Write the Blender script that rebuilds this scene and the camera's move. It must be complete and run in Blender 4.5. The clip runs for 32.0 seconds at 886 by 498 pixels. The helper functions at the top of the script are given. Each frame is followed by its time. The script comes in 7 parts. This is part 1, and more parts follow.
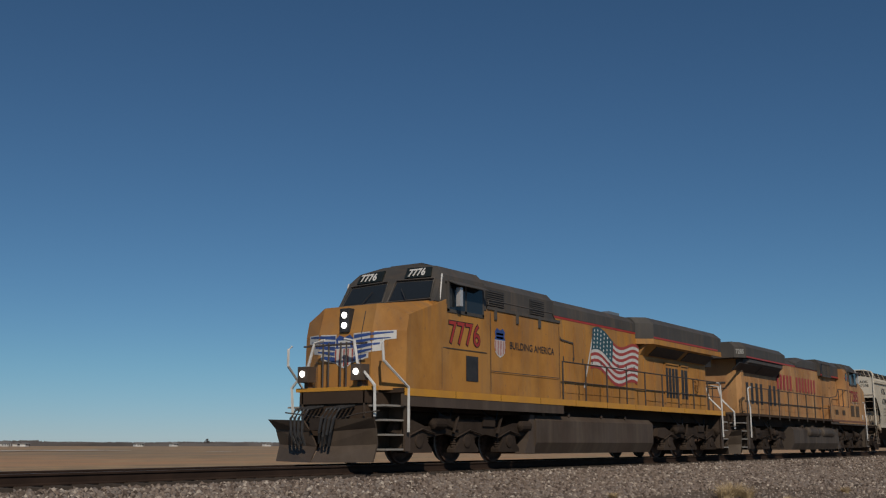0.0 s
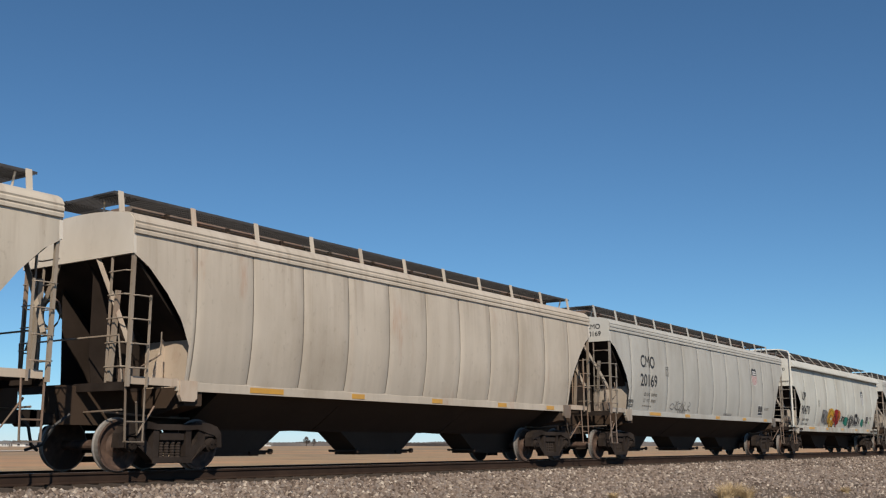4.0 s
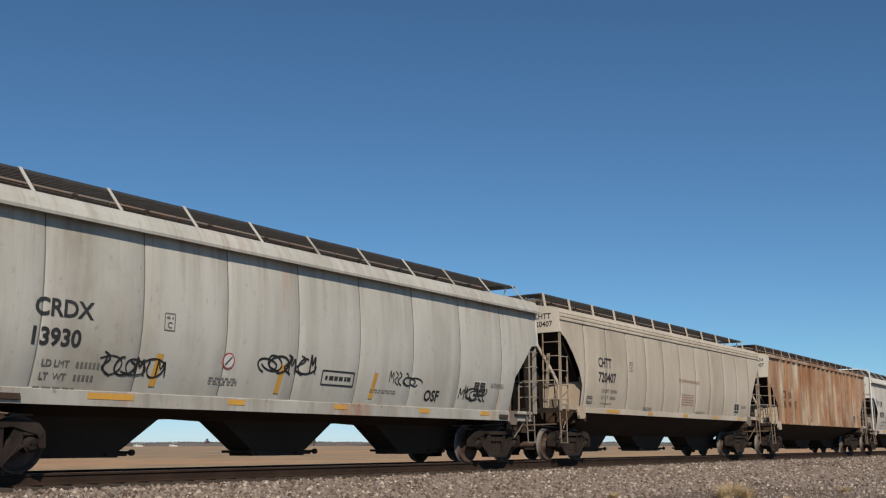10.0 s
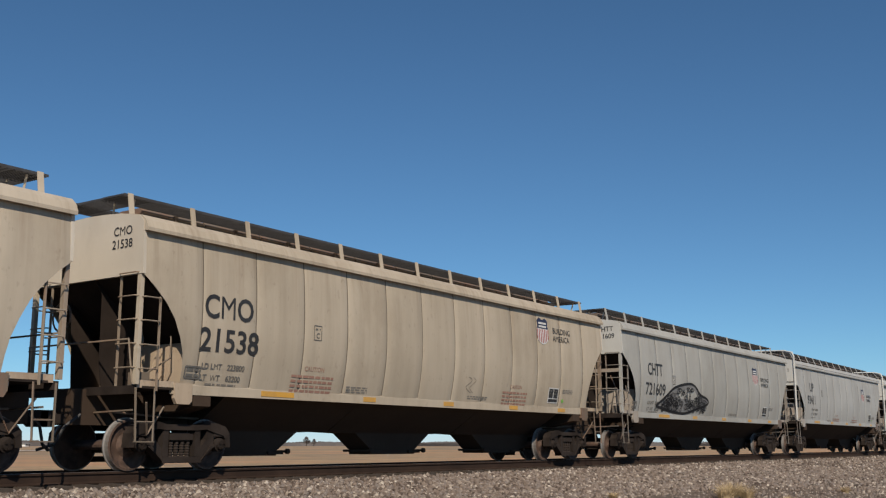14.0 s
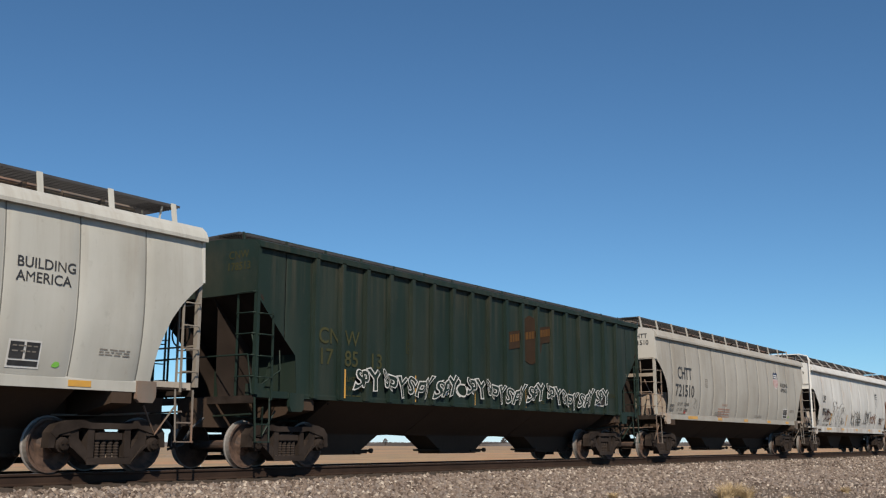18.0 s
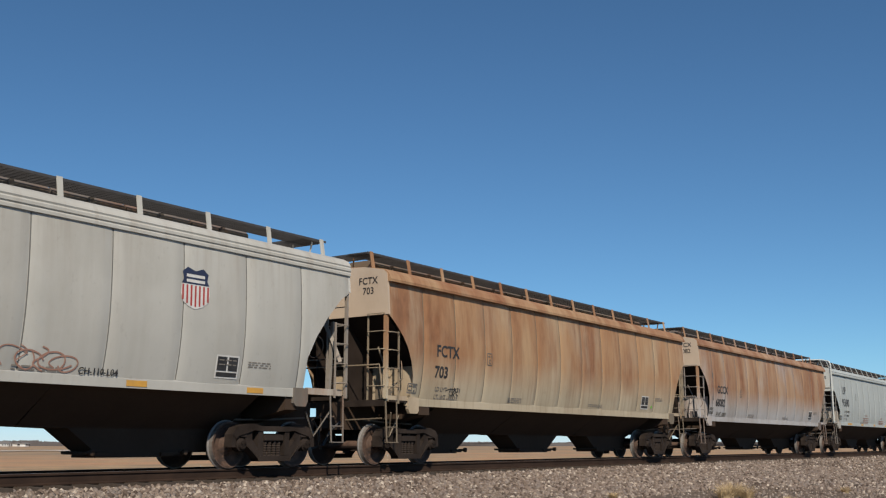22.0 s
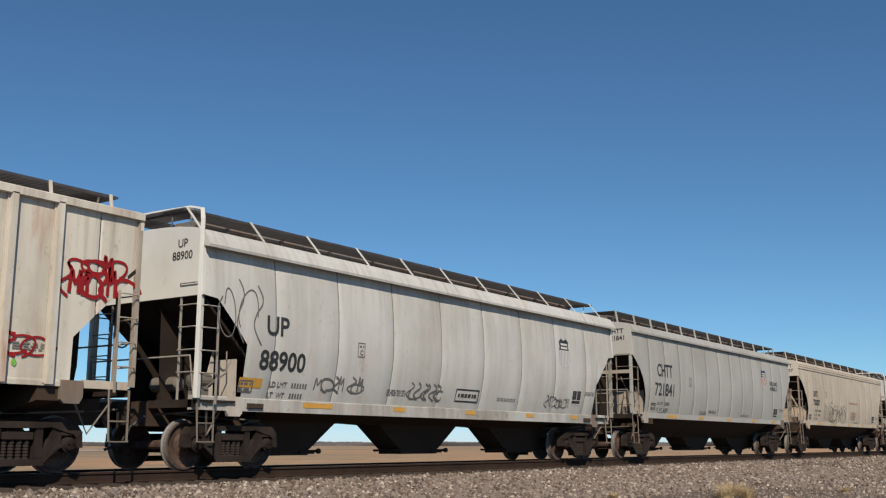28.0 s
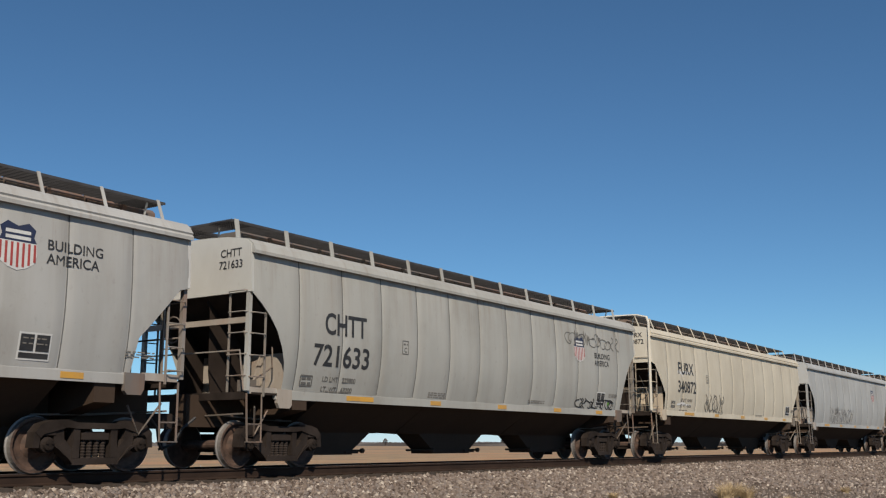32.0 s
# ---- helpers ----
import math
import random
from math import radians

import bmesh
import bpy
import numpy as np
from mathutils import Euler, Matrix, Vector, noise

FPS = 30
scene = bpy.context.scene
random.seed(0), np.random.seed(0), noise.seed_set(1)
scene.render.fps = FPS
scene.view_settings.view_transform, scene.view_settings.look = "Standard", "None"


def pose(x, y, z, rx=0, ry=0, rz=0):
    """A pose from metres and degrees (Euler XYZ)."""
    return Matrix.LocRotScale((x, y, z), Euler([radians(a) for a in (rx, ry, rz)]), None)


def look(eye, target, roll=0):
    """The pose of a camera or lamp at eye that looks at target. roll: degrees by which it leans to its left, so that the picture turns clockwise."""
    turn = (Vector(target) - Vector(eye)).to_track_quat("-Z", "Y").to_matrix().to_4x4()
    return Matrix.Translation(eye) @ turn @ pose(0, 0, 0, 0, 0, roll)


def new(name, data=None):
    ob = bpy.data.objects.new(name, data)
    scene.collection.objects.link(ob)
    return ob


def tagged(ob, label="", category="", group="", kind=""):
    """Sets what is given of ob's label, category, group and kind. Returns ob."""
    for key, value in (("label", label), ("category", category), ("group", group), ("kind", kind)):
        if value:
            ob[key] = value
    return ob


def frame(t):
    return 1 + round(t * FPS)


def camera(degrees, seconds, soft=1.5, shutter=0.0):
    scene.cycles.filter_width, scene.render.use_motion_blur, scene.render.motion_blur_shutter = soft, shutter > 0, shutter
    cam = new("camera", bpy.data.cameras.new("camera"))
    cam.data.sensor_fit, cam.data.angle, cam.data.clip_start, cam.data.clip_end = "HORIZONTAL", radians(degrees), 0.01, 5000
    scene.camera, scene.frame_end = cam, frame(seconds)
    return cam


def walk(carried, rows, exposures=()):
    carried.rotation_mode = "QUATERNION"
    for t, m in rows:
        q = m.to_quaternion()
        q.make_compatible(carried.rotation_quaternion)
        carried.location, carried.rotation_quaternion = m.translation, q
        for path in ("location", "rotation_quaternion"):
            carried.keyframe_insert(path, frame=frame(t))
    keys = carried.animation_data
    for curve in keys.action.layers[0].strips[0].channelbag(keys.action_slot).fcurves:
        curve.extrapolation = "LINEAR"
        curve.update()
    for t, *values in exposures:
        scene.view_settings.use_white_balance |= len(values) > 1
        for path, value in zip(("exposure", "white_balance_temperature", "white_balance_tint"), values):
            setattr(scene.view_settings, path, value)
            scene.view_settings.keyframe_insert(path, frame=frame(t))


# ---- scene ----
cam = camera(46.8, 32.0, soft=1.2)
EYE = pose(0.0, -15.5, 0.458, 100.79, 0.0, -55.14)
walk(cam, [(0.0, EYE), (32.0, EYE)],
     exposures=[(0.0, -0.65), (0.4, -0.25), (1.0, 0.15), (2.0, 0.28), (5.0, 0.10), (6.0, 0.08), (12.0, 0.05), (15.0, 0.05), (18.0, 0.28), (19.0, 0.33), (20.0, 0.12), (23.0, 0.18), (28.0, 0.15), (32.0, 0.10)])

# ---- light ----
SUN_EL, SUN_AZ = 38.0, 44.5      # height; turn from -X towards -Y
sun_way = Vector((-math.cos(radians(SUN_AZ)) * math.cos(radians(SUN_EL)), -math.sin(radians(SUN_AZ)) * math.cos(radians(SUN_EL)), math.sin(radians(SUN_EL))))
world = bpy.data.worlds.new("sky")
scene.world = world
world.use_nodes = True
wn = world.node_tree.nodes
sky = wn.new("ShaderNodeTexSky")
sky.sky_type, sky.sun_disc = "NISHITA", False
sky.sun_elevation = radians(SUN_EL)
sky.sun_rotation = math.atan2(sun_way.x, sun_way.y)
sky.altitude, sky.air_density, sky.dust_density, sky.ozone_density = 2000, 1.0, 0.05, 4.0
clear = wn.new("ShaderNodeMix")
clear.data_type, clear.blend_type = "RGBA", "MULTIPLY"
clear.inputs[0].default_value, clear.inputs[7].default_value = 1.0, (0.73, 0.98, 1.08, 1)
# paler haze low over the plain
way = wn.new("ShaderNodeTexCoord")
up = wn.new("ShaderNodeSeparateXYZ")
low = wn.new("ShaderNodeMapRange")
low.interpolation_type = "SMOOTHSTEP"
low.inputs[1].default_value, low.inputs[2].default_value = -0.02, 0.085
haze = wn.new("ShaderNodeMix")
haze.data_type = "RGBA"
haze.inputs[6].default_value, haze.inputs[7].default_value = (0.72, 0.86, 1.13, 1), (0.72, 0.995, 1.07, 1)
world.node_tree.links.new(way.outputs["Generated"], up.inputs[0])
world.node_tree.links.new(up.outputs[2], low.inputs[0])
world.node_tree.links.new(low.outputs[0], haze.inputs[0])
world.node_tree.links.new(haze.outputs[2], clear.inputs[7])
world.node_tree.links.new(sky.outputs[0], clear.inputs[6])
world.node_tree.links.new(clear.outputs[2], wn["Background"].inputs[0])
wn["Background"].inputs[1].default_value = 0.075
sun_lamp = new("sun", bpy.data.lights.new("sun", "SUN"))
sun_lamp.data.energy, sun_lamp.data.angle, sun_lamp.data.color = 4.00, radians(0.53), (1.0, 0.875, 0.715)
sun_lamp.matrix_world = look((0, 0, 60), Vector((0, 0, 60)) - sun_way)

# ---- materials ----
MATS = {}


def nodes_of(name):
    m = bpy.data.materials.new(name)
    m.use_nodes = True
    t = m.node_tree
    return m, t, t.nodes["Principled BSDF"]


def mixed(t, fac, a, b):
    """Mix two colours, each a tuple or a socket, by a number or a socket."""
    n = t.nodes.new("ShaderNodeMix")
    n.data_type = "RGBA"
    for sock, v in ((n.inputs[0], fac), (n.inputs[6], a), (n.inputs[7], b)):
        if isinstance(v, bpy.types.NodeSocket):
            t.links.new(v, sock)
        else:
            sock.default_value = (*v, 1) if isinstance(v, tuple) else v
    return n.outputs[2]


def noisy(t, scale, stretch=(1, 1, 1), detail=4, rough=0.55, shift=(0, 0, 0), low=0.35, high=0.65):
    """A noise mask of the object's own space, between two thresholds."""
    c = t.nodes.new("ShaderNodeTexCoord")
    mp = t.nodes.new("ShaderNodeMapping")
    mp.inputs["Scale"].default_value, mp.inputs["Location"].default_value = stretch, shift
    n = t.nodes.new("ShaderNodeTexNoise")
    n.inputs["Scale"].default_value, n.inputs["Detail"].default_value, n.inputs["Roughness"].default_value = scale, detail, rough
    r = t.nodes.new("ShaderNodeMapRange")
    r.inputs[1].default_value, r.inputs[2].default_value = low, high
    t.links.new(c.outputs["Object"], mp.inputs[0])
    t.links.new(mp.outputs[0], n.inputs[0])
    t.links.new(n.outputs[0], r.inputs[0])
    return r.outputs[0]


def times(t, a, b, op="MULTIPLY"):
    n = t.nodes.new("ShaderNodeMath")
    n.operation, n.use_clamp = op, True
    for sock, v in zip(n.inputs, (a, b)):
        if isinstance(v, bpy.types.NodeSocket):
            t.links.new(v, sock)
        else:
            sock.default_value = v
    return n.outputs[0]


def bumped(t, bsdf, height, strength, dist=0.01):
    b = t.nodes.new("ShaderNodeBump")
    b.inputs["Strength"].default_value, b.inputs["Distance"].default_value = strength, dist
    t.links.new(height, b.inputs["Height"])
    t.links.new(b.outputs[0], bsdf.inputs["Normal"])


def band(t, axis, low, high):
    """0 to 1 along one axis of the object's space."""
    c = t.nodes.new("ShaderNodeTexCoord")
    s = t.nodes.new("ShaderNodeSeparateXYZ")
    r = t.nodes.new("ShaderNodeMapRange")
    r.inputs[1].default_value, r.inputs[2].default_value = low, high
    t.links.new(c.outputs["Object"], s.inputs[0])
    t.links.new(s.outputs[axis], r.inputs[0])
    return r.outputs[0]


def plain(name, col, rough=0.6, metal=0.0, worn=None, amount=0.5, scale=3.0, grain=0.3):
    """A painted or bare surface with wear in a second colour and a fine grain."""
    if name in MATS:
        return MATS[name]
    m, t, b = nodes_of(name)
    worn = worn or tuple(c * 0.6 for c in col)
    big = times(t, noisy(t, scale), amount)
    fine = times(t, noisy(t, scale * 14, detail=2), grain)
    c = mixed(t, big, col, worn)
    c = mixed(t, fine, c, tuple(v * 0.75 for v in col))
    t.links.new(c, b.inputs["Base Color"])
    b.inputs["Roughness"].default_value, b.inputs["Metallic"].default_value = rough, metal
    b.inputs["Specular IOR Level"].default_value = 0.5 if rough < 0.7 else 0.10
    bumped(t, b, fine, 0.25, 0.004)
    MATS[name] = m
    return m


def car_paint(name, col, rust=0.0, dirt=0.35, seed=0.0, fade=None, rust_col=(0.27, 0.115, 0.05), high_rust=False, deep_rust=0.9):
    """Weathered car-side paint: fading, vertical dirt streaks and rust blooms."""
    if name in MATS:
        return MATS[name]
    m, t, b = nodes_of(name)
    sh = (seed * 7.3, seed * 3.1, seed * 1.7)
    fade = fade or tuple(min(1, v * 1.12 + 0.02) for v in col)
    c = mixed(t, times(t, noisy(t, 0.55, shift=sh), 0.8), col, fade)
    info = t.nodes.new("ShaderNodeObjectInfo")
    tint = times(t, info.outputs["Random"], 0.05)
    c = mixed(t, tint, c, tuple(v * 0.6 for v in col))
    streak = noisy(t, 1.0, (2.6, 0.5, 0.20), 6, 0.62, sh, 0.44, 0.80)
    c = mixed(t, times(t, streak, dirt * 0.8), c, (0.19, 0.15, 0.105))
    smudge = noisy(t, 0.34, (1.2, 1, 0.75), 7, 0.66, (sh[2], sh[0], sh[1]), 0.50, 0.78)
    c = mixed(t, times(t, smudge, min(1.0, dirt * 1.5)), c, tuple(v * f for v, f in zip(col, (0.52, 0.46, 0.38))))
    runs = times(t, noisy(t, 1.0, (5.5, 0.5, 0.28), 5, 0.66, (sh[0], sh[2], sh[1]), 0.50, 0.74), band(t, 2, 2.7, 4.0))
    c = mixed(t, times(t, runs, min(0.75, dirt * 1.3)), c, (0.20, 0.135, 0.085))
    spots = noisy(t, 9.0, (1, 1, 0.6), 3, 0.6, sh, 0.62, 0.72)
    c = mixed(t, times(t, spots, dirt * 0.5), c, (0.12, 0.09, 0.07))
    if high_rust:
        panel = times(t, times(t, info.outputs["Random"], 0.65), 0.05, "ADD")
        wide = times(t, noisy(t, 0.38, (1.5, 1, 0.9), 3, 0.5, sh, 0.30, 0.62), panel, "ADD")
        if high_rust == "streak":
            wide = noisy(t, 0.8, (2.6, 1, 0.45), 6, 0.66, sh, 0.36, 0.56)
        if high_rust == "upper":
            wide = times(t, wide, times(t, band(t, 2, 1.70, 2.70), 0.10, "ADD"))
        c = mixed(t, times(t, wide, 0.9), c, mixed(t, noisy(t, 0.9, (1.6, 1, 0.5), 4, 0.5, sh, 0.3, 0.7), (0.43, 0.275, 0.15) if deep_rust > 0.5 else (0.48, 0.32, 0.23), rust_col))
        deep = noisy(t, 0.55, (2.0, 1, 0.45), 6, 0.6, (sh[1], sh[2], sh[0]), 0.44, 0.64)
        if high_rust == "upper":
            deep = times(t, deep, band(t, 2, 1.9, 2.6))
        c = mixed(t, times(t, deep, deep_rust), c, mixed(t, noisy(t, 5.0, (1, 1, 0.5), 4), (0.20, 0.085, 0.040), (0.29, 0.135, 0.065)))
        fine = noisy(t, 1.0, (9.0, 0.5, 0.5), 5, 0.7, sh, 0.50, 0.85)
        c = mixed(t, times(t, fine, 0.5), c, (0.16, 0.085, 0.05))
    elif rust > 0:
        lo = 0.62 - 0.34 * rust
        blotch = noisy(t, 0.8, (1.7, 1, 0.5), 6, 0.62, sh, lo, lo + 0.16)
        if high_rust:
            blotch = times(t, blotch, band(t, 2, 1.6, 2.7))
        run = noisy(t, 1.0, (7.0, 0.5, 0.3), 5, 0.7, (sh[1], sh[0], sh[2]), 0.40, 0.75)
        mask = times(t, blotch, times(t, run, 0.45, "ADD"))
        light = mixed(t, noisy(t, 3.0, (1, 1, 0.4), shift=sh), rust_col, tuple(v * 1.7 for v in rust_col))
        c = mixed(t, times(t, mask, 0.55 + 0.4 * rust), c, light)
    t.links.new(c, b.inputs["Base Color"])
    b.inputs["Roughness"].default_value, b.inputs["Specular IOR Level"].default_value = 0.62, 0.28
    bumped(t, b, noisy(t, 1.1, (1.4, 0.6, 0.7), 2, 0.4, sh, 0.2, 0.8), 0.35, 0.03)
    MATS[name] = m
    return m


def glass(name="window_glass", col=(0.02, 0.025, 0.03)):
    if name in MATS:
        return MATS[name]
    m, t, b = nodes_of(name)
    b.inputs["Base Color"].default_value = (*col, 1)
    b.inputs["Roughness"].default_value = 0.06
    MATS[name] = m
    return m


def glow(name, col, power):
    m, t, b = nodes_of(name)
    b.inputs["Emission Color"].default_value, b.inputs["Emission Strength"].default_value = (*col, 1), power
    b.inputs["Base Color"].default_value = (*col, 1)
    MATS[name] = m
    return m


# dirty steel, with underbody shade put into its dark warm colour
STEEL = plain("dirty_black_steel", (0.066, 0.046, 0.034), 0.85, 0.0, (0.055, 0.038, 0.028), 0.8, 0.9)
TRUCK = plain("brown_dusted_casting", (0.046, 0.036, 0.031), 0.8, 0.0, (0.016, 0.012, 0.010), 0.95, 1.6)
GRATE = plain("weathered_grating", (0.078, 0.078, 0.082), 0.7, 0.1, (0.045, 0.044, 0.046), 0.6, 4)
BLACK = plain("stencil_black", (0.022, 0.022, 0.024), 0.6, 0.0, (0.07, 0.07, 0.07), 0.4, 6)
WHITE = plain("stencil_white", (0.66, 0.66, 0.64), 0.6, 0.0, (0.45, 0.44, 0.42), 0.5, 5)
REFLECT = plain("yellow_reflector", (0.62, 0.33, 0.05), 0.4, 0.0, (0.45, 0.26, 0.08), 0.7, 4)
RED = plain("stencil_red", (0.40, 0.055, 0.05), 0.6, 0.0, (0.26, 0.06, 0.05), 0.5, 5)
BLUE = plain("stencil_blue", (0.035, 0.085, 0.30), 0.6, 0.0, (0.03, 0.05, 0.14), 0.5, 5)
STRIPE_GREY = plain("faded_stripe_grey", (0.42, 0.41, 0.40), 0.6)
NAVY = plain("shield_navy", (0.020, 0.030, 0.075), 0.6, 0.0, (0.03, 0.035, 0.06), 0.5, 5)
GREEN_TAG = plain("green_tag", (0.20, 0.52, 0.08), 0.6, 0.0, None, 0.3, 5)


# ---- mesh building ----
class Shape:
    """Collects points and faces of one mesh."""

    def __init__(self):
        self.v, self.f, self.smooth = [], [], False

    def add(self, pts, faces):
        n = len(self.v)
        self.v.extend(tuple(p) for p in pts)
        self.f.extend(tuple(i + n for i in f) for f in faces)
        return self

    def box(self, x0, x1, y0, y1, z0, z1):
        p = [(x, y, z) for z in (z0, z1) for y in (y0, y1) for x in (x0, x1)]
        return self.add(p, [(0, 2, 3, 1), (4, 5, 7, 6), (0, 1, 5, 4), (2, 6, 7, 3), (0, 4, 6, 2), (1, 3, 7, 5)])

    def loft(self, rings, close=True, caps=True):
        """Joins rings of equally many points."""
        n = len(rings[0])
        pts = [p for r in rings for p in r]
        faces = []
        for i in range(len(rings) - 1):
            for j in range(n if close else n - 1):
                a, b = i * n + j, i * n + (j + 1) % n
                faces.append((a, b, b + n, a + n))
        if caps:
            faces.append(tuple(range(n - 1, -1, -1)))
            faces.append(tuple(range((len(rings) - 1) * n, len(rings) * n)))
        return self.add(pts, faces)

    def prism(self, outline, y0, y1):
        """An outline of (x, z) pushed along y."""
        return self.loft([[(x, y0, z) for x, z in outline], [(x, y1, z) for x, z in outline]])

    def extrude_x(self, outline, x0, x1):
        """An outline of (y, z) pushed along x."""
        return self.loft([[(x0, y, z) for y, z in outline], [(x1, y, z) for y, z in outline]])

    def tube(self, pts, r, n=6):
        pts = [Vector(p) for p in pts]
        rings = []
        for i, p in enumerate(pts):
            d = (pts[min(i + 1, len(pts) - 1)] - pts[max(i - 1, 0)]).normalized()
            a = d.orthogonal().normalized() if abs(d.z) > 0.9 else d.cross(Vector((0, 0, 1))).normalized()
            b = d.cross(a)
            rings.append([p + r * (math.cos(k * math.tau / n) * a + math.sin(k * math.tau / n) * b) for k in range(n)])
        return self.loft(rings)

    def lathe_y(self, cx, cz, profile, n=24):
        """Turns (y, radius) pairs round an axis along y."""
        return self.loft([[(cx + r * math.cos(k * math.tau / n), y, cz + r * math.sin(k * math.tau / n)) for k in range(n)] for y, r in profile])

    def lathe_x(self, cy, cz, profile, n=20):
        return self.loft([[(x, cy + r * math.cos(k * math.tau / n), cz + r * math.sin(k * math.tau / n)) for k in range(n)] for x, r in profile])

    def mesh(self, name):
        m = bpy.data.meshes.new(name)
        m.from_pydata(self.v, [], self.f)
        m.validate()
        bm = bmesh.new()
        bm.from_mesh(m)
        bmesh.ops.recalc_face_normals(bm, faces=bm.faces)
        bm.to_mesh(m)
        bm.free()
        if self.smooth:
            m.shade_smooth()
        return m


def place(name, mesh, mat, parent, m=None, label=""):
    """One mesh object under a thing or a part; its material sits on the object, so that meshes can be shared."""
    if not mesh.materials:
        mesh.materials.append(None)
    ob = new(name, mesh)
    ob.material_slots[0].link = "OBJECT"
    ob.material_slots[0].material = mat
    ob.parent = parent
    if m is not None:
        ob.matrix_basis = m
    if label:
        ob["label"] = label
    return ob


def part(name, shape, mat, parent, label=""):
    return place(name, shape.mesh(name), mat, parent, None, label)


def root(name, label, category, group=""):
    return tagged(new(name), label, category, group)


# ---- ground ----
def ground_z(y, x=0.0):
    """Height of the ground across the track: ballast shoulder, slope, gravel road, fields."""
    prof = [(-4000, -1.1), (-60, -1.05), (-14, -1.00), (-8.5, -0.86), (-5.0, -0.68), (-3.0, -0.50), (-1.9, -0.34), (-1.35, -0.275),
            (1.3, -0.25), (1.9, -0.275), (3.6, -0.85), (6.0, -1.05), (30, -1.1), (4200, -1.1)]
    for (y0, z0), (y1, z1) in zip(prof, prof[1:]):
        if y <= y1:
            return z0 + (z1 - z0) * (y - y0) / (y1 - y0)
    return prof[-1][1]


def ground_material():
    m, t, b = nodes_of("dry_plain")
    grass = mixed(t, noisy(t, 0.22, (1, 1, 1), 9, 0.7, low=0.36, high=0.64), (0.50, 0.345, 0.20), (0.29, 0.215, 0.145))
    red = mixed(t, noisy(t, 0.03, (0.8, 1.4, 1), 7, 0.65, low=0.47, high=0.62), grass, (0.52, 0.30, 0.17))
    sage = times(t, noisy(t, 0.016, (0.8, 1.6, 1), 8, 0.68, low=0.42, high=0.62), band(t, 1, 45, 130))
    grey = mixed(t, times(t, sage, 0.85), red, mixed(t, noisy(t, 0.4, detail=6), (0.29, 0.245, 0.175), (0.22, 0.19, 0.145)))
    gravel = mixed(t, noisy(t, 26, detail=3, low=0.3, high=0.7), (0.22, 0.175, 0.14), (0.09, 0.072, 0.06))
    # gravel also runs over unseen ground behind the camera, added to cut bounced light
    near = times(t, band(t, 1, -400, -120), band(t, 1, 5.2, 3.4))
    c = mixed(t, near, grey, gravel)
    t.links.new(c, b.inputs["Base Color"])
    b.inputs["Roughness"].default_value, b.inputs["Specular IOR Level"].default_value = 0.95, 0.1
    bumped(t, b, noisy(t, 22, detail=3), 0.6, 0.03)
    return m


def build_ground():
    xs = [-4200, -900, -300, -100, -40] + [i * 1.0 for i in range(-10, 81)] + [100, 150, 250, 400, 900, 2000, 4200]
    ys = [-4200, -600, -120, -60, -25, -14] + [-13 + i * 0.5 for i in range(0, 23)] + [-1.3, 1.3, 1.9, 2.6, 3.6, 5, 6, 10, 20, 40, 90, 200, 500, 1200, 2500, 4200]
    rng = random.Random(4)
    v = [(x, y, ground_z(y) + (rng.uniform(-0.03, 0.03) if -13 < y < -2 and -10 <= x <= 80 else 0)) for y in ys for x in xs]
    n = len(xs)
    f = [(j * n + i, j * n + i + 1, (j + 1) * n + i + 1, (j + 1) * n + i) for j in range(len(ys) - 1) for i in range(n - 1)]
    g = Shape().add(v, f)
    ob = part("ground", g, ground_material(), None)
    tagged(ob, "dry tan prairie with a gravelled railway verge", "ground", kind="structure")


build_ground()


# ---- track ----
def build_track():
    prof = [(-0.075, -0.185), (0.075, -0.185), (0.075, -0.172), (0.012, -0.150), (0.012, -0.045), (0.036, -0.035), (0.036, -0.006), (0.028, 0.0),
            (-0.028, 0.0), (-0.036, -0.006), (-0.036, -0.035), (-0.012, -0.045), (-0.012, -0.150), (-0.075, -0.172)]
    rail_mat = plain("rusty_rail", (0.050, 0.032, 0.024), 0.85, 0.0, (0.030, 0.020, 0.016), 0.8, 2)
    head_mat = plain("bright_rail_head", (0.24, 0.20, 0.18), 0.55, 0.5)
    track = root("railway_track", "single railway track of rusty rails on dark timber sleepers", "track")
    track["kind"] = "structure"
    for side in (-1, 1):
        r = Shape().extrude_x([(y + side * 0.754, z) for y, z in prof], -60, 700)
        rail = part("rail", r, rail_mat, track)
        h = Shape().box(-60, 700, side * 0.754 - 0.026, side * 0.754 + 0.026, 0.0, 0.003)
        part("running_surface", h, head_mat, rail, "bright worn rail top")
    tie = Shape().box(-0.11, 0.11, -1.29, 1.29, -0.40, -0.187).mesh("sleeper")
    clip = Shape().box(-0.10, 0.10, -0.90, -0.83, -0.187, -0.168).box(-0.10, 0.10, -0.68, -0.60, -0.187, -0.168).mesh("tie_plate")
    tie_mat = plain("creosoted_timber", (0.060, 0.048, 0.040), 0.9, 0, (0.11, 0.09, 0.075), 0.7, 4)
    for i in range(150):
        s = place("sleeper", tie, tie_mat, track, pose(-6 + i * 0.52, 0, 0))
        if i < 90:
            place("tie_plate", clip, rail_mat, s)


build_track()


# ---- wheels and trucks ----
SPEED = 22.5
R_CAR, R_LOCO = 0.445, 0.533


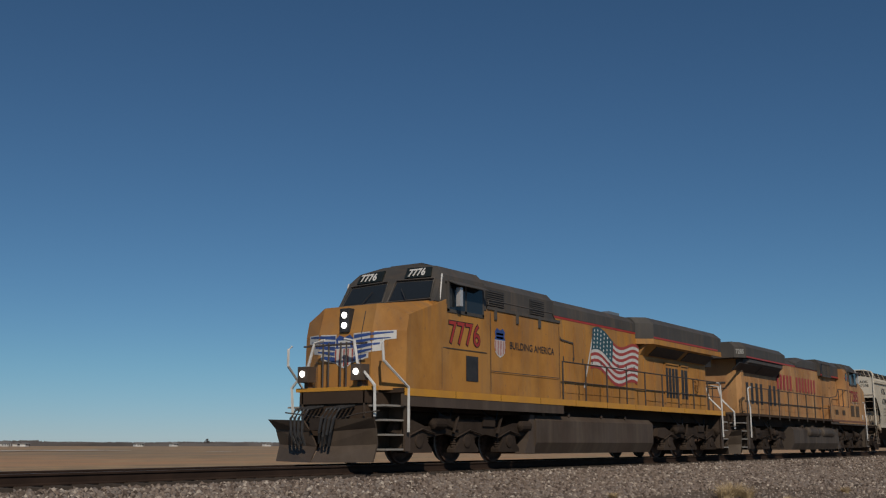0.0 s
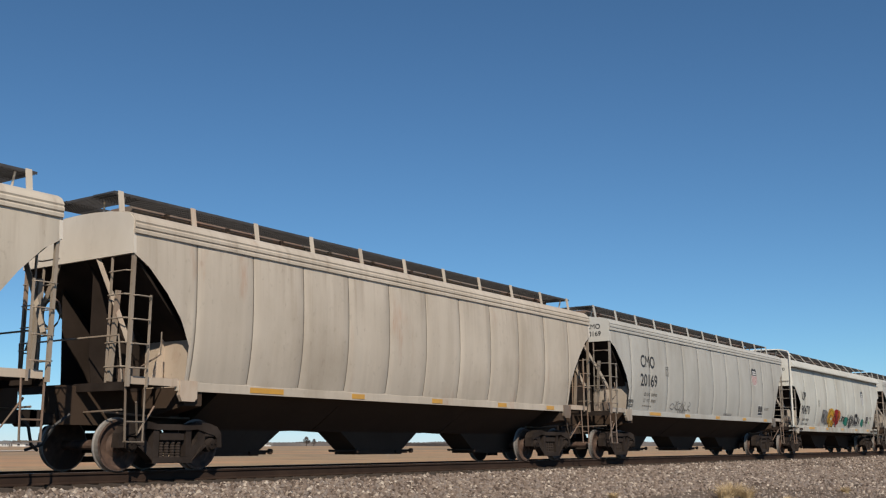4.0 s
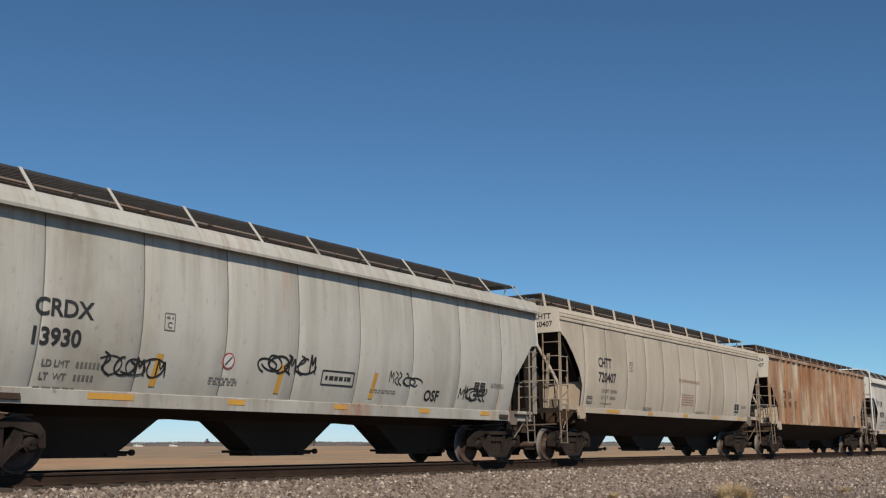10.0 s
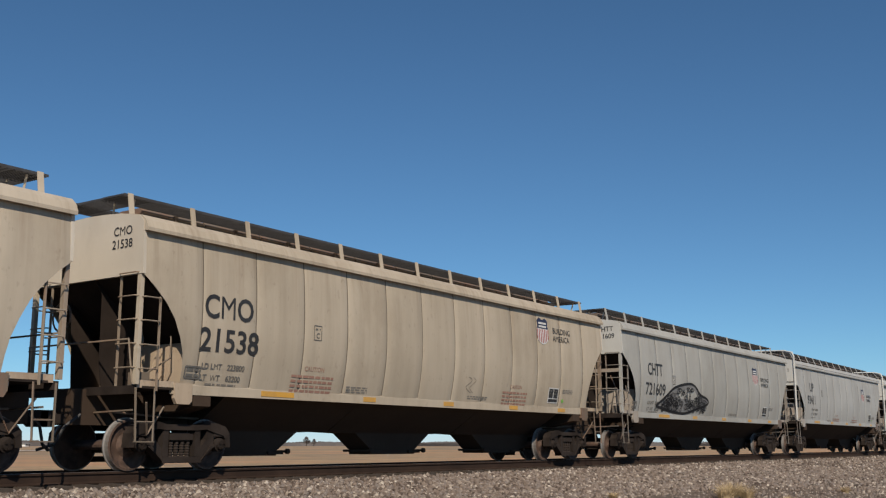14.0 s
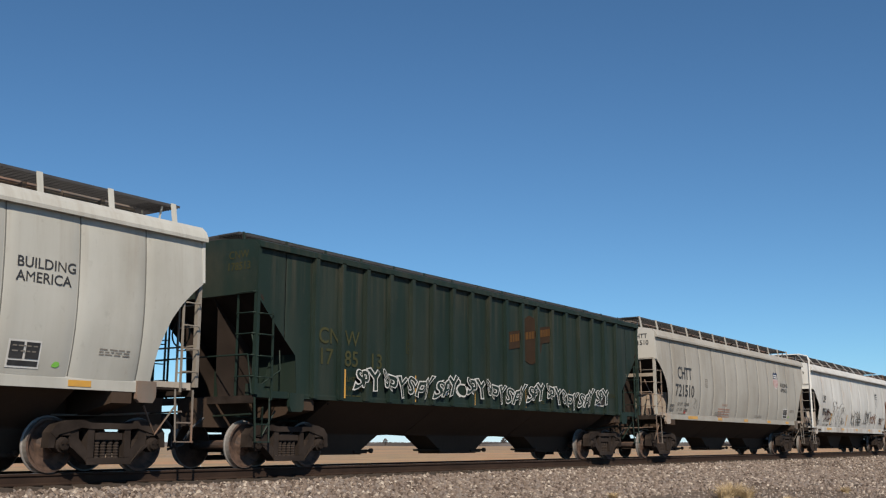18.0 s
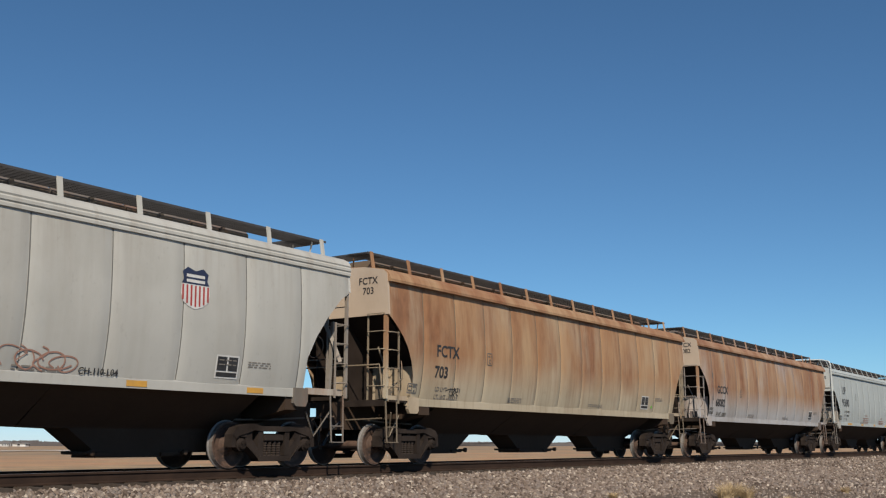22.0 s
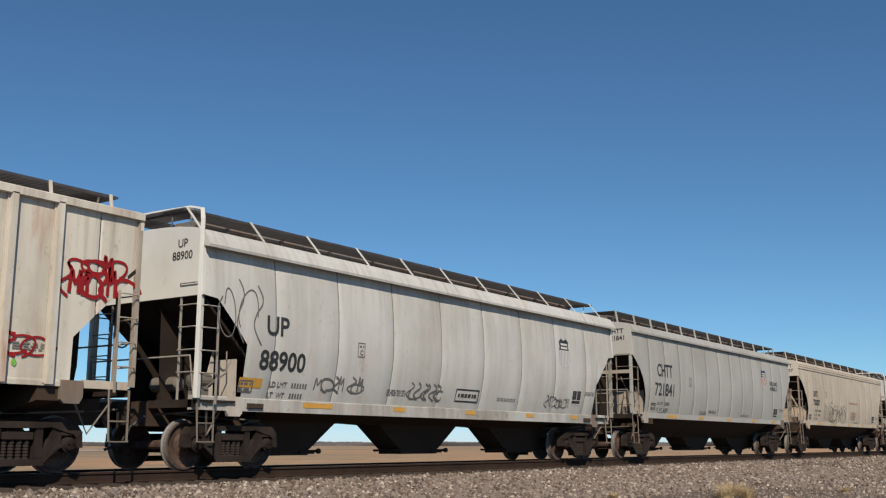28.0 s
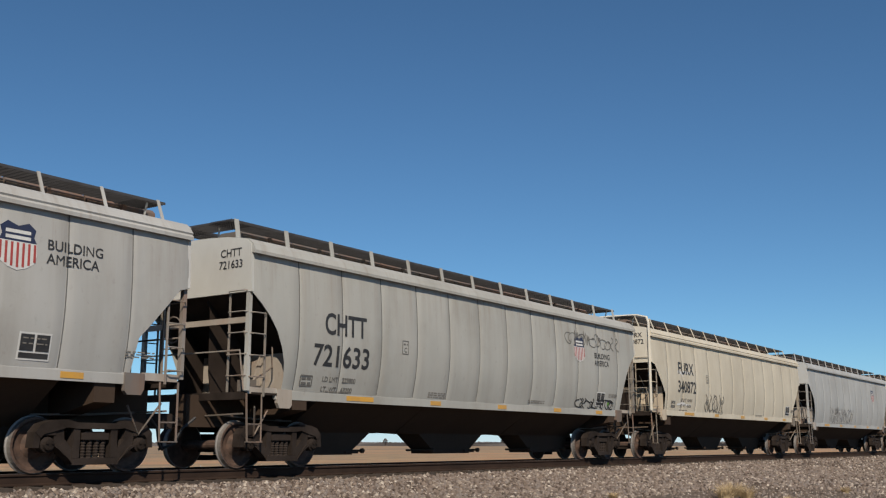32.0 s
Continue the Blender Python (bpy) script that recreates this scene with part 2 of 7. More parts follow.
def wheel_material(r0, r1):
    m, t, b = nodes_of("wheel_steel")
    c = t.nodes.new("ShaderNodeTexCoord")
    mul = t.nodes.new("ShaderNodeVectorMath")
    mul.operation = "MULTIPLY"
    mul.inputs[1].default_value = (1, 0, 1)
    ln = t.nodes.new("ShaderNodeVectorMath")
    ln.operation = "LENGTH"
    t.links.new(c.outputs["Object"], mul.inputs[0])
    t.links.new(mul.outputs[0], ln.inputs[0])
    r = t.nodes.new("ShaderNodeMapRange")
    r.inputs[1].default_value, r.inputs[2].default_value = r0, r1
    t.links.new(ln.outputs["Value"], r.inputs[0])
    plate = mixed(t, noisy(t, 5, detail=4), (0.135, 0.088, 0.068), (0.060, 0.041, 0.033))
    plate = mixed(t, noisy(t, 2.0, (1, 0.1, 3), low=0.55, high=0.6), plate, (0.06, 0.045, 0.04))
    col = mixed(t, r.outputs[0], plate, (0.30, 0.285, 0.27))
    t.links.new(col, b.inputs["Base Color"])
    t.links.new(times(t, r.outputs[0], 0.6), b.inputs["Metallic"])
    b.inputs["Roughness"].default_value, b.inputs["Specular IOR Level"].default_value = 0.62, 0.15
    return m


WHEEL, WHEEL_LOCO = wheel_material(0.434, 0.443), wheel_material(0.528, 0.535)


def wheelset_mesh(r):
    s = Shape()
    for d in (-1, 1):
        s.lathe_y(0, 0, [(d * y, q) for y, q in ((0.685, 0.12), (0.685, r - 0.05), (0.690, r + 0.02), (0.715, r + 0.025), (0.728, r), (0.82, r - 0.006), (0.822, r - 0.045),
                                                 (0.80, r - 0.06), (0.765, r - 0.10), (0.752, 0.22), (0.80, 0.15), (0.835, 0.13), (0.835, 0.07))], 32)
    s.lathe_y(0, 0, [(-1.08, 0.06), (-0.84, 0.08), (-0.7, 0.09), (0.7, 0.09), (0.84, 0.08), (1.08, 0.06)], 12)
    return s.mesh("wheelset")


WS_CAR, WS_LOCO = wheelset_mesh(R_CAR), wheelset_mesh(R_LOCO)


def truck_meshes():
    out = {}
    fr = Shape()
    top = [(0.0, 0.80), (0.36, 0.80), (0.55, 0.845), (0.82, 0.83), (1.02, 0.77), (1.13, 0.64)]
    low = [(0.0, 0.70), (0.36, 0.70), (0.55, 0.72), (0.80, 0.65), (0.97, 0.61), (1.02, 0.55)]
    for d in (-1, 1):
        for k in range(5):
            fr.prism([(d * x, z) for x, z in (top[k], top[k + 1], low[k + 1], low[k])], -0.13, 0.09)
        fr.prism([(d * 0.30, 0.72), (d * 0.42, 0.72), (d * 0.43, 0.24), (d * 0.30, 0.24)], -0.11, 0.08)          # column
        fr.prism([(d * 0.60, 0.73), (d * 0.78, 0.67), (d * 0.75, 0.45), (d * 0.66, 0.42), (d * 0.58, 0.54)], -0.095, 0.06)
        fr.prism([(d * 0.58, 0.54), (d * 0.66, 0.42), (d * 0.44, 0.15), (d * 0.36, 0.24), (d * 0.45, 0.40)], -0.10, 0.06)
        fr.prism([(d * 0.75, 0.45), (d * 0.66, 0.42), (d * 0.44, 0.15), (d * 0.40, 0.13), (d * 0.70, 0.38), (d * 0.77, 0.42)], -0.135, 0.06)   # flange
        fr.prism([(d * 1.02, 0.60), (d * 1.13, 0.64), (d * 1.15, 0.40), (d * 1.04, 0.40)], -0.12, 0.08)         # pedestal leg
        fr.box(d * 0.89 - 0.14, d * 0.89 + 0.14, -0.11, 0.08, 0.595, 0.65)
    fr.box(-0.42, 0.42, -0.12, 0.10, 0.13, 0.235)
    fr.box(-0.44, 0.44, -0.145, -0.12, 0.13, 0.17)
    out["side_frame"] = fr.mesh("side_frame")
    sp = Shape()
    for x in (0.0,):
        prof = []
        for k in range(13):
            prof.append((0.235 + k * 0.0235, 0.052 if k % 2 == 0 else 0.040))
        n = 8
        sp.loft([[(x + q * math.cos(a * math.tau / n), -0.03 + q * math.sin(a * math.tau / n), z) for a in range(n)] for z, q in prof])
    out["coil_spring"] = sp.mesh("coil_spring")
    bo = Shape()
    bo.loft([[(x, y, z) for x, z in ((-0.22, 0.52), (0.22, 0.52), (0.20, 0.66), (-0.20, 0.66))] for y in (-1.10, -0.9, 0.9, 1.10)])
    for d in (-1, 1):
        bo.box(-0.26, 0.26, d * 1.10 - 0.02, d * 1.10 + 0.02, 0.53, 0.64)
        bo.box(d * 0.5 - 0.03, d * 0.5 + 0.03, -0.9, 0.9, 0.30, 0.48)
    out["truck"] = bo.mesh("truck")
    cap = Shape()
    cap.lathe_y(0, 0, [(-0.145, 0.03), (-0.14, 0.085), (-0.10, 0.10), (-0.09, 0.125), (0.06, 0.125), (0.06, 0.05)], 14)
    for k in range(3):
        a = k * math.tau / 3 + 0.5
        cap.box(0.055 * math.cos(a) - 0.016, 0.055 * math.cos(a) + 0.016, -0.165, -0.13, 0.055 * math.sin(a) - 0.016, 0.055 * math.sin(a) + 0.016)
    out["bearing_cap"] = cap.mesh("bearing_cap")
    return out


TRUCK_M = truck_meshes()
ROLLING = {R_CAR: [], R_LOCO: []}


def add_truck(car, x):
    tr = place("truck", TRUCK_M["truck"], TRUCK, car, pose(x, 0, 0), "dusty cast steel three-piece truck")
    for d in (-1, 1):
        turn = 0 if d < 0 else 180
        place("side_frame", TRUCK_M["side_frame"], TRUCK, tr, pose(0, d * 1.02, 0, 0, 0, turn))
        if d < 0:
            for x4 in (-0.19, -0.065, 0.065, 0.19):
                place("coil_spring", TRUCK_M["coil_spring"], TRUCK, tr, pose(x4, -1.02, 0))
        for e in ((-1, 1) if d < 0 else ()):
            place("bearing_cap", TRUCK_M["bearing_cap"], TRUCK, tr, pose(e * 0.89, d * 1.05, R_CAR, 0, 0, turn))
    for e in (-1, 1):
        w = place("wheelset", WS_CAR, WHEEL, tr, pose(e * 0.89, 0, R_CAR))
        ROLLING[R_CAR].append(w)


# ---- covered hopper cars ----
END = 0.72        # from the coupling to the body, at either end
TYPES = {
    # side: top, middle height, bulge, half-width; cut: the side sheet's edge at the ends
    "round": dict(eave=4.10, mid=2.5, bulge=0.10, half=1.60, sill=1.44, drop=0.13, gap=0.70, panels=13, cut=[(0, 3.30), (0.25, 3.10), (0.50, 2.86), (0.70, 2.60), (0.85, 2.30), (0.95, 2.02), (0.99, 1.75), (1.0, 1.44)],
                  chord=[(-1.49, 4.06), (-1.64, 4.04), (-1.645, 4.10), (-1.58, 4.23), (-1.46, 4.33), (-1.2, 4.38), (-1.2, 4.12)], lean=0.0, post=1.40),
    "ridged": dict(eave=3.98, mid=2.5, bulge=0.09, half=1.60, sill=1.49, drop=0.12, gap=0.72, panels=12, cut=[(0, 3.62), (0.32, 3.42), (0.72, 3.02), (1.05, 2.60), (1.28, 2.15), (1.30, 1.49)],
                   chord=[(-1.51, 3.96), (-1.585, 3.97), (-1.585, 4.02), (-1.565, 4.05), (-1.59, 4.07), (-1.59, 4.12), (-1.565, 4.15), (-1.58, 4.18), (-1.555, 4.22), (-1.50, 4.29), (-1.38, 4.35), (-1.2, 4.39), (-1.2, 4.0)], lean=0.0, post=1.62),
    "overhung": dict(eave=4.00, mid=2.4, bulge=0.13, half=1.60, sill=1.26, drop=0.20, gap=0.90, panels=9, cut=[(0, 3.10), (0.35, 3.06), (0.75, 2.66), (1.20, 2.20), (1.12, 1.85), (0.95, 1.26)],
                     chord=[(-1.46, 4.02), (-1.69, 3.97), (-1.70, 4.02), (-1.63, 4.16), (-1.53, 4.29), (-1.40, 4.34), (-1.2, 4.38), (-1.2, 4.05)], lean=0.18, post=1.60),
    "hooped": dict(eave=4.06, mid=2.5, bulge=0.09, half=1.60, sill=1.56, drop=0.13, gap=0.72, panels=13, cut=[(0, 3.16), (0.22, 3.10), (0.65, 2.62), (1.12, 2.10), (1.02, 1.9), (0.95, 1.56)],
                   chord=[(-1.49, 4.04), (-1.63, 4.02), (-1.635, 4.08), (-1.60, 4.12), (-1.62, 4.15), (-1.58, 4.19), (-1.53, 4.27), (-1.42, 4.34), (-1.2, 4.38), (-1.2, 4.12)], lean=0.06, post=1.25),
    "ribbed": dict(eave=4.22, mid=2.5, bulge=0.0, half=1.47, sill=1.38, drop=0.04, gap=0.66, panels=21, cut=[(0, 3.32), (0.3, 3.0), (0.75, 2.56), (1.20, 2.12), (1.14, 2.0), (1.1, 1.38)],
                   chord=[(-1.46, 4.20), (-1.57, 4.20), (-1.57, 4.31), (-1.48, 4.35), (-1.2, 4.39), (-1.2, 4.22)], lean=0.0, post=1.22),
}


def side_y(tp, z):
    d = z - tp["mid"] - 0.2
    return tp["half"] - tp["bulge"] * (2.6 if d < 0 else 1.0) * (d / 1.6) ** 2


def cut_z(tp, d):
    """Lowest point of the side sheet, d metres in from the body's end."""
    c = [p for p in tp["cut"]]
    if d >= max(p[0] for p in c):
        return tp["sill"]
    for (d0, z0), (d1, z1) in zip(c, c[1:]):
        if d0 <= d <= d1 and d1 > d0:
            return z0 + (z1 - z0) * (d - d0) / (d1 - d0)
    return tp["sill"]


def panel_edges(tp):
    a, b = END, tp["L"] - tp["rear"]
    n = tp["panels"]
    return [a + (b - a) * i / n for i in range(n + 1)]


def side_panel(tp, x0, x1, sign, cols=6):
    """One curved sheet of the side, with a turned-in edge and 30 mm of thickness."""
    ends = [v for q, _ in tp["cut"] for v in (END + q, tp["L"] - tp["rear"] - q) if x0 + 0.04 < v < x1 - 0.04]
    xs = sorted({*ends, x0 + 0.008, x0 + 0.035, x1 - 0.035, x1 - 0.008, *[x0 + 0.008 + (x1 - x0 - 0.016) * k / cols for k in range(cols + 1)]})
    nz = 12
    s = Shape()
    s.smooth = True
    rows = []
    for x in xs:
        d = max(0.0, min(x - END, tp["L"] - tp["rear"] - x))
        zl = cut_z(tp, d)
        tuck = 0.010 if (x - x0 < 0.02 or x1 - x < 0.02) else 0.0
        u = (x - x0) / (x1 - x0)
        belly = 0.006 * math.sin(math.pi * u)
        rows.append([(x, sign * (side_y(tp, z) - tuck + belly), z) for z in [zl + (tp["eave"] + 0.03 - zl) * k / nz for k in range(nz + 1)]])
    pts = [p for r in rows for p in r]
    n = nz + 1
    f = [(i * n + j, (i + 1) * n + j, (i + 1) * n + j + 1, i * n + j + 1) for i in range(len(xs) - 1) for j in range(nz)]
    s.add(pts, f)
    return s


def hopper_type(tp, kind):
    """All meshes of one kind of car, as (name, mesh, paint key, is near side)."""
    out = []
    ee = panel_edges(tp)
    sill, eave, CAR_L = tp["sill"], tp["eave"], tp["L"]
    a, b = END, CAR_L - tp["rear"]
    ys = side_y(tp, sill)

    def put(name, s, key, label=""):
        out.append((name, s.mesh(name) if isinstance(s, Shape) else s, key, label))

    for i in range(len(ee) - 1):
        put("side_panel", side_panel(tp, ee[i], ee[i + 1], -1), "paint")
    put("far_side", side_panel(tp, a - 0.008, b + 0.008, 1, 40), "paint")
    if kind == "ribbed":
        for i in range(1, len(ee) - 1):
            if min(ee[i] - a, b - ee[i]) < 0.9:
                continue
            for d in (-1, 1):
                r = Shape().extrude_x([(d * 1.44, sill - 0.02), (d * 1.57, sill - 0.02), (d * 1.57, eave), (d * 1.44, eave)], ee[i] - 0.055, ee[i] + 0.055)
                if d < 0:
                    r.box(ee[i] - 0.085, ee[i] + 0.085, -1.50, -1.478, sill, eave)
                put("side_post", r, "paint")
    else:
        seam = Shape()
        for i in range(1, len(ee) - 1):
            d = min(ee[i] - a, b - ee[i])
            zl = cut_z(tp, d)
            for k in range(10):
                z0, z1 = zl + (eave - zl) * k / 10, zl + (eave - zl) * (k + 1) / 10
                seam.add([(ee[i] - 0.012, -side_y(tp, z0) + 0.006, z0), (ee[i] + 0.012, -side_y(tp, z0) + 0.006, z0), (ee[i] + 0.012, -side_y(tp, z1) + 0.006, z1), (ee[i] - 0.012, -side_y(tp, z1) + 0.006, z1)], [(0, 1, 2, 3)])
        put("weld_seams", seam, "seam")
    # top chords and roof
    for d in (-1, 1):
        put("top_chord", Shape().extrude_x([(-d * y, z) for y, z in tp["chord"]], a, b), "trim")
    roof = Shape()
    prof = [(-1.42, 4.32), (-1.2, 4.38), (-0.8, 4.43), (-0.4, 4.46), (0, 4.47), (0.4, 4.46), (0.8, 4.43), (1.2, 4.38), (1.42, 4.32), (1.42, 4.15), (-1.42, 4.15)]
    roof.extrude_x(prof, a + 0.01, b - 0.01)
    put("roof", roof, "trim")
    hatch = Shape()
    for k in range(10):
        x = 1.6 + k * 1.55
        hatch.extrude_x([(-0.36, 4.44), (-0.36, 4.70), (-0.28, 4.77), (0.28, 4.77), (0.36, 4.70), (0.36, 4.44)], x, x + 1.5)
        hatch.box(x + 0.7, x + 0.78, -0.44, -0.37, 4.56, 4.72)
    # dark paint here stands in for the running boards' shade on the hatches
    put("roof_hatch", hatch, "dirty")
    # running boards
    for d in (-1, 1):
        g = Shape()
        for k in range(10):
            y = d * (0.40 + k * 0.062)
            g.box(a - 0.02, b - 0.12, y - 0.006, y + 0.006, 4.735, 4.780)
        for k in range(int((b - a - 0.1) / 0.12)):
            x = a - 0.02 + k * 0.12
            g.box(x, x + 0.012, d * 0.68 - 0.28, d * 0.68 + 0.28, 4.74, 4.765)
        put("running_board", g, "grate")
    for x in (a + 0.0, b - 0.74):
        g = Shape()
        for k in range(10):
            g.box(x + k * 0.065, x + k * 0.065 + 0.012, -0.90, 0.90, 4.733, 4.775)
        for y in (-0.89, -0.3, 0.3, 0.89):
            g.box(x - 0.004, x + 0.603, y - 0.008, y + 0.008, 4.737, 4.771)
        put("end_running_board", g, "grate")
        g = Shape()
        for y in (-0.85, -0.3, 0.3, 0.85):
            q = Shape().tube([(x + 0.3, y, 4.735), (x + (0.30 if x < 5 else 0.30), y * 0.9, 4.40)], 0.02)
            if y < 0:
                put("running_board_bracket", q, "trim")
    nposts = round((b - a - 0.4) / tp["post"])
    for k in range(nposts + 1):
        x = a + 0.12 + (b - a - 0.4) * k / nposts
        w = 0.055 if kind in ("round", "ridged") else 0.03
        p = Shape().loft([[(x - w + sx, y0, z), (x + w + sx, y0, z), (x + w + sx, y0 + 0.02, z), (x - w + sx, y0 + 0.02, z)] for z, y0, sx in ((4.33, -1.06 - tp["lean"] * 1.6, 0.0), (4.795, -0.975, -tp["lean"] * 0.3))])
        put("running_board_post", p, "trim")
    # ends
    for e in (0, 1):
        def X(d):
            return a + d if e == 0 else b - d
        cut = tp["cut"]
        z_end = cut[0][1]
        w = Shape()
        yw = 1.40
        w.loft([[(X(d), y, z) for y, z in ((-side_y(tp, z_end) - 0.004, z_end), (-1.545, eave), (-1.54, 4.22), (-1.42, 4.325), (-0.9, 4.42), (0, 4.46), (0.9, 4.42), (1.42, 4.325), (1.54, 4.22), (1.545, eave), (side_y(tp, z_end) + 0.004, z_end))] for d in (-0.012, 0.05)])
        put("end_wall", w, "end")
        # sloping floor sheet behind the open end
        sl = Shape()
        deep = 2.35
        # its near-black colour carries the shade of the open bay
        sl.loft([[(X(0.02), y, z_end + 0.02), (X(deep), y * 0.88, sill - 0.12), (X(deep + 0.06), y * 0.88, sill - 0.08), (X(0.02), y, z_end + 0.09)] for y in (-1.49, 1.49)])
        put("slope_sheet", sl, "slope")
        # bulkhead above the bolster
        bx = cut[-1][0] + 0.12
        zb = 2.42 if kind in ("ridged", "hooped") else 2.22
        # rear bulkhead faces away from the sun: that shade is put into its paint
        put("bulkhead", Shape().box(min(X(bx), X(bx + 0.03)), max(X(bx), X(bx + 0.03)), -(ys - 0.01), -0.9 if kind == "overhung" else 0.9, sill - 0.04, zb - (0.2 if kind == "overhung" else 0)), "dirty" if e else "dusty")
        st = Shape()
        for y in (-0.75, 0.1):
            st.prism([(X(bx), sill), (X(bx - 0.28), sill), (X(bx - 0.02), zb), (X(bx), zb)], y - 0.012, y + 0.012)
            if y < 0:
                put("bulkhead_gusset", st, "dusty")
        web = Shape()
        # webs share the slope colour, with the bay's shade put into it
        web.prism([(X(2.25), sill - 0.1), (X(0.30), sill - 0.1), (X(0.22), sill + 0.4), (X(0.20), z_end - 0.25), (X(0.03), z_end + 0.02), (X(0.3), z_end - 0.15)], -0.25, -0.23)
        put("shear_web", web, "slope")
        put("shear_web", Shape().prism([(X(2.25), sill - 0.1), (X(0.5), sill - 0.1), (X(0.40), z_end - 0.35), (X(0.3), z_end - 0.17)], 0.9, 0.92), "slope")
        if kind == "ridged":
            for d in (-1, 1):
                put("end_brace", Shape().tube([(X(0.05), d * 0.55, z_end + 0.02), (X(0.08), d * 1.15, sill + 1.15), (X(0.1), d * 1.42, sill + 0.65)], 0.055, 4), "rail")
                put("end_post", Shape().tube([(X(0.05), d * 1.05, sill), (X(0.05), d * 1.15, z_end - 0.6)], 0.05, 4), "rail")
        # corner post
        for d in (-1, 1):
            cp = Shape().extrude_x([(d * 1.44, sill), (d * 1.53, sill), (d * 1.53, eave), (d * 1.44, eave)], min(X(0.0), X(0.075)), max(X(0.0), X(0.075)))
            if kind != "ridged":
                put("corner_post", cp, "rail" if e else "trim")
        # platform and end sill
        pl = Shape().box(min(X(0), X(0.10)), max(X(0), X(0.10)), -1.44, 1.44, sill - 0.16, sill - 0.02)
        pl.box(min(X(0.2), X(1.0)), max(X(0.2), X(1.0)), -1.46, 1.46, sill - 0.06, sill - 0.02)
        put("end_platform", pl, "truck")
        jd = cut[-1][0] - 0.12
        jack = Shape().prism([(X(jd), sill + 0.06), (X(jd + 0.40), sill + 0.06), (X(jd + 0.40), sill - 0.24), (X(jd + 0.34), sill - 0.30), (X(jd + 0.06), sill - 0.30), (X(jd), sill - 0.20)], -(ys + 0.045), -(ys - 0.03))
        # rear pad takes the darker paint too, its unlit side painted in
        put("jacking_pad", jack, "dirty" if e else "dusty")
        if kind != "overhung":
            put("sill_extension", Shape().box(min(X(0.10), X(jd - 0.004)), max(X(0.10), X(jd - 0.004)), -(ys + 0.01), -(ys - 0.05), sill - 0.05, sill + 0.08), "dusty")
        # ladders
        for d in (-1, 1):
            tall = 3.62 if kind == "ridged" else 3.45
            el = Shape().box(X(0.03) - 0.016, X(0.03) + 0.016, d * 0.98 - 0.016, d * 0.98 + 0.016, sill - 0.1, tall)
            if kind == "ridged":
                el.box(X(0.05) - 0.03, X(0.05) + 0.03, d * 1.52 - 0.03, d * 1.52 + 0.03, sill - 0.1, 3.62)
            sl2 = Shape().box(X(0.42) - 0.016, X(0.42) + 0.016, d * 1.55 - 0.016, d * 1.55 + 0.016, sill - 0.1, 2.95)
            for z in (1.72, 2.12, 2.53, 2.93, 3.33):
                r1 = Shape().tube([(X(0.0), d * 0.98, z), (X(-0.05), d * 1.02, z), (X(-0.05), d * 1.46, z), (X(0.02), d * 1.5, z)], 0.013, 5)
                r2 = Shape().tube([(X(0.04), d * 1.52, z - 0.02), (X(0.08), d * 1.60, z - 0.02), (X(0.38), d * 1.60, z - 0.02), (X(0.42), d * 1.55, z - 0.02)], 0.013, 5)
                if d < 0:
                    put("end_ladder_rung", r1, "rail")
                    if z < 3.0:
                        put("side_ladder_rung", r2, "rail")
                else:
                    el.add(r1.v, r1.f)
                    if z < 3.0:
                        sl2.add(r2.v, r2.f)
            put("end_ladder_stile" if d < 0 else "end_ladder", el, "rail")
            put("side_ladder_stile" if d < 0 else "side_ladder", sl2, "rail")
        if kind in ("hooped", "overhung") and e == 0:
            hoop = Shape()
            for d in (-1, 1):
                hoop.tube([(X(-0.03), d * 1.52, sill), (X(-0.03), d * 1.53, 4.50), (X(0.02), d * 1.45, 4.68), (X(0.10), d * 1.05, 4.78), (X(0.10), 0, 4.80)], 0.045, 6)
            put("end_hoop", hoop, "end")
        st = Shape()
        for d in (-1,):
            st.tube([(X(0.06), d * 1.47, sill - 0.05), (X(0.08), d * 1.50, 0.50), (X(0.44), d * 1.50, 0.50), (X(0.46), d * 1.47, sill - 0.05)], 0.020, 5)
            st.tube([(X(0.07), d * 1.49, 0.82), (X(0.45), d * 1.49, 0.82)], 0.016, 5)
            st.box(min(X(0.08), X(0.44)), max(X(0.08), X(0.44)), d * 1.50 - 0.05, d * 1.50 + 0.05, 0.485, 0.505)
        put("stirrup_step", st, "dirty")
        rail = Shape().tube([(X(0.0), -1.44, sill + 0.02), (X(-0.08), -1.40, sill + 0.75), (X(-0.08), 1.40, sill + 0.75), (X(0.0), 1.44, sill + 0.02)], 0.018, 5)
        put("end_handrail", rail, "rail")
        # coupler, draft sill, body bolster
        c = Shape()
        dx = 1 if e == 0 else -1
        fx = 0.0 if e == 0 else CAR_L
        c.prism([(fx + dx * 0.62, 0.80), (fx + dx * 0.25, 0.80), (fx + dx * 0.18, 0.74), (fx - dx * 0.05, 0.74), (fx - dx * 0.05, 1.02), (fx + dx * 0.18, 1.02), (fx + dx * 0.25, 0.96), (fx + dx * 0.62, 0.96)], -0.13, 0.13)
        put("coupler", c, "truck")
        h = Shape().tube([(fx + dx * 0.5, -0.42, 0.95), (fx + dx * 0.25, -0.36, 0.75), (fx + dx * 0.12, -0.28, 0.45), (fx - dx * 0.1, -0.12, 0.36)], 0.028, 6)
        put("air_hose", h, "black")
        ds = Shape().box(min(X(-0.3), X(3.2)), max(X(-0.3), X(3.2)), -0.24, 0.24, 0.78, sill - 0.05)
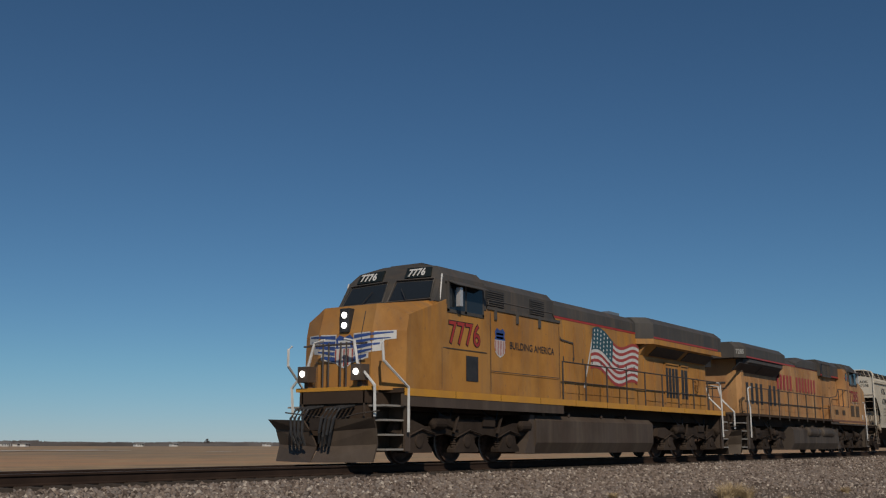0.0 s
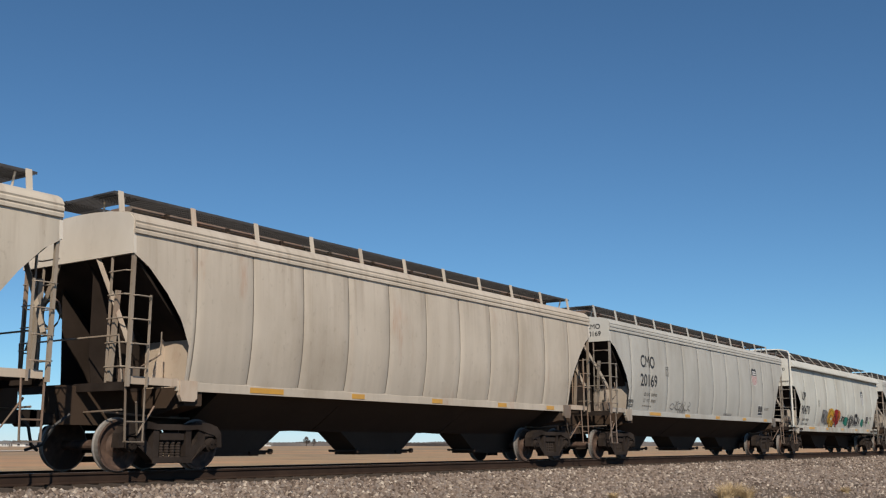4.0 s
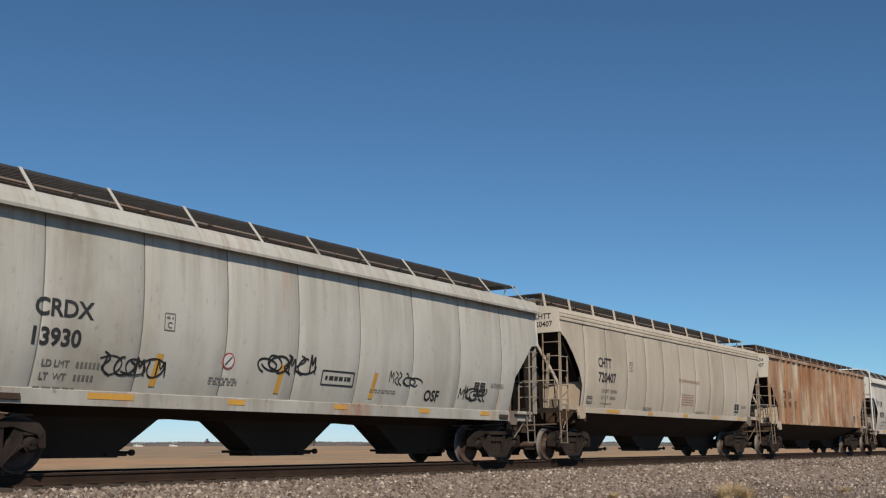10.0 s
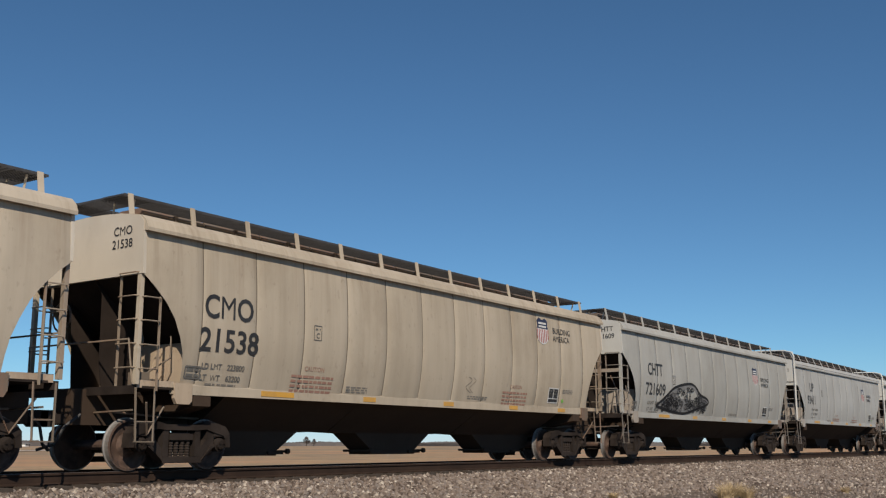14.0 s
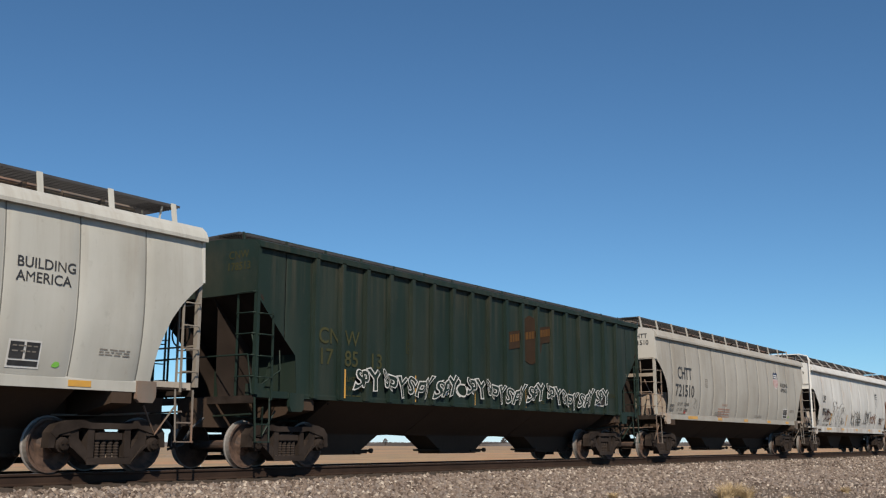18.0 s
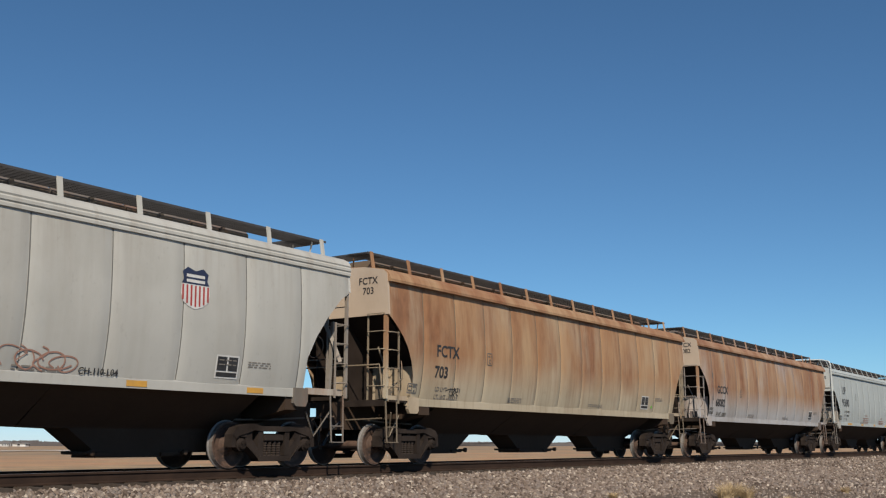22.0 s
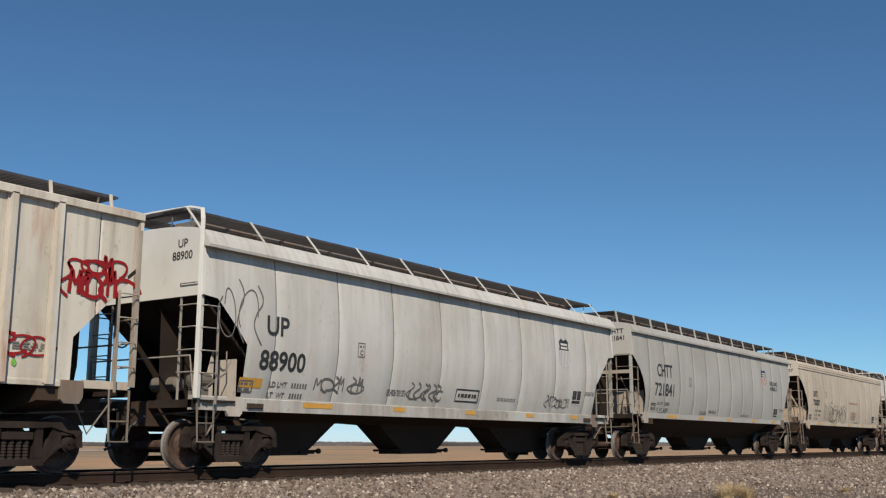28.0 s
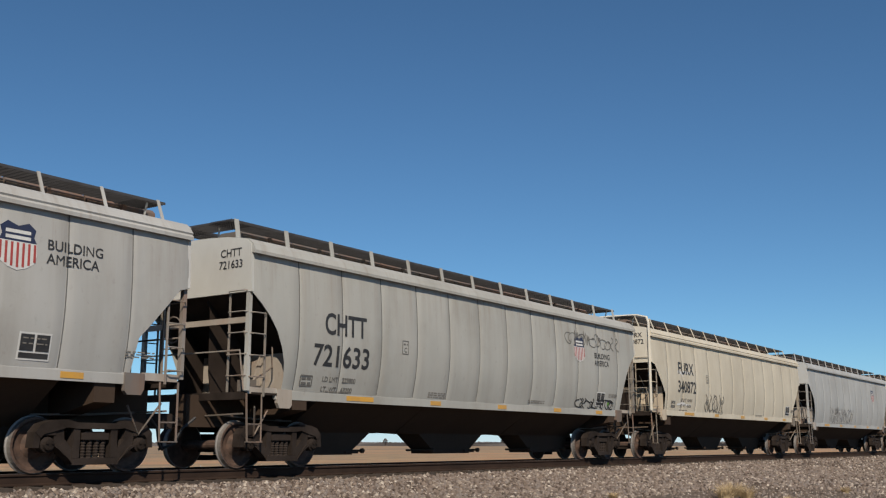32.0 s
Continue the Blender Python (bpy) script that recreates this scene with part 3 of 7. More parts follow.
        ds.loft([[(X(1.55) - 0.2, y, z0), (X(1.55) + 0.2, y, z0), (X(1.55) + 0.2, y, sill - 0.05), (X(1.55) - 0.2, y, sill - 0.05)] for y, z0 in ((-1.44, 1.12), (-0.3, 0.88), (0.3, 0.88), (1.44, 1.12))])
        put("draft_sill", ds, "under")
        rod = Shape()
        rod.tube([(X(0.3), -0.62, 1.0), (X(1.2), -0.6, 0.95), (X(2.6), -0.5, 0.92)], 0.02, 5)
        rod.tube([(X(0.15), -1.3, 1.02), (X(0.2), 0.4, 0.98)], 0.018, 5)
        rod.tube([(X(0.35), -1.40, 1.15), (X(0.6), -1.15, 0.62), (X(0.9), -1.2, 1.1)], 0.02, 5)
        put("brake_rigging", rod, "dirty")
    # brake equipment on the front platform
    cyl = Shape().lathe_x(-1.12, sill + 0.34, [(a + 0.16, 0.03), (a + 0.20, 0.13), (a + 0.62, 0.13), (a + 0.66, 0.05), (a + 0.85, 0.03)], 14)
    if kind == "overhung":
        put("brake_cylinder", cyl, "dirty")
    res = Shape().lathe_y(a + 0.50, sill + 0.30, [(-0.50, 0.05), (-0.46, 0.14), (0.2, 0.14), (0.24, 0.05)], 16)
    if kind == "overhung":
        put("air_reservoir", res, "dirty")
    valve = Shape().box(a + 0.22, a + 0.44, -1.34, -1.05, sill, sill + 0.22).tube([(a + 0.3, -1.2, sill + 0.2), (a + 0.45, -1.1, sill + 0.8), (a + 0.5, -0.9, sill + 1.2)], 0.02, 5)
    valve.tube([(a + 0.25, -1.25, sill + 0.1), (a + 0.9, -1.3, sill + 0.5), (a + 0.98, -1.2, sill + 0.9)], 0.016, 5)
    put("control_valve", valve, "dirty")
    wheel = Shape()
    wheel.tube([(a - 0.04, 0.55 + 0.26 * math.cos(k * math.tau / 16), sill + 1.25 + 0.26 * math.sin(k * math.tau / 16)) for k in range(17)], 0.018, 5)
    put("hand_brake_wheel", wheel, "dirty")
    # side sills
    for d in (-1, 1):
        so = 0.03 if kind == "overhung" else 0.012
        prof = [(d * (ys - 0.06), sill - tp["drop"]), (d * (ys + so), sill - tp["drop"]), (d * (ys + so + 0.003), sill + 0.03), (d * (ys + 0.008), sill + 0.06), (d * (ys - 0.06), sill + 0.06)]
        x0 = 0.0 if kind == "overhung" else tp["cut"][-1][0] - 0.15
        put("side_sill", Shape().extrude_x(prof, a + x0, b - x0), "sill" if kind == "overhung" else "paint")
    # hoppers
    mid, pitch = CAR_L / 2 - 0.10, 4.80
    g = tp["gap"]
    for k in (-1, 0, 1):
        c = mid + k * pitch
        x0, x1 = c - pitch / 2, c + pitch / 2
        if k == -1:
            x0 = 3.0
        if k == 1:
            x1 = CAR_L - 3.0
        yb = ys - 0.02
        h = Shape()
        w = 0.64 if kind == "overhung" else 0.72
        tops = 0.80 if kind == "overhung" else 0.98
        g0 = x0 + (tops if k > -1 else 0.12)
        g1 = x1 - (tops if k < 1 else 0.12)
        e0, e1 = (c - w - 0.18, c + w + 0.18)
        if k == -1:
            e0 = x0 + 0.3
        if k == 1:
            e1 = x1 - 0.3
        rings = [[(x0, -yb, sill), (x1, -yb, sill), (x1, yb, sill), (x0, yb, sill)],
                 [(x0 + 0.02, -0.36, g + 0.03), (x1 - 0.02, -0.36, g + 0.03), (x1 - 0.02, 0.36, g + 0.03), (x0 + 0.02, 0.36, g + 0.03)],
                 [(g0, -0.34, g), (g1, -0.34, g), (g1, 0.34, g), (g0, 0.34, g)],
                 [(e0, -0.33, 0.36), (e1, -0.33, 0.36), (e1, 0.33, 0.36), (e0, 0.33, 0.36)],
                 [(c - w, -0.32, 0.27), (c + w, -0.32, 0.27), (c + w, 0.32, 0.27), (c - w, 0.32, 0.27)]]
        h.loft(rings)
        # dark steel under pale sides: the shade below the body is in the colour
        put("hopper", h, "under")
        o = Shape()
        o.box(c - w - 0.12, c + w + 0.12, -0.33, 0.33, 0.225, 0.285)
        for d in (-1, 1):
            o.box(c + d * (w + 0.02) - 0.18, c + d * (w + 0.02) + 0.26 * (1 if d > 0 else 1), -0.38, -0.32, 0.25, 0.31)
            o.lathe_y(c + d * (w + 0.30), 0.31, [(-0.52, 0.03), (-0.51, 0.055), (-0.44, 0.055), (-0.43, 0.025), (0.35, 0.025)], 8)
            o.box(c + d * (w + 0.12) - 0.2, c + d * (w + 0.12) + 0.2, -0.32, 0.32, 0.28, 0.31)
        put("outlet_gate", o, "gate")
    for k, x in enumerate((x0 + 0.6 for x0 in (CAR_L * 0.19, CAR_L * 0.34, CAR_L * 0.5, CAR_L * 0.66, CAR_L * 0.80))):
        if kind == "ribbed":
            put("reflector", Shape().box(ee[3 + 3 * k] + 0.06, ee[3 + 3 * k] + 0.17, -1.512, -1.505, sill + 0.02, sill + 0.62), "reflector")
        else:
            w = 0.42 if k else 0.9
            yy = -(ys + so + 0.006)
            put("reflector", Shape().box(x - w / 2, x + w / 2, yy - 0.004, yy + 0.002, sill - 0.09, sill + 0.01), "reflector")
    return out


BUILT = {}


def car_type(kind, length):
    """The type's numbers and meshes for a car of that coupled length."""
    if (kind, length) not in BUILT:
        tp = dict(TYPES[kind], L=length, rear=0.70)
        BUILT[kind, length] = (tp, hopper_type(tp, kind))
    return BUILT[kind, length]


# ---- lettering and marks on a car's side ----
def curve_mesh(words, bold):
    cu = bpy.data.curves.new("lettering", "FONT")
    cu.body, cu.size, cu.offset, cu.resolution_u = words, 1.0, bold, 3
    ob = bpy.data.objects.new("lettering", cu)
    m = bpy.data.meshes.new_from_object(ob)
    out = [(v.co.x, v.co.y) for v in m.vertices], [tuple(q.vertices) for q in m.polygons]
    bpy.data.objects.remove(ob)
    bpy.data.meshes.remove(m)
    bpy.data.curves.remove(cu)
    return out


GLYPHS = {}


def glyph(ch, bold):
    """Points, faces and advance of one letter at size 1."""
    if ch in "MWN":
        bold = 0.0
    key = ch, round(bold / 0.006) * 0.006
    if key not in GLYPHS:
        v, f = curve_mesh(ch, key[1]) if ch != " " else ([], [])
        GLYPHS[key] = v, f, max(q[0] for q in curve_mesh(ch + "l", 0.0)[0]) - max(q[0] for q in curve_mesh("l", 0.0)[0])
    return GLYPHS[key]


def text_shape(words, size, bold=0.0, slant=0.0, wide=1.0):
    s, x = Shape(), 0.0
    for ch in words:
        v, f, step = glyph(ch, bold / size)
        s.add([((x + px + slant * py) * size * wide, 0, py * size) for px, py in v], f)
        x += step
    return s


def on_side(s, surface, x0, z0, lift=0.012):
    """Lays a flat shape of (x, z) onto the side's curve."""
    s.v = [(x + x0, -(surface(z + z0) + lift + y), z + z0) for x, y, z in s.v]
    return s


def poly(pts):
    return Shape().add([(x, 0, z) for x, z in pts], [tuple(range(len(pts)))])


def ribbon(pts, w):
    """A painted stroke along points."""
    s = Shape()
    n = len(pts)
    L, R = [], []
    for i, (x, z) in enumerate(pts):
        dx, dz = pts[min(i + 1, n - 1)][0] - pts[max(i - 1, 0)][0], pts[min(i + 1, n - 1)][1] - pts[max(i - 1, 0)][1]
        q = math.hypot(dx, dz) or 1
        L.append((x - dz / q * w / 2, 0, z + dx / q * w / 2))
        R.append((x + dz / q * w / 2, 0, z - dx / q * w / 2))
    return s.add(L + R, [(i, i + 1, n + i + 1, n + i) for i in range(n - 1)])


def curve_pts(ctrl, steps=6):
    """Smooth line through control points."""
    out = []
    for i in range(len(ctrl) - 1):
        p0, p1, p2, p3 = ctrl[max(i - 1, 0)], ctrl[i], ctrl[i + 1], ctrl[min(i + 2, len(ctrl) - 1)]
        for k in range(steps):
            u = k / steps
            out.append(tuple(0.5 * (2 * b + (c - a) * u + (2 * a - 5 * b + 4 * c - d) * u * u + (3 * b - a - 3 * c + d) * u ** 3) for a, b, c, d in zip(p0, p1, p2, p3)))
    return out + [ctrl[-1]]


def scribble(width, height, seed, w=0.03, step=0.32):
    """An illegible sprayed tag: looping strokes in a row."""
    rng = random.Random(seed)
    s = Shape()
    x, g = 0.0, min(step, height * 0.9)
    while x < width:
        kind, w0, h0 = rng.random(), g * rng.uniform(0.30, 0.55), height * rng.uniform(0.32, 0.5)
        if kind < 0.45:      # a round loop, not quite closed
            a0, turn = rng.uniform(0, math.tau), rng.choice((-1, 1)) * rng.uniform(3.6, 7.2)
            pts = [(x + w0 + (w0 + 0.02 * q) * math.cos(a0 + turn * q / 9), h0 + h0 * (1 - 0.03 * q) * math.sin(a0 + turn * q / 9)) for q in range(10)]
        elif kind < 0.75:    # a leaning S
            lean = rng.uniform(-0.2, 0.4) * g
            pts = [(x + w0 * (1 + 0.8 * math.sin(q * 1.15)) + lean * q / 6, height * (1 - q / 6) * rng.uniform(0.92, 1.0)) for q in range(7)]
        else:                # a bent stem with a foot
            top = height * rng.uniform(0.75, 1.1)
            pts = [(x + 0.1 * w0, 0.15 * top), (x + 0.3 * w0, top), (x + 0.7 * w0, 0.5 * top), (x + 1.3 * w0, 0.9 * top), (x + 1.5 * w0, 0.1 * top)]
        q = ribbon(curve_pts(pts, 4), w * rng.uniform(0.55, 0.9))
        s.add([(px, 0.0003 * (len(s.v) % 7), pz) for px, _, pz in q.v], q.f)
        x += g * rng.uniform(0.45, 0.85)
    return s


def wild(s, seed):
    """Bends lettering into sprayed shapes."""
    q = seed * 1.7
    s.v = [(x + 0.07 * math.sin(z * 7 + x * 2 + q) + 0.05 * math.sin(x * 9 + q), y, z + 0.09 * math.sin(x * 3.1 + q) + 0.05 * math.sin(x * 8 + z * 4)) for x, y, z in s.v]
    return s


def blob(cx, cz, rx, rz, seed, n=22, rough=0.25):
    rng = random.Random(seed)
    r = [1 + rng.uniform(-rough, rough) for _ in range(n)]
    if rough > 0.1:
        ctrl = [(cx + rx * r[k] * math.cos(k * math.tau / 9), cz + rz * r[k] * math.sin(k * math.tau / 9)) for k in range(9)]
        return poly(curve_pts(ctrl + ctrl[:1], 5)[:-1])
    return poly([(cx + rx * r[k] * math.cos(k * math.tau / n), cz + rz * r[k] * math.sin(k * math.tau / n)) for k in range(n)])


def shield(w, h, stripes=7):
    """The railway's shield as plain shapes: dark head, striped or plain field."""
    head = [(-0.5, 0.58), (-0.42, 0.70), (-0.47, 0.86), (-0.28, 0.98), (0, 0.90), (0.28, 0.98), (0.47, 0.86), (0.42, 0.70), (0.5, 0.58)]
    field = [(-0.5, 0.58), (-0.52, 0.35), (-0.44, 0.16), (-0.25, 0.06), (0, 0.0), (0.25, 0.06), (0.44, 0.16), (0.52, 0.35), (0.5, 0.58)]
    a, b = poly([(x * w, z * h) for x, z in head]), poly([(x * w, z * h) for x, z in field])
    st = Shape()
    for k in range(stripes):
        x = -0.45 + 0.9 * k / (stripes - 1)
        zb = 0.06 + 0.14 * (abs(x) / 0.45) ** 2
        st.add([(x * w - 0.032 * w, 0, zb * h), (x * w + 0.032 * w, 0, zb * h), (x * w + 0.032 * w, 0, 0.56 * h), (x * w - 0.032 * w, 0, 0.56 * h)], [(0, 1, 2, 3)])
    bars = Shape()
    for z in (0.78, 0.66):
        bars.add([(-0.33 * w, 0, z * h - 0.035 * h), (0.33 * w, 0, z * h - 0.035 * h), (0.33 * w, 0, z * h + 0.035 * h), (-0.33 * w, 0, z * h + 0.035 * h)], [(0, 1, 2, 3)])
    return a, b, st, bars


def digit_bars(count):
    """A short row of narrow bars the size of small figures."""
    s = Shape()
    for i in range(count):
        s.add([(0.078 * i, 0, 0), (0.078 * i + 0.046, 0, 0), (0.078 * i + 0.046, 0, 0.095), (0.078 * i, 0, 0.095)], [(0, 1, 2, 3)])
    return s


def bars_shape(width, lines, height, seed=1, gap=1.9):
    """Lines of small stencilling too small to read."""
    rng = random.Random(seed)
    s = Shape()
    for k in range(lines):
        x = 0.0
        z = -k * height * gap
        while x < width:
            q = rng.uniform(0.06, 0.16)
            s.add([(x, 0, z), (min(x + q, width), 0, z), (min(x + q, width), 0, z + height), (x, 0, z + height)], [(0, 1, 2, 3)])
            x += q + rng.uniform(0.02, 0.05)
    return s


# ---- the train's cars, front to back ----
GREY = (0.36, 0.355, 0.33)
SPRAY_BLACK = plain("spray_black", (0.03, 0.03, 0.032), 0.7)
SPRAY_GREY = plain("spray_grey", (0.24, 0.24, 0.24), 0.7)
SPRAY_WHITE = plain("spray_white", (0.62, 0.62, 0.60), 0.7)
SPRAY_RED = plain("spray_red", (0.32, 0.02, 0.025), 0.7)
SPRAY_DARKRED = plain("spray_maroon", (0.085, 0.036, 0.026), 0.7)
RUST_FILL = plain("sprayed_rust_brown", (0.17, 0.082, 0.052), 0.7, 0.0, (0.12, 0.055, 0.036), 0.7, 3)
SPRAY_BLUE = plain("spray_blue", (0.06, 0.16, 0.36), 0.7)
SPRAY_ORANGE = plain("spray_orange", (0.50, 0.16, 0.035), 0.7)
SPRAY_YELLOW = plain("spray_yellow", (0.48, 0.33, 0.04), 0.7, 0, (0.50, 0.16, 0.02), 0.8, 2)
SPRAY_TEAL = plain("spray_teal", (0.03, 0.20, 0.15), 0.7)
def cream_material():
    m, t, b = nodes_of("rust_stained_cream")
    c = mixed(t, times(t, noisy(t, 3.0), 0.4), (0.60, 0.56, 0.46), (0.47, 0.40, 0.30))
    run = times(t, noisy(t, 1.0, (6.0, 0.5, 0.35), 5, 0.65, (3, 1, 2), 0.25, 0.75), band(t, 2, 2.55, 3.30))
    edge = band(t, 2, 2.95, 3.45)
    c = mixed(t, times(t, times(t, run, 1.1), 1.0), c, (0.33, 0.13, 0.05))
    c = mixed(t, edge, c, (0.24, 0.088, 0.035))
    t.links.new(c, b.inputs["Base Color"])
    b.inputs["Roughness"].default_value = 0.7
    return m


SPRAY_CREAM = cream_material()
FADED_RED = plain("faded_red_stencil", (0.38, 0.22, 0.17), 0.7)
FADED_BLACK = plain("faded_black_stencil", (0.16, 0.155, 0.145), 0.7)
SOFT_STENCIL = plain("thin_grey_stencil", (0.20, 0.185, 0.165), 0.7, 0.0, (0.28, 0.26, 0.23), 0.5, 6)
RUSTY = plain("rust_run", (0.22, 0.075, 0.03), 0.85, 0, (0.10, 0.04, 0.02), 0.8, 3)
# kind, mark, number, paint, rust, dirt, place of the body's front at the start, colour words
CARS = [
    ("hooped", "AOK", "67398", (0.515, 0.463, 0.368), 0.0, 0.22, 64.56, "light tan"),
    ("ridged", "CHTT", "720353", (0.487, 0.438, 0.364), 0.05, 0.35, 82.74, "tan"),
    ("ridged", "", "", (0.477, 0.424, 0.354), 0.05, 0.35, 100.91, "tan"),
    ("ridged", "CMO", "20169", (0.410, 0.405, 0.375), 0.0, 0.25, 119.09, "grey"),
    ("overhung", "UP", "90470", (0.500, 0.500, 0.455), 0.05, 0.3, 138.09, "pale grey"),
    ("ridged", "CMO", "20518", (0.420, 0.420, 0.390), 0.0, 0.25, 156.79, "grey"),
    ("ridged", "CHTT", "720535", (0.433, 0.388, 0.327), 0.05, 0.4, 175.73, "tan"),
    ("overhung", "CRDX", "14054", (0.460, 0.450, 0.405), 0.05, 0.45, 194.71, "dingy grey"),
    ("ridged", "CITX", "700360", (0.477, 0.424, 0.350), 0.05, 0.45, 213.29, "tan"),
    ("overhung", "CRDX", "13930", (0.445, 0.440, 0.400), 0.05, 0.5, 232.34, "dingy grey"),
    ("ridged", "CHTT", "720407", (0.467, 0.414, 0.335), 0.03, 0.3, 250.85, "tan"),
    ("ribbed", "CTRN", "100907", (0.515, 0.473, 0.386), 0.85, 0.4, 269.93, "rust-streaked white"),
    ("overhung", "UP", "90750", (0.580, 0.560, 0.510), 0.32, 0.35, 288.81, "rust-streaked pale grey"),
    ("round", "CMO", "21594", (0.462, 0.399, 0.315), 0.0, 0.35, 307.35, "tan"),
    ("round", "CMO", "21538", (0.427, 0.364, 0.280), 0.0, 0.4, 326.12, "brownish tan"),
    ("round", "CHTT", "721609", GREY, 0.0, 0.3, 344.94, "grey"),
    ("hooped", "UP", "93411", (0.380, 0.380, 0.365), 0.0, 0.3, 363.75, "grey"),
    ("overhung", "CNW", "490", (0.470, 0.470, 0.440), 0.05, 0.4, 382.10, "pale grey"),
    ("round", "CMO", "20895", (0.420, 0.420, 0.385), 0.0, 0.25, 400.50, "light grey"),
    ("ribbed", "CNW", "178513", (0.010, 0.022, 0.017), 0.0, 0.15, 418.87, "dark green"),
    ("round", "CHTT", "721510", (0.340, 0.325, 0.290), 0.0, 0.35, 437.60, "grey"),
    ("overhung", "UP", "89349", (0.530, 0.530, 0.510), 0.03, 0.35, 456.25, "whitish"),
    ("round", "NAHX", "62236", (0.370, 0.245, 0.175), 0.5, 0.5, 474.67, "rusty brown"),
    ("ridged", "CMO", "20471", (0.420, 0.420, 0.390), 0.0, 0.25, 493.37, "grey"),
    ("round", "FCTX", "703", (0.443, 0.394, 0.294), 0.95, 0.35, 512.87, "rusted tan"),
    ("round", "GCCX", "68082", (0.400, 0.410, 0.420), 0.85, 0.35, 531.54, "rust and grey"),
    ("hooped", "UP", "95690", (0.370, 0.405, 0.400), 0.0, 0.2, 550.22, "pale blue-grey"),
    ("ribbed", "UP", "90019", (0.440, 0.435, 0.405), 0.05, 0.5, 568.48, "streaked grey"),
    ("ridged", "", "", (0.467, 0.424, 0.354), 0.05, 0.4, 587.00, "tan"),
    ("round", "CHTT", "720935", (0.380, 0.370, 0.340), 0.0, 0.35, 605.30, "grey"),
    ("ribbed", "UP", "78375", (0.60, 0.565, 0.49), 0.30, 0.5, 624.13, "stained white"),
    ("overhung", "UP", "88900", (0.510, 0.510, 0.480), 0.03, 0.35, 642.46, "pale grey"),
    ("round", "CHTT", "721841", (0.370, 0.370, 0.345), 0.0, 0.3, 660.71, "grey"),
    ("ridged", "CHTT", "720357", (0.477, 0.419, 0.339), 0.0, 0.35, 679.21, "tan"),
    ("overhung", "UP", "88903", (0.480, 0.480, 0.440), 0.03, 0.4, 697.74, "pale grey"),
    ("hooped", "UP", "93495", (0.380, 0.380, 0.365), 0.0, 0.3, 715.96, "grey"),
    ("round", "CHTT", "721633", (0.360, 0.360, 0.335), 0.0, 0.3, 733.66, "grey"),
    ("hooped", "FURX", "340872", (0.536, 0.492, 0.396), 0.0, 0.25, 752.20, "cream"),
    ("round", "", "", (0.380, 0.390, 0.385), 0.0, 0.35, 770.70, "grey"),
    ("round", "", "", (0.446, 0.414, 0.354), 0.0, 0.35, 789.10, "tan"),
    ("round", "", "", (0.420, 0.420, 0.400), 0.0, 0.35, 807.60, "grey"),
]
LETTERS = {"round": (1.55, 2.70, 2.08, 0.63), "ridged": (2.2, 2.85, 2.28, 0.55), "overhung": (1.65, 2.50, 1.87, 0.55), "ribbed": (2.2, 2.50, 2.07, 0.52), "hooped": (1.75, 2.90, 2.26, 0.58)}
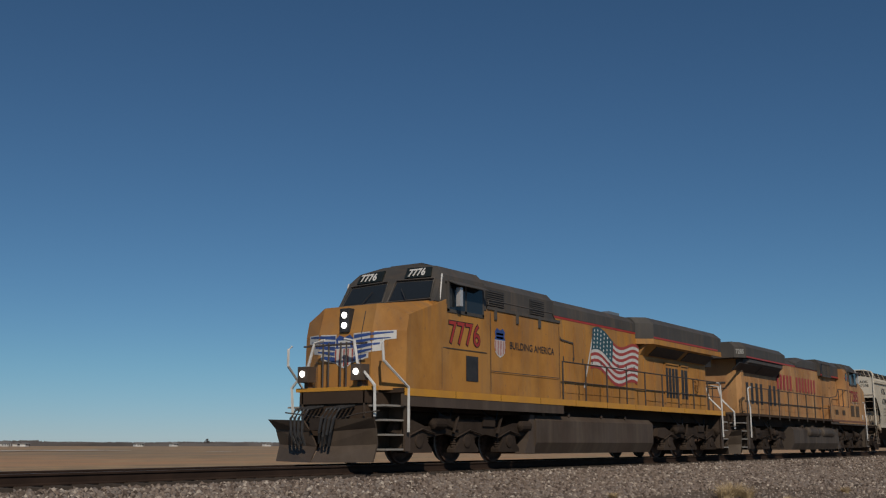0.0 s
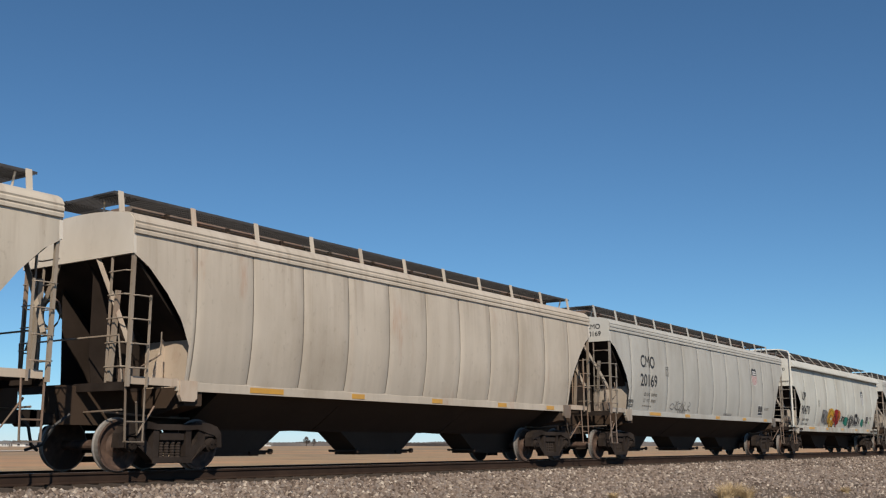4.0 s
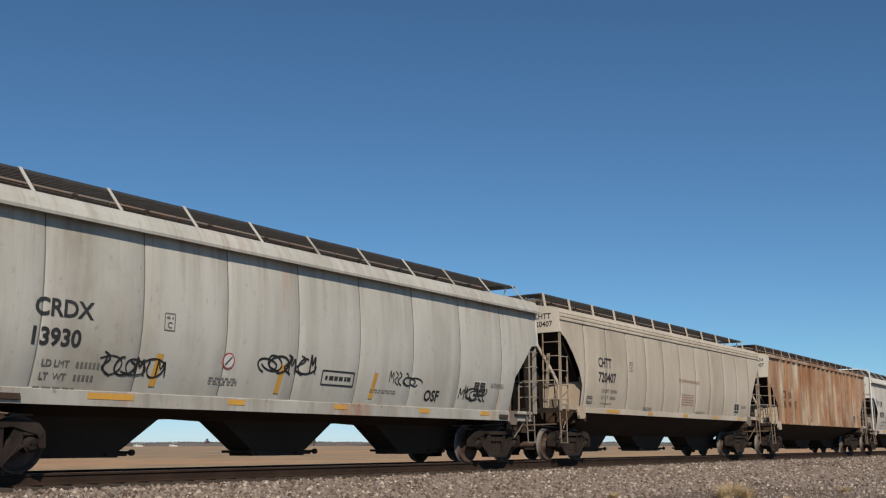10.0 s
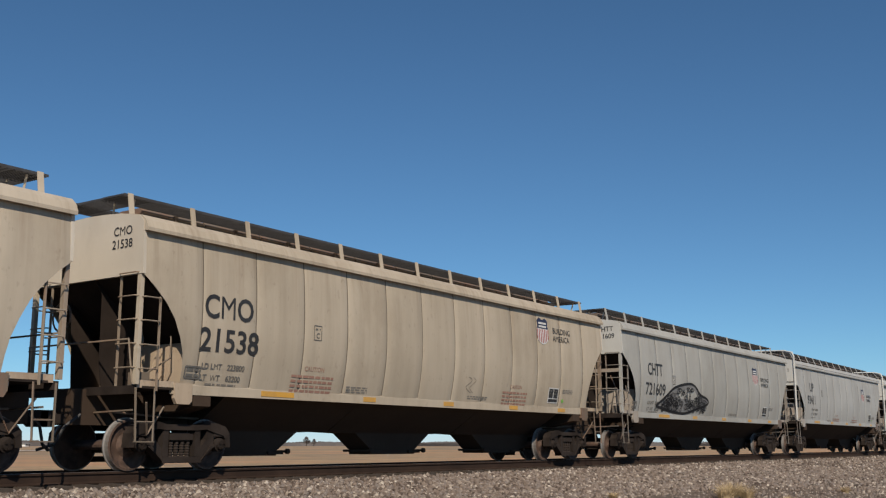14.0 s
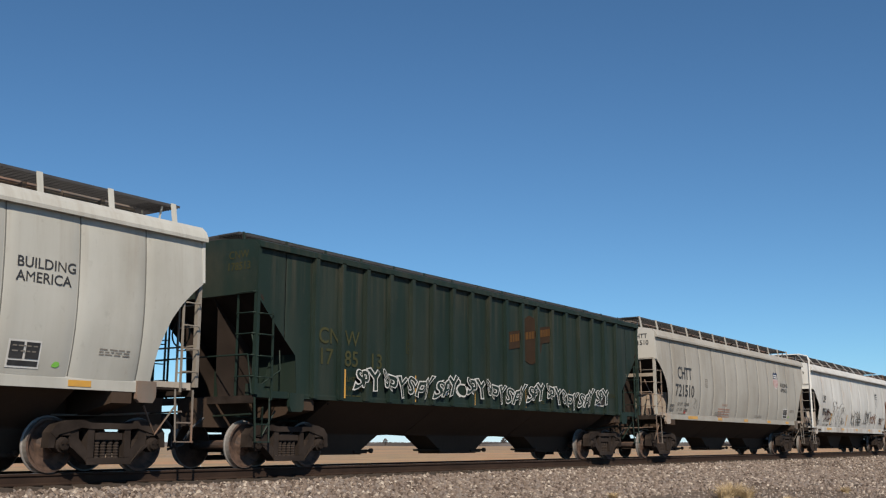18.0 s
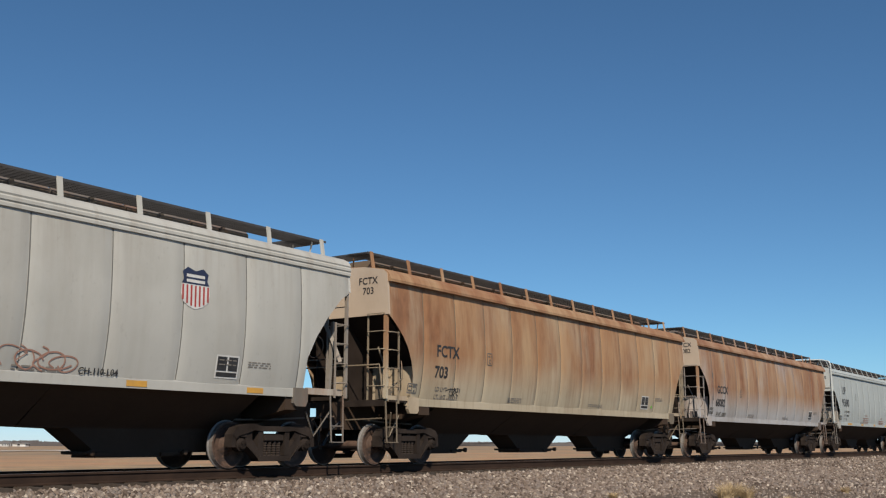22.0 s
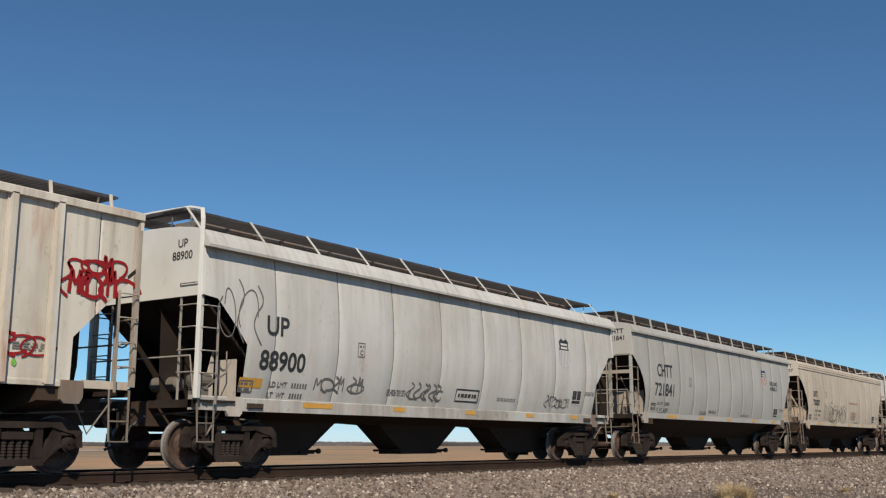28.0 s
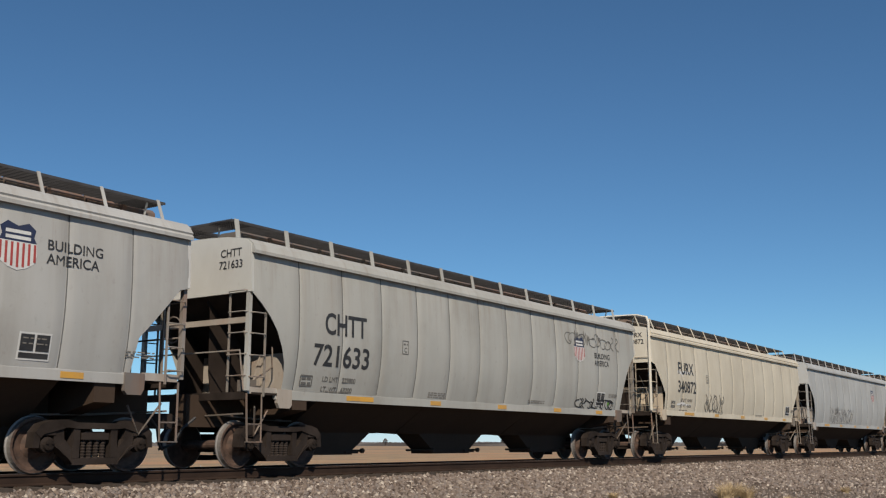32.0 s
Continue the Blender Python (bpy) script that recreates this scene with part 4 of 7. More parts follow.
# marks beyond the usual ones; x from the body's front, z over the rail
EXTRAS = {
    4: [("shield", 13.8, 2.82, "red"), ("scrib", 5.0, 1.62, 1.6, 0.32, 41, FADED_BLACK, 0.03)],
    5: [("shield", 13.4, 2.55, "plain"), ("blob", 5.75, 1.75, 0.55, 0.34, SPRAY_GREY), ("blob", 6.9, 1.78, 0.66, 0.40, SPRAY_YELLOW), ("blob", 7.85, 1.80, 0.55, 0.36, SPRAY_RED), ("blob", 8.38, 1.92, 0.26, 0.22, SPRAY_ORANGE),
        ("piece", 5.2, 1.45, 0.72, "S", SPRAY_GREY, SPRAY_BLACK), ("piece", 6.22, 1.42, 0.80, "KR", SPRAY_YELLOW, SPRAY_BLACK), ("piece", 7.45, 1.46, 0.76, "A", SPRAY_RED, SPRAY_BLACK), ("piece", 8.1, 1.62, 0.50, "P", SPRAY_ORANGE, SPRAY_BLACK),
        ("scrib", 8.6, 1.62, 0.7, 0.30, 51, SPRAY_BLACK, 0.03), ("scrib", 9.0, 1.64, 0.5, 0.26, 54, SPRAY_BLACK, 0.05), ("blob", 9.85, 1.62, 0.42, 0.22, SPRAY_TEAL), ("piece", 10.1, 1.44, 0.62, "MUNCW", SPRAY_BLACK, SPRAY_GREY),
        ("patch", 10.1, 13.1, 1.05, 1.30, SPRAY_BLACK), ("blob", 13.45, 1.60, 0.30, 0.20, SPRAY_TEAL), ("scrib", 13.6, 1.42, 0.9, 0.4, 52, FADED_BLACK, 0.03), ("scrib", 7.0, 1.14, 0.7, 0.12, 53, SPRAY_BLACK, 0.02)],
    6: [("shield", 13.6, 2.8, "red"), ("scrib", 0.9, 2.4, 0.7, 0.8, 61, SPRAY_BLUE, 0.03), ("scrib", 9.3, 1.55, 2.6, 0.3, 63, SPRAY_WHITE, 0.03), ("scrib", 13.4, 1.55, 0.9, 0.3, 62, SPRAY_WHITE, 0.05)],
    7: [("scrib", 3.6, 1.75, 2.0, 0.35, 71, SPRAY_WHITE, 0.03), ("piece", 5.9, 1.38, 1.0, "TASK", SPRAY_GREY, SPRAY_BLACK), ("piece", 9.7, 1.36, 0.82, "DOS-E", SPRAY_YELLOW, SPRAY_BLACK),
        ("text", 12.75, 1.80, 0.52, "CREW", SPRAY_BLACK), ("warn", 9.3, 2.65), ("scrib", 15.1, 2.15, 1.1, 0.32, 73, FADED_BLACK, 0.035)],
    8: [("orange", 8.3), ("orange", 11.0), ("orange", 13.2), ("ring", 9.35, 1.85, 0.17, WHITE), ("ring", 10.7, 1.8, 0.17, RED), ("frame", 9.6, 1.70, 1.0, 0.26), ("scrib", 9.7, 1.62, 1.1, 0.7, 82, FADED_BLACK, 0.03),
        ("scrib", 6.0, 1.7, 1.8, 0.6, 81, FADED_BLACK, 0.03)],
    9: [("warn", 8.4, 2.65), ("bars", 13.7, 2.4, 1.3, 2, 0.05, FADED_BLACK), ("scrib", 14.6, 1.5, 0.6, 0.35, 91, FADED_BLACK, 0.03)],
    10: [("orange", 1.25), ("orange", 4.3), ("orange", 7.3), ("orange", 10.2), ("scrib", 3.2, 1.55, 1.3, 0.4, 101, SPRAY_BLACK, 0.04), ("ring", 6.0, 1.95, 0.15, RED), ("scrib", 6.8, 1.8, 1.5, 0.4, 102, SPRAY_BLACK, 0.05),
         ("frame", 8.6, 1.65, 1.0, 0.28), ("scrib", 10.8, 1.75, 1.0, 0.3, 103, SPRAY_BLACK, 0.04), ("text", 12.2, 1.45, 0.34, "OSF", SPRAY_BLACK), ("scrib", 13.6, 1.5, 1.2, 0.35, 104, SPRAY_BLACK, 0.05)],
    11: [("warn", 8.5, 2.6)],
    13: [("scrib", 1.2, 2.6, 0.9, 0.5, 136, FADED_BLACK, 0.03), ("words", 10.43, 2.64, 0.92, "We will"), ("words", 10.43, 2.03, 0.92, "deliver..."), ("shield", 13.75, 2.6, "plain"), ("orange", 1.0), ("orange", 4.4), ("orange", 6.9), ("orange", 9.6),
         ("scrib", 3.7, 1.7, 0.5, 0.5, 131, SPRAY_BLACK, 0.05), ("scrib", 4.8, 1.7, 0.7, 0.45, 132, SPRAY_BLACK, 0.05), ("scrib", 5.9, 1.6, 1.5, 0.3, 133, SPRAY_BLACK, 0.04), ("patch", 6.1, 6.8, 1.36, 1.60, SPRAY_BLACK),
         ("scrib", 10.6, 1.45, 3.0, 0.42, 134, FADED_BLACK, 0.04), ("scrib", 13.4, 1.5, 2.2, 0.5, 135, SPRAY_BLACK, 0.04), ("frame", 8.0, 1.62, 0.9, 0.28), ("run", 16.0, 1.4, 0.14, 1.7)],
    14: [("shield", 13.97, 3.12, "red"), ("ba", 14.7, 3.7), ("redtext", 3.9, 1.75), ("redtext", 8.9, 1.65), ("redtext", 13.0, 1.6)],
    15: [("shield", 13.85, 3.16, "red"), ("ba", 14.42, 3.72), ("redtext", 3.9, 1.75), ("redtext", 11.8, 1.75), ("scrib", 10.0, 1.7, 0.4, 0.4, 151, FADED_BLACK, 0.015)],
    16: [("shield", 13.3, 2.85, "red"), ("ba", 14.0, 3.25), ("diamond", 3.1, 1.38, 4.7, 1.08)],
    17: [("shield", 13.0, 2.75, "red"), ("ba", 13.85, 3.25), ("redtext", 6.6, 1.7), ("redtext", 10.4, 1.7), ("bars", 1.4, 3.75, 0.5, 3, 0.04, FADED_BLACK)],
    18: [("scrib", 5.0, 1.5, 4.0, 0.9, 181, FADED_BLACK, 0.05), ("shield", 13.2, 2.6, "plain")],
    19: [("shield", 12.65, 2.82, "red"), ("ba", 13.4, 3.3), ("scrib", 1.0, 1.7, 1.9, 0.6, 191, SPRAY_WHITE, 0.05), ("scrib", 3.2, 1.55, 1.3, 0.8, 192, SPRAY_WHITE, 0.035), ("scrib", 5.2, 1.75, 2.4, 0.75, 193, SPRAY_BLACK, 0.05),
         ("scrib", 8.9, 1.75, 2.8, 0.5, 194, SPRAY_BLACK, 0.05), ("redtext", 4.9, 1.75)],
    20: [("spy",), ("cnw", 9.2, 3.15)],
    21: [("shield", 12.95, 2.82, "red"), ("ba", 13.6, 3.15), ("redtext", 5.9, 1.75), ("scrib", 3.2, 1.7, 0.3, 0.4, 211, FADED_BLACK, 0.015), ("patch", 2.5, 2.68, 1.52, 1.64, RED)],
    22: [("shield", 13.6, 2.55, "plain"), ("scrib", 2.3, 1.65, 1.1, 0.5, 221, SPRAY_DARKRED, 0.05), ("orange", 3.45), ("outline", 3.6, 1.45, 1.25, "PVR"), ("orange", 6.6), ("scrib", 7.7, 1.45, 1.7, 0.85, 222, FADED_BLACK, 0.06), ("frame", 8.8, 1.5, 1.0, 0.3),
         ("scrib", 10.6, 1.55, 1.3, 0.8, 223, SPRAY_BLACK, 0.04), ("scrib", 12.0, 1.6, 1.3, 0.6, 224, RUSTY, 0.05), ("scrib", 14.0, 1.6, 0.8, 0.3, 225, RUSTY, 0.04), ("run", 15.9, 1.4, 0.14, 1.6)],
    23: [("cream", 7.02, 2.2, 2.42, 1.22), ("patch", 1.5, 2.5, 1.50, 1.85, WHITE), ("scrib", 2.6, 1.38, 2.4, 0.75, 231, SPRAY_DARKRED, 0.12), ("piece", 3.2, 1.42, 0.85, "SAOES", RUST_FILL, SPRAY_DARKRED), ("blobs", 10.5, 1.72, 4.3, SPRAY_DARKRED), ("blobs", 2.9, 1.66, 3.4, RUST_FILL), ("scrib", 6.3, 1.5, 3.2, 0.45, 232, SPRAY_DARKRED, 0.04), ("piece", 11.0, 1.40, 0.95, "KEB", RUST_FILL, SPRAY_DARKRED), ("run", 8.23, 2.25, 0.10, 1.05),
         ("scrib", 12.0, 1.4, 2.5, 0.6, 233, SPRAY_DARKRED, 0.06)],
    24: [("shield", 13.6, 2.8, "red"), ("scrib", 4.0, 1.55, 2.6, 0.4, 241, FADED_BLACK, 0.03), ("scrib", 10.0, 1.55, 1.0, 0.4, 242, FADED_RED, 0.03)],
    25: [("scrib", 2.9, 1.6, 0.3, 0.2, 251, SPRAY_BLACK, 0.03)],
    26: [("patch", 1.42, 1.52, 2.1, 3.1, FADED_BLACK)],
    27: [("shield", 13.0, 3.08, "red"), ("ba", 13.7, 3.6), ("redtext", 6.2, 1.85), ("redtext", 10.0, 1.75)],
    28: [("shield", 8.75, 2.3, "red"), ("scrib", 11.3, 1.6, 0.8, 0.4, 281, FADED_BLACK, 0.03)],
    30: [("shield", 12.7, 2.90, "red"), ("ba", 13.45, 3.34), ("scrib", 0.3, 2.9, 1.0, 0.9, 301, SPRAY_BLACK, 0.05), ("outline", 9.3, 1.42, 1.05, "DOB", SPRAY_RED), ("scrib", 12.2, 1.45, 1.6, 0.6, 302, SPRAY_RED, 0.05), ("redtext", 5.2, 1.75)],
    31: [("shield", 9.6, 2.55, "plain"), ("scrib", 0.55, 2.75, 1.0, 1.1, 311, SPRAY_BLUE, 0.06), ("scrib", 0.6, 2.9, 0.9, 0.9, 315, SPRAY_BLUE, 0.05), ("scrib", 15.7, 2.75, 1.3, 0.55, 312, SPRAY_RED, 0.08), ("scrib", 15.9, 3.15, 1.0, 0.35, 314, SPRAY_RED, 0.06), ("scrib", 14.7, 1.75, 0.6, 0.4, 313, SPRAY_RED, 0.06)],
    32: [("shield", 13.65, 2.60, "plain"), ("scrib", 0.6, 2.3, 0.9, 1.2, 321, FADED_BLACK, 0.035), ("scrib", 3.2, 1.5, 1.4, 0.35, 322, FADED_BLACK, 0.05), ("scrib", 6.3, 1.45, 1.3, 0.4, 323, FADED_BLACK, 0.05), ("frame", 8.3, 1.48, 1.0, 0.28),
         ("patch", 1.15, 1.75, 1.50, 1.68, REFLECT), ("scrib", 12.6, 1.45, 1.5, 0.35, 324, FADED_BLACK, 0.03)],
    33: [("shield", 12.95, 2.82, "red"), ("ba", 13.7, 3.15)],
    34: [("warn", 9.0, 2.55), ("outline", 5.0, 1.45, 1.05, "SOND"), ("scrib", 3.9, 1.6, 0.8, 0.9, 341, FADED_BLACK, 0.03)],
    35: [("shield", 13.7, 2.55, "plain"), ("outline", 2.8, 1.2, 1.0, "SELR"), ("scrib", 6.0, 1.45, 1.8, 0.6, 351, SPRAY_BLACK, 0.04), ("outline", 7.9, 1.45, 0.85, "AHOB"), ("scrib", 12.0, 1.5, 1.8, 0.4, 352, FADED_BLACK, 0.04)],
    36: [("shield", 12.9, 3.02, "red"), ("ba", 13.4, 3.62), ("redtext", 6.6, 1.7), ("redtext", 10.4, 1.7), ("scrib", 3.1, 1.22, 1.0, 0.1, 361, SPRAY_BLUE, 0.03)],
    37: [("shield", 13.05, 2.82, "red"), ("ba", 14.0, 3.2), ("scrib", 12.3, 3.3, 3.2, 0.45, 371, FADED_BLACK, 0.03), ("scrib", 13.0, 1.45, 2.2, 0.3, 372, SPRAY_BLACK, 0.04)],
    38: [("patch", 1.7, 3.0, 1.8, 3.0, WHITE), ("scrib", 4.2, 1.6, 2.0, 0.7, 381, FADED_BLACK, 0.05)],
    39: [("scrib", 3.5, 1.5, 4.6, 0.8, 391, SPRAY_WHITE, 0.06), ("scrib", 3.5, 1.5, 4.6, 0.8, 392, FADED_BLACK, 0.04), ("shield", 13.0, 2.8, "red")],
}
# where the mark and the number stand, and their size, on cars that differ from their kind
LETTER_AT = {1: (2.0, 3.42, 2.02, 2.81, 0.50), 4: (2.39, 2.95, 2.34, 2.34, 0.56), 6: (2.36, 2.89, 2.25, 2.25, 0.56), 7: (2.81, 2.77, 2.81, 2.31, 0.37), 8: (1.95, 2.41, 1.9, 1.96, 0.38), 9: (2.2, 2.76, 2.2, 2.32, 0.41),
             10: (1.95, 2.41, 1.9, 1.96, 0.38), 11: (2.2, 2.76, 2.2, 2.32, 0.41), 13: (2.32, 2.65, 2.21, 2.02, 0.44), 14: (1.52, 2.70, 1.45, 2.10, 0.60), 15: (1.52, 2.70, 1.45, 2.10, 0.60), 16: (2.35, 2.73, 2.17, 2.08, 0.56),
             17: (2.44, 2.95, 2.0, 2.36, 0.57), 19: (1.5, 2.75, 1.25, 2.14, 0.56), 21: (1.8, 2.73, 1.57, 2.12, 0.60), 22: (1.95, 2.5, 1.9, 1.88, 0.50), 25: (2.23, 2.49, 2.19, 2.0, 0.38), 26: (1.87, 2.37, 1.77, 1.88, 0.40),
             27: (1.75, 3.05, 1.6, 2.42, 0.58), 28: (3.4, 2.6, 3.17, 2.04, 0.54), 30: (2.0, 2.76, 1.77, 2.13, 0.56), 32: (1.69, 2.52, 1.58, 1.86, 0.52), 33: (1.62, 2.72, 1.42, 2.08, 0.60), 34: (2.16, 2.73, 2.15, 2.33, 0.38),
             35: (1.92, 2.56, 1.84, 1.96, 0.48), 36: (2.16, 2.95, 1.74, 2.31, 0.58), 37: (1.81, 2.68, 1.5, 2.03, 0.62), 23: (1.5, 2.35, 1.5, 1.95, 0.42)}
# how far a car's marks stand from the usual distance to its end
SHIFT = {1: -0.35, 2: -0.48, 3: -0.55, 4: -0.23, 5: -0.33, 6: -0.28, 7: -0.47, 8: -0.55, 9: 0.02, 10: -0.18, 11: 0.11, 12: 0.08, 13: -0.55, 14: -0.09, 15: -0.16, 16: -0.48, 17: -0.39, 18: -0.14, 19: -0.14, 20: 0.04,
         22: -0.19, 23: 0.24, 24: 0.29, 25: -0.41, 26: -0.18, 28: -0.32, 29: -0.14, 30: 0.06, 31: -0.27, 32: -0.10, 33: 0.25, 35: -0.28, 36: -0.10, 37: 0.25, 38: 0.46, 39: 0.06, 40: 0.06}
MOVING = []
# shade inside the open car ends, put into a near-black colour
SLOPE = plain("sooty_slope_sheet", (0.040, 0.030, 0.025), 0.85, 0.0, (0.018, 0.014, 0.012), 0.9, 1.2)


def dirt_tint(c, f):
    return tuple(v * f for v in c)


def car_length(k):
    nxt = CARS[k][6] if k < len(CARS) else CARS[k - 1][6] + 18.7
    return round((nxt - CARS[k - 1][6]) / 0.2) * 0.2


def build_car(k):
    kind, mark, number, col, rust, dirt, front, word = CARS[k - 1]
    length = car_length(k)
    tp, meshes = car_type(kind, length)
    name = "car_paint_%d" % k
    high = {12: "streak", 23: "all", 25: "upper", 26: "upper"}.get(k, False)
    fade = (0.015, 0.030, 0.024) if max(col) < 0.05 else None
    paint = car_paint(name, col, rust, dirt, k * 1.0, fade, {12: (0.34, 0.145, 0.065), 23: (0.36, 0.205, 0.140), 25: (0.36, 0.185, 0.085), 26: (0.36, 0.20, 0.10)}.get(k, (0.27, 0.11, 0.05)), high, 0.35 if k == 23 else 0.9)
    trim = car_paint(name + "_trim", tuple(min(1, v * 1.05) for v in col), rust * 0.6, dirt * 0.8, k + 0.4, fade, (0.30, 0.14, 0.065), high)
    clean = tuple(min(1, v * 0.85 + (0.18, 0.18, 0.17)[i]) for i, v in enumerate(col)) if max(col) > 0.2 and mark != "NAHX" else col
    if k in (25, 26):
        clean = (0.50, 0.41, 0.32)
    end = car_paint(name + "_end", clean, min(rust, 0.3) * 0.5, 0.15, k + 0.7, fade)
    # grimy frame paint, darkened further for parts turned from the sun
    dirty = car_paint(name + "_frame", tuple(0.26 * v + 0.45 * g for v, g in zip(col, (0.10, 0.065, 0.045))), 0.5, 0.6, k + 0.2, None, (0.16, 0.09, 0.06))
    grimy = car_paint(name + "_grime", tuple(0.48 * v + 0.52 * g for v, g in zip(col, (0.13, 0.088, 0.06))), 0.3, 0.6, k + 0.9, None, (0.17, 0.09, 0.055))
    dusty = car_paint(name + "_dusted", tuple(0.72 * v + 0.28 * g for v, g in zip(col, (0.42, 0.27, 0.17))), 0.25, 0.5, k + 0.5, None, (0.22, 0.12, 0.07))
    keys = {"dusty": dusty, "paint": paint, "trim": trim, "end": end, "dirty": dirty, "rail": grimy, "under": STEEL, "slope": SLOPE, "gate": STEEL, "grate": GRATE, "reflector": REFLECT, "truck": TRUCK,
            "black": BLACK, "seam": plain("seam_" + name, dirt_tint(col, 0.45), 0.8)}
    if kind == "overhung":
        keys["sill"] = car_paint(name + "_sill", tuple(v * 0.88 for v in col), max(rust, 0.22), 0.95, k + 0.3)
    if fade:
        keys.update(dusty=trim, dirty=trim, rail=trim)
    shape_word = {"ribbed": "ribbed", "round": "round-sided", "ridged": "round-sided", "hooped": "round-sided", "overhung": "curved-side"}[kind]
    extra = " with sprayed tags" if any(e[0] in ("scrib", "piece", "outline", "spy") for e in EXTRAS.get(k, [])) else " with stencilled lettering" if mark else ""
    car = root("hopper_car", word + " " + shape_word + " covered grain hopper car" + extra, "hopper car", "covered hoppers of the train")
    for nm, mesh, key, label in meshes:
        if nm in ("reflector",) and k in (12, 23, 25, 26):
            continue
        low = {20: -0.22, 31: -0.10}.get(k) if "running_board" in nm else None
        ob = place(nm, mesh, keys[key], car, pose(0, 0, low) if low else None, label)
        if nm in ("weld_seams", "end_running_board"):
            ob["kind"] = "stuff"
    if mark == "CHTT" and kind == "round":
        part("cross_bar", Shape().box(END + 0.01, END + 0.09, -1.50, 1.50, 2.72, 2.83), dusty, car)
    for x in (2.02 if kind == "overhung" else 2.12, length - {"ribbed": 2.5, "ridged": 2.4, "round": 2.2}.get(kind, 2.13)):
        add_truck(car, x)
    surface, sill_z = (lambda z: side_y(tp, z) + 0.004), tp["sill"]
    if kind == "ribbed":
        surface = (lambda z: 1.484)
    a = END

    def put(nm, s, x, z, mat, lift=0.008):
        z = z if kind == "overhung" else max(z, sill_z + 0.06)
        ob = part(nm, on_side(s, surface, a + x + SHIFT.get(k, -0.04), z, lift), mat, car)
        if nm in ("stencil", "warning", "tag", "graffiti_line"):
            ob["kind"] = "stuff"
        return ob

    ink = BLACK if mark != "CNW" or kind != "ribbed" else plain("faded_yellow_stencil", (0.060, 0.062, 0.030), 0.8)
    if mark == "NAHX":
        ink = WHITE
    if mark:
        lx, zm, zn, sz = LETTERS[kind]
        nx = lx - 0.05
        if k in LETTER_AT:
            lx, zm, nx, zn, sz = LETTER_AT[k]
        if k == 31:
            zm, zn = 2.83, 2.29
            for ch, x, z in (("U", 2.84, zm), ("P", 3.72, zm), ("7", 1.98, zn), ("8", 2.84, zn), ("3", 3.72, zn), ("7", 4.60, zn), ("5", 5.48, zn)):
                put("lettering", text_shape(ch, 0.55, 0.008), x, z, ink)
        elif k in (12, 20, 28):
            ee = panel_edges(tp)
            for word_, zz in ((mark, zm), (number, zn)):
                for i in range(0, len(word_), 2):
                    put("lettering", text_shape(word_[i:i + 2], sz * 0.9, 0.006), ee[2 + i // 2] - a + 0.10, zz, ink)
        else:
            put("lettering", text_shape(mark, sz, 0.010, 0, {"CHTT": 0.83, "CMO": 0.89}.get(mark, 1.0)), lx, zm, ink)
            put("lettering", text_shape(number, sz * 0.98, 0.011), nx, zn, ink)
        for i, w in enumerate((mark, number)):
            t = text_shape(w, 0.22, 0.002)
            half = max(p[0] for p in t.v) / 2
            t.v = [(a - 0.020, -1.0 + half - x, 4.02 - i * 0.23 + z) for x, _, z in t.v]
            part("end_lettering", t, ink, car)
    if mark and mark != "NAHX":
        soft = FADED_BLACK if ink is BLACK else ink
        fine = SOFT_STENCIL if ink is BLACK else ink
        for q, (head, tail) in enumerate((("LD LMT", "223800"), ("LT  WT", "63200"))):
            tx, tz = lx + (0.05 if kind == "round" else 0.25), zn - 0.32 - 0.20 * q
            st = text_shape(head, 0.145, 0.004)
            digits = text_shape(tail, 0.145, 0.004) if k in (14, 15, 16, 21, 33, 37) else digit_bars(6 - q)
            st.add([(x + 0.62, y, z) for x, y, z in digits.v], digits.f)
            put("stencil", st, tx, tz, soft)
        put("stencil", bars_shape(0.75, 1, 0.03, k + 7), lx + 0.2, zn - 0.66, fine)
        if kind != "ribbed":
            box = Shape()
            for q in ([(0, 0), (0.34, 0)], [(0.34, 0), (0.34, 0.2)], [(0.34, 0.2), (0, 0.2)], [(0, 0.2), (0, 0)]):
                r = ribbon(q, 0.03)
                box.add(r.v, r.f)
            t = bars_shape(0.28, 2, 0.05, k)
            box.add([(x + 0.03, y, z + 0.12) for x, y, z in t.v], t.f)
            put("stencil_box", box, tp["cut"][-1][0] + 0.22, sill_z + 0.16, soft)
        # plate letter in a box
        px = 4.45 if kind != "ribbed" else 4.75
        fr = Shape()
        for q in ([(0, 0), (0.22, 0)], [(0.22, 0), (0.22, 0.29)], [(0.22, 0.29), (0, 0.29)], [(0, 0.29), (0, 0)]):
            r = ribbon(q, 0.018)
            fr.add(r.v, r.f)
        t = text_shape("C", 0.15, 0.003)
        fr.add([(x + 0.06, y, z + 0.04) for x, y, z in t.v], t.f)
        t = bars_shape(0.15, 1, 0.035)
        fr.add([(x + 0.035, y, z + 0.20) for x, y, z in t.v], t.f)
        put("plate_mark", fr, px, zn + 0.42, soft)
        put("stencil", bars_shape(0.7, 3, 0.026, k + 2), 5.6, 1.62, fine)
        put("stencil", bars_shape(0.9, 2, 0.026, k + 3), 10.2, 1.60, fine)
        put("stencil", bars_shape(0.6, 3, 0.022, k + 4), 15.0, 1.95, fine)
        dx = {7: 15.4, 36: 13.05, 25: 13.9, 19: 13.4, 9: 13.8, 21: 14.0}.get(k, 14.2)
        dz = max(1.58, sill_z + 0.14)
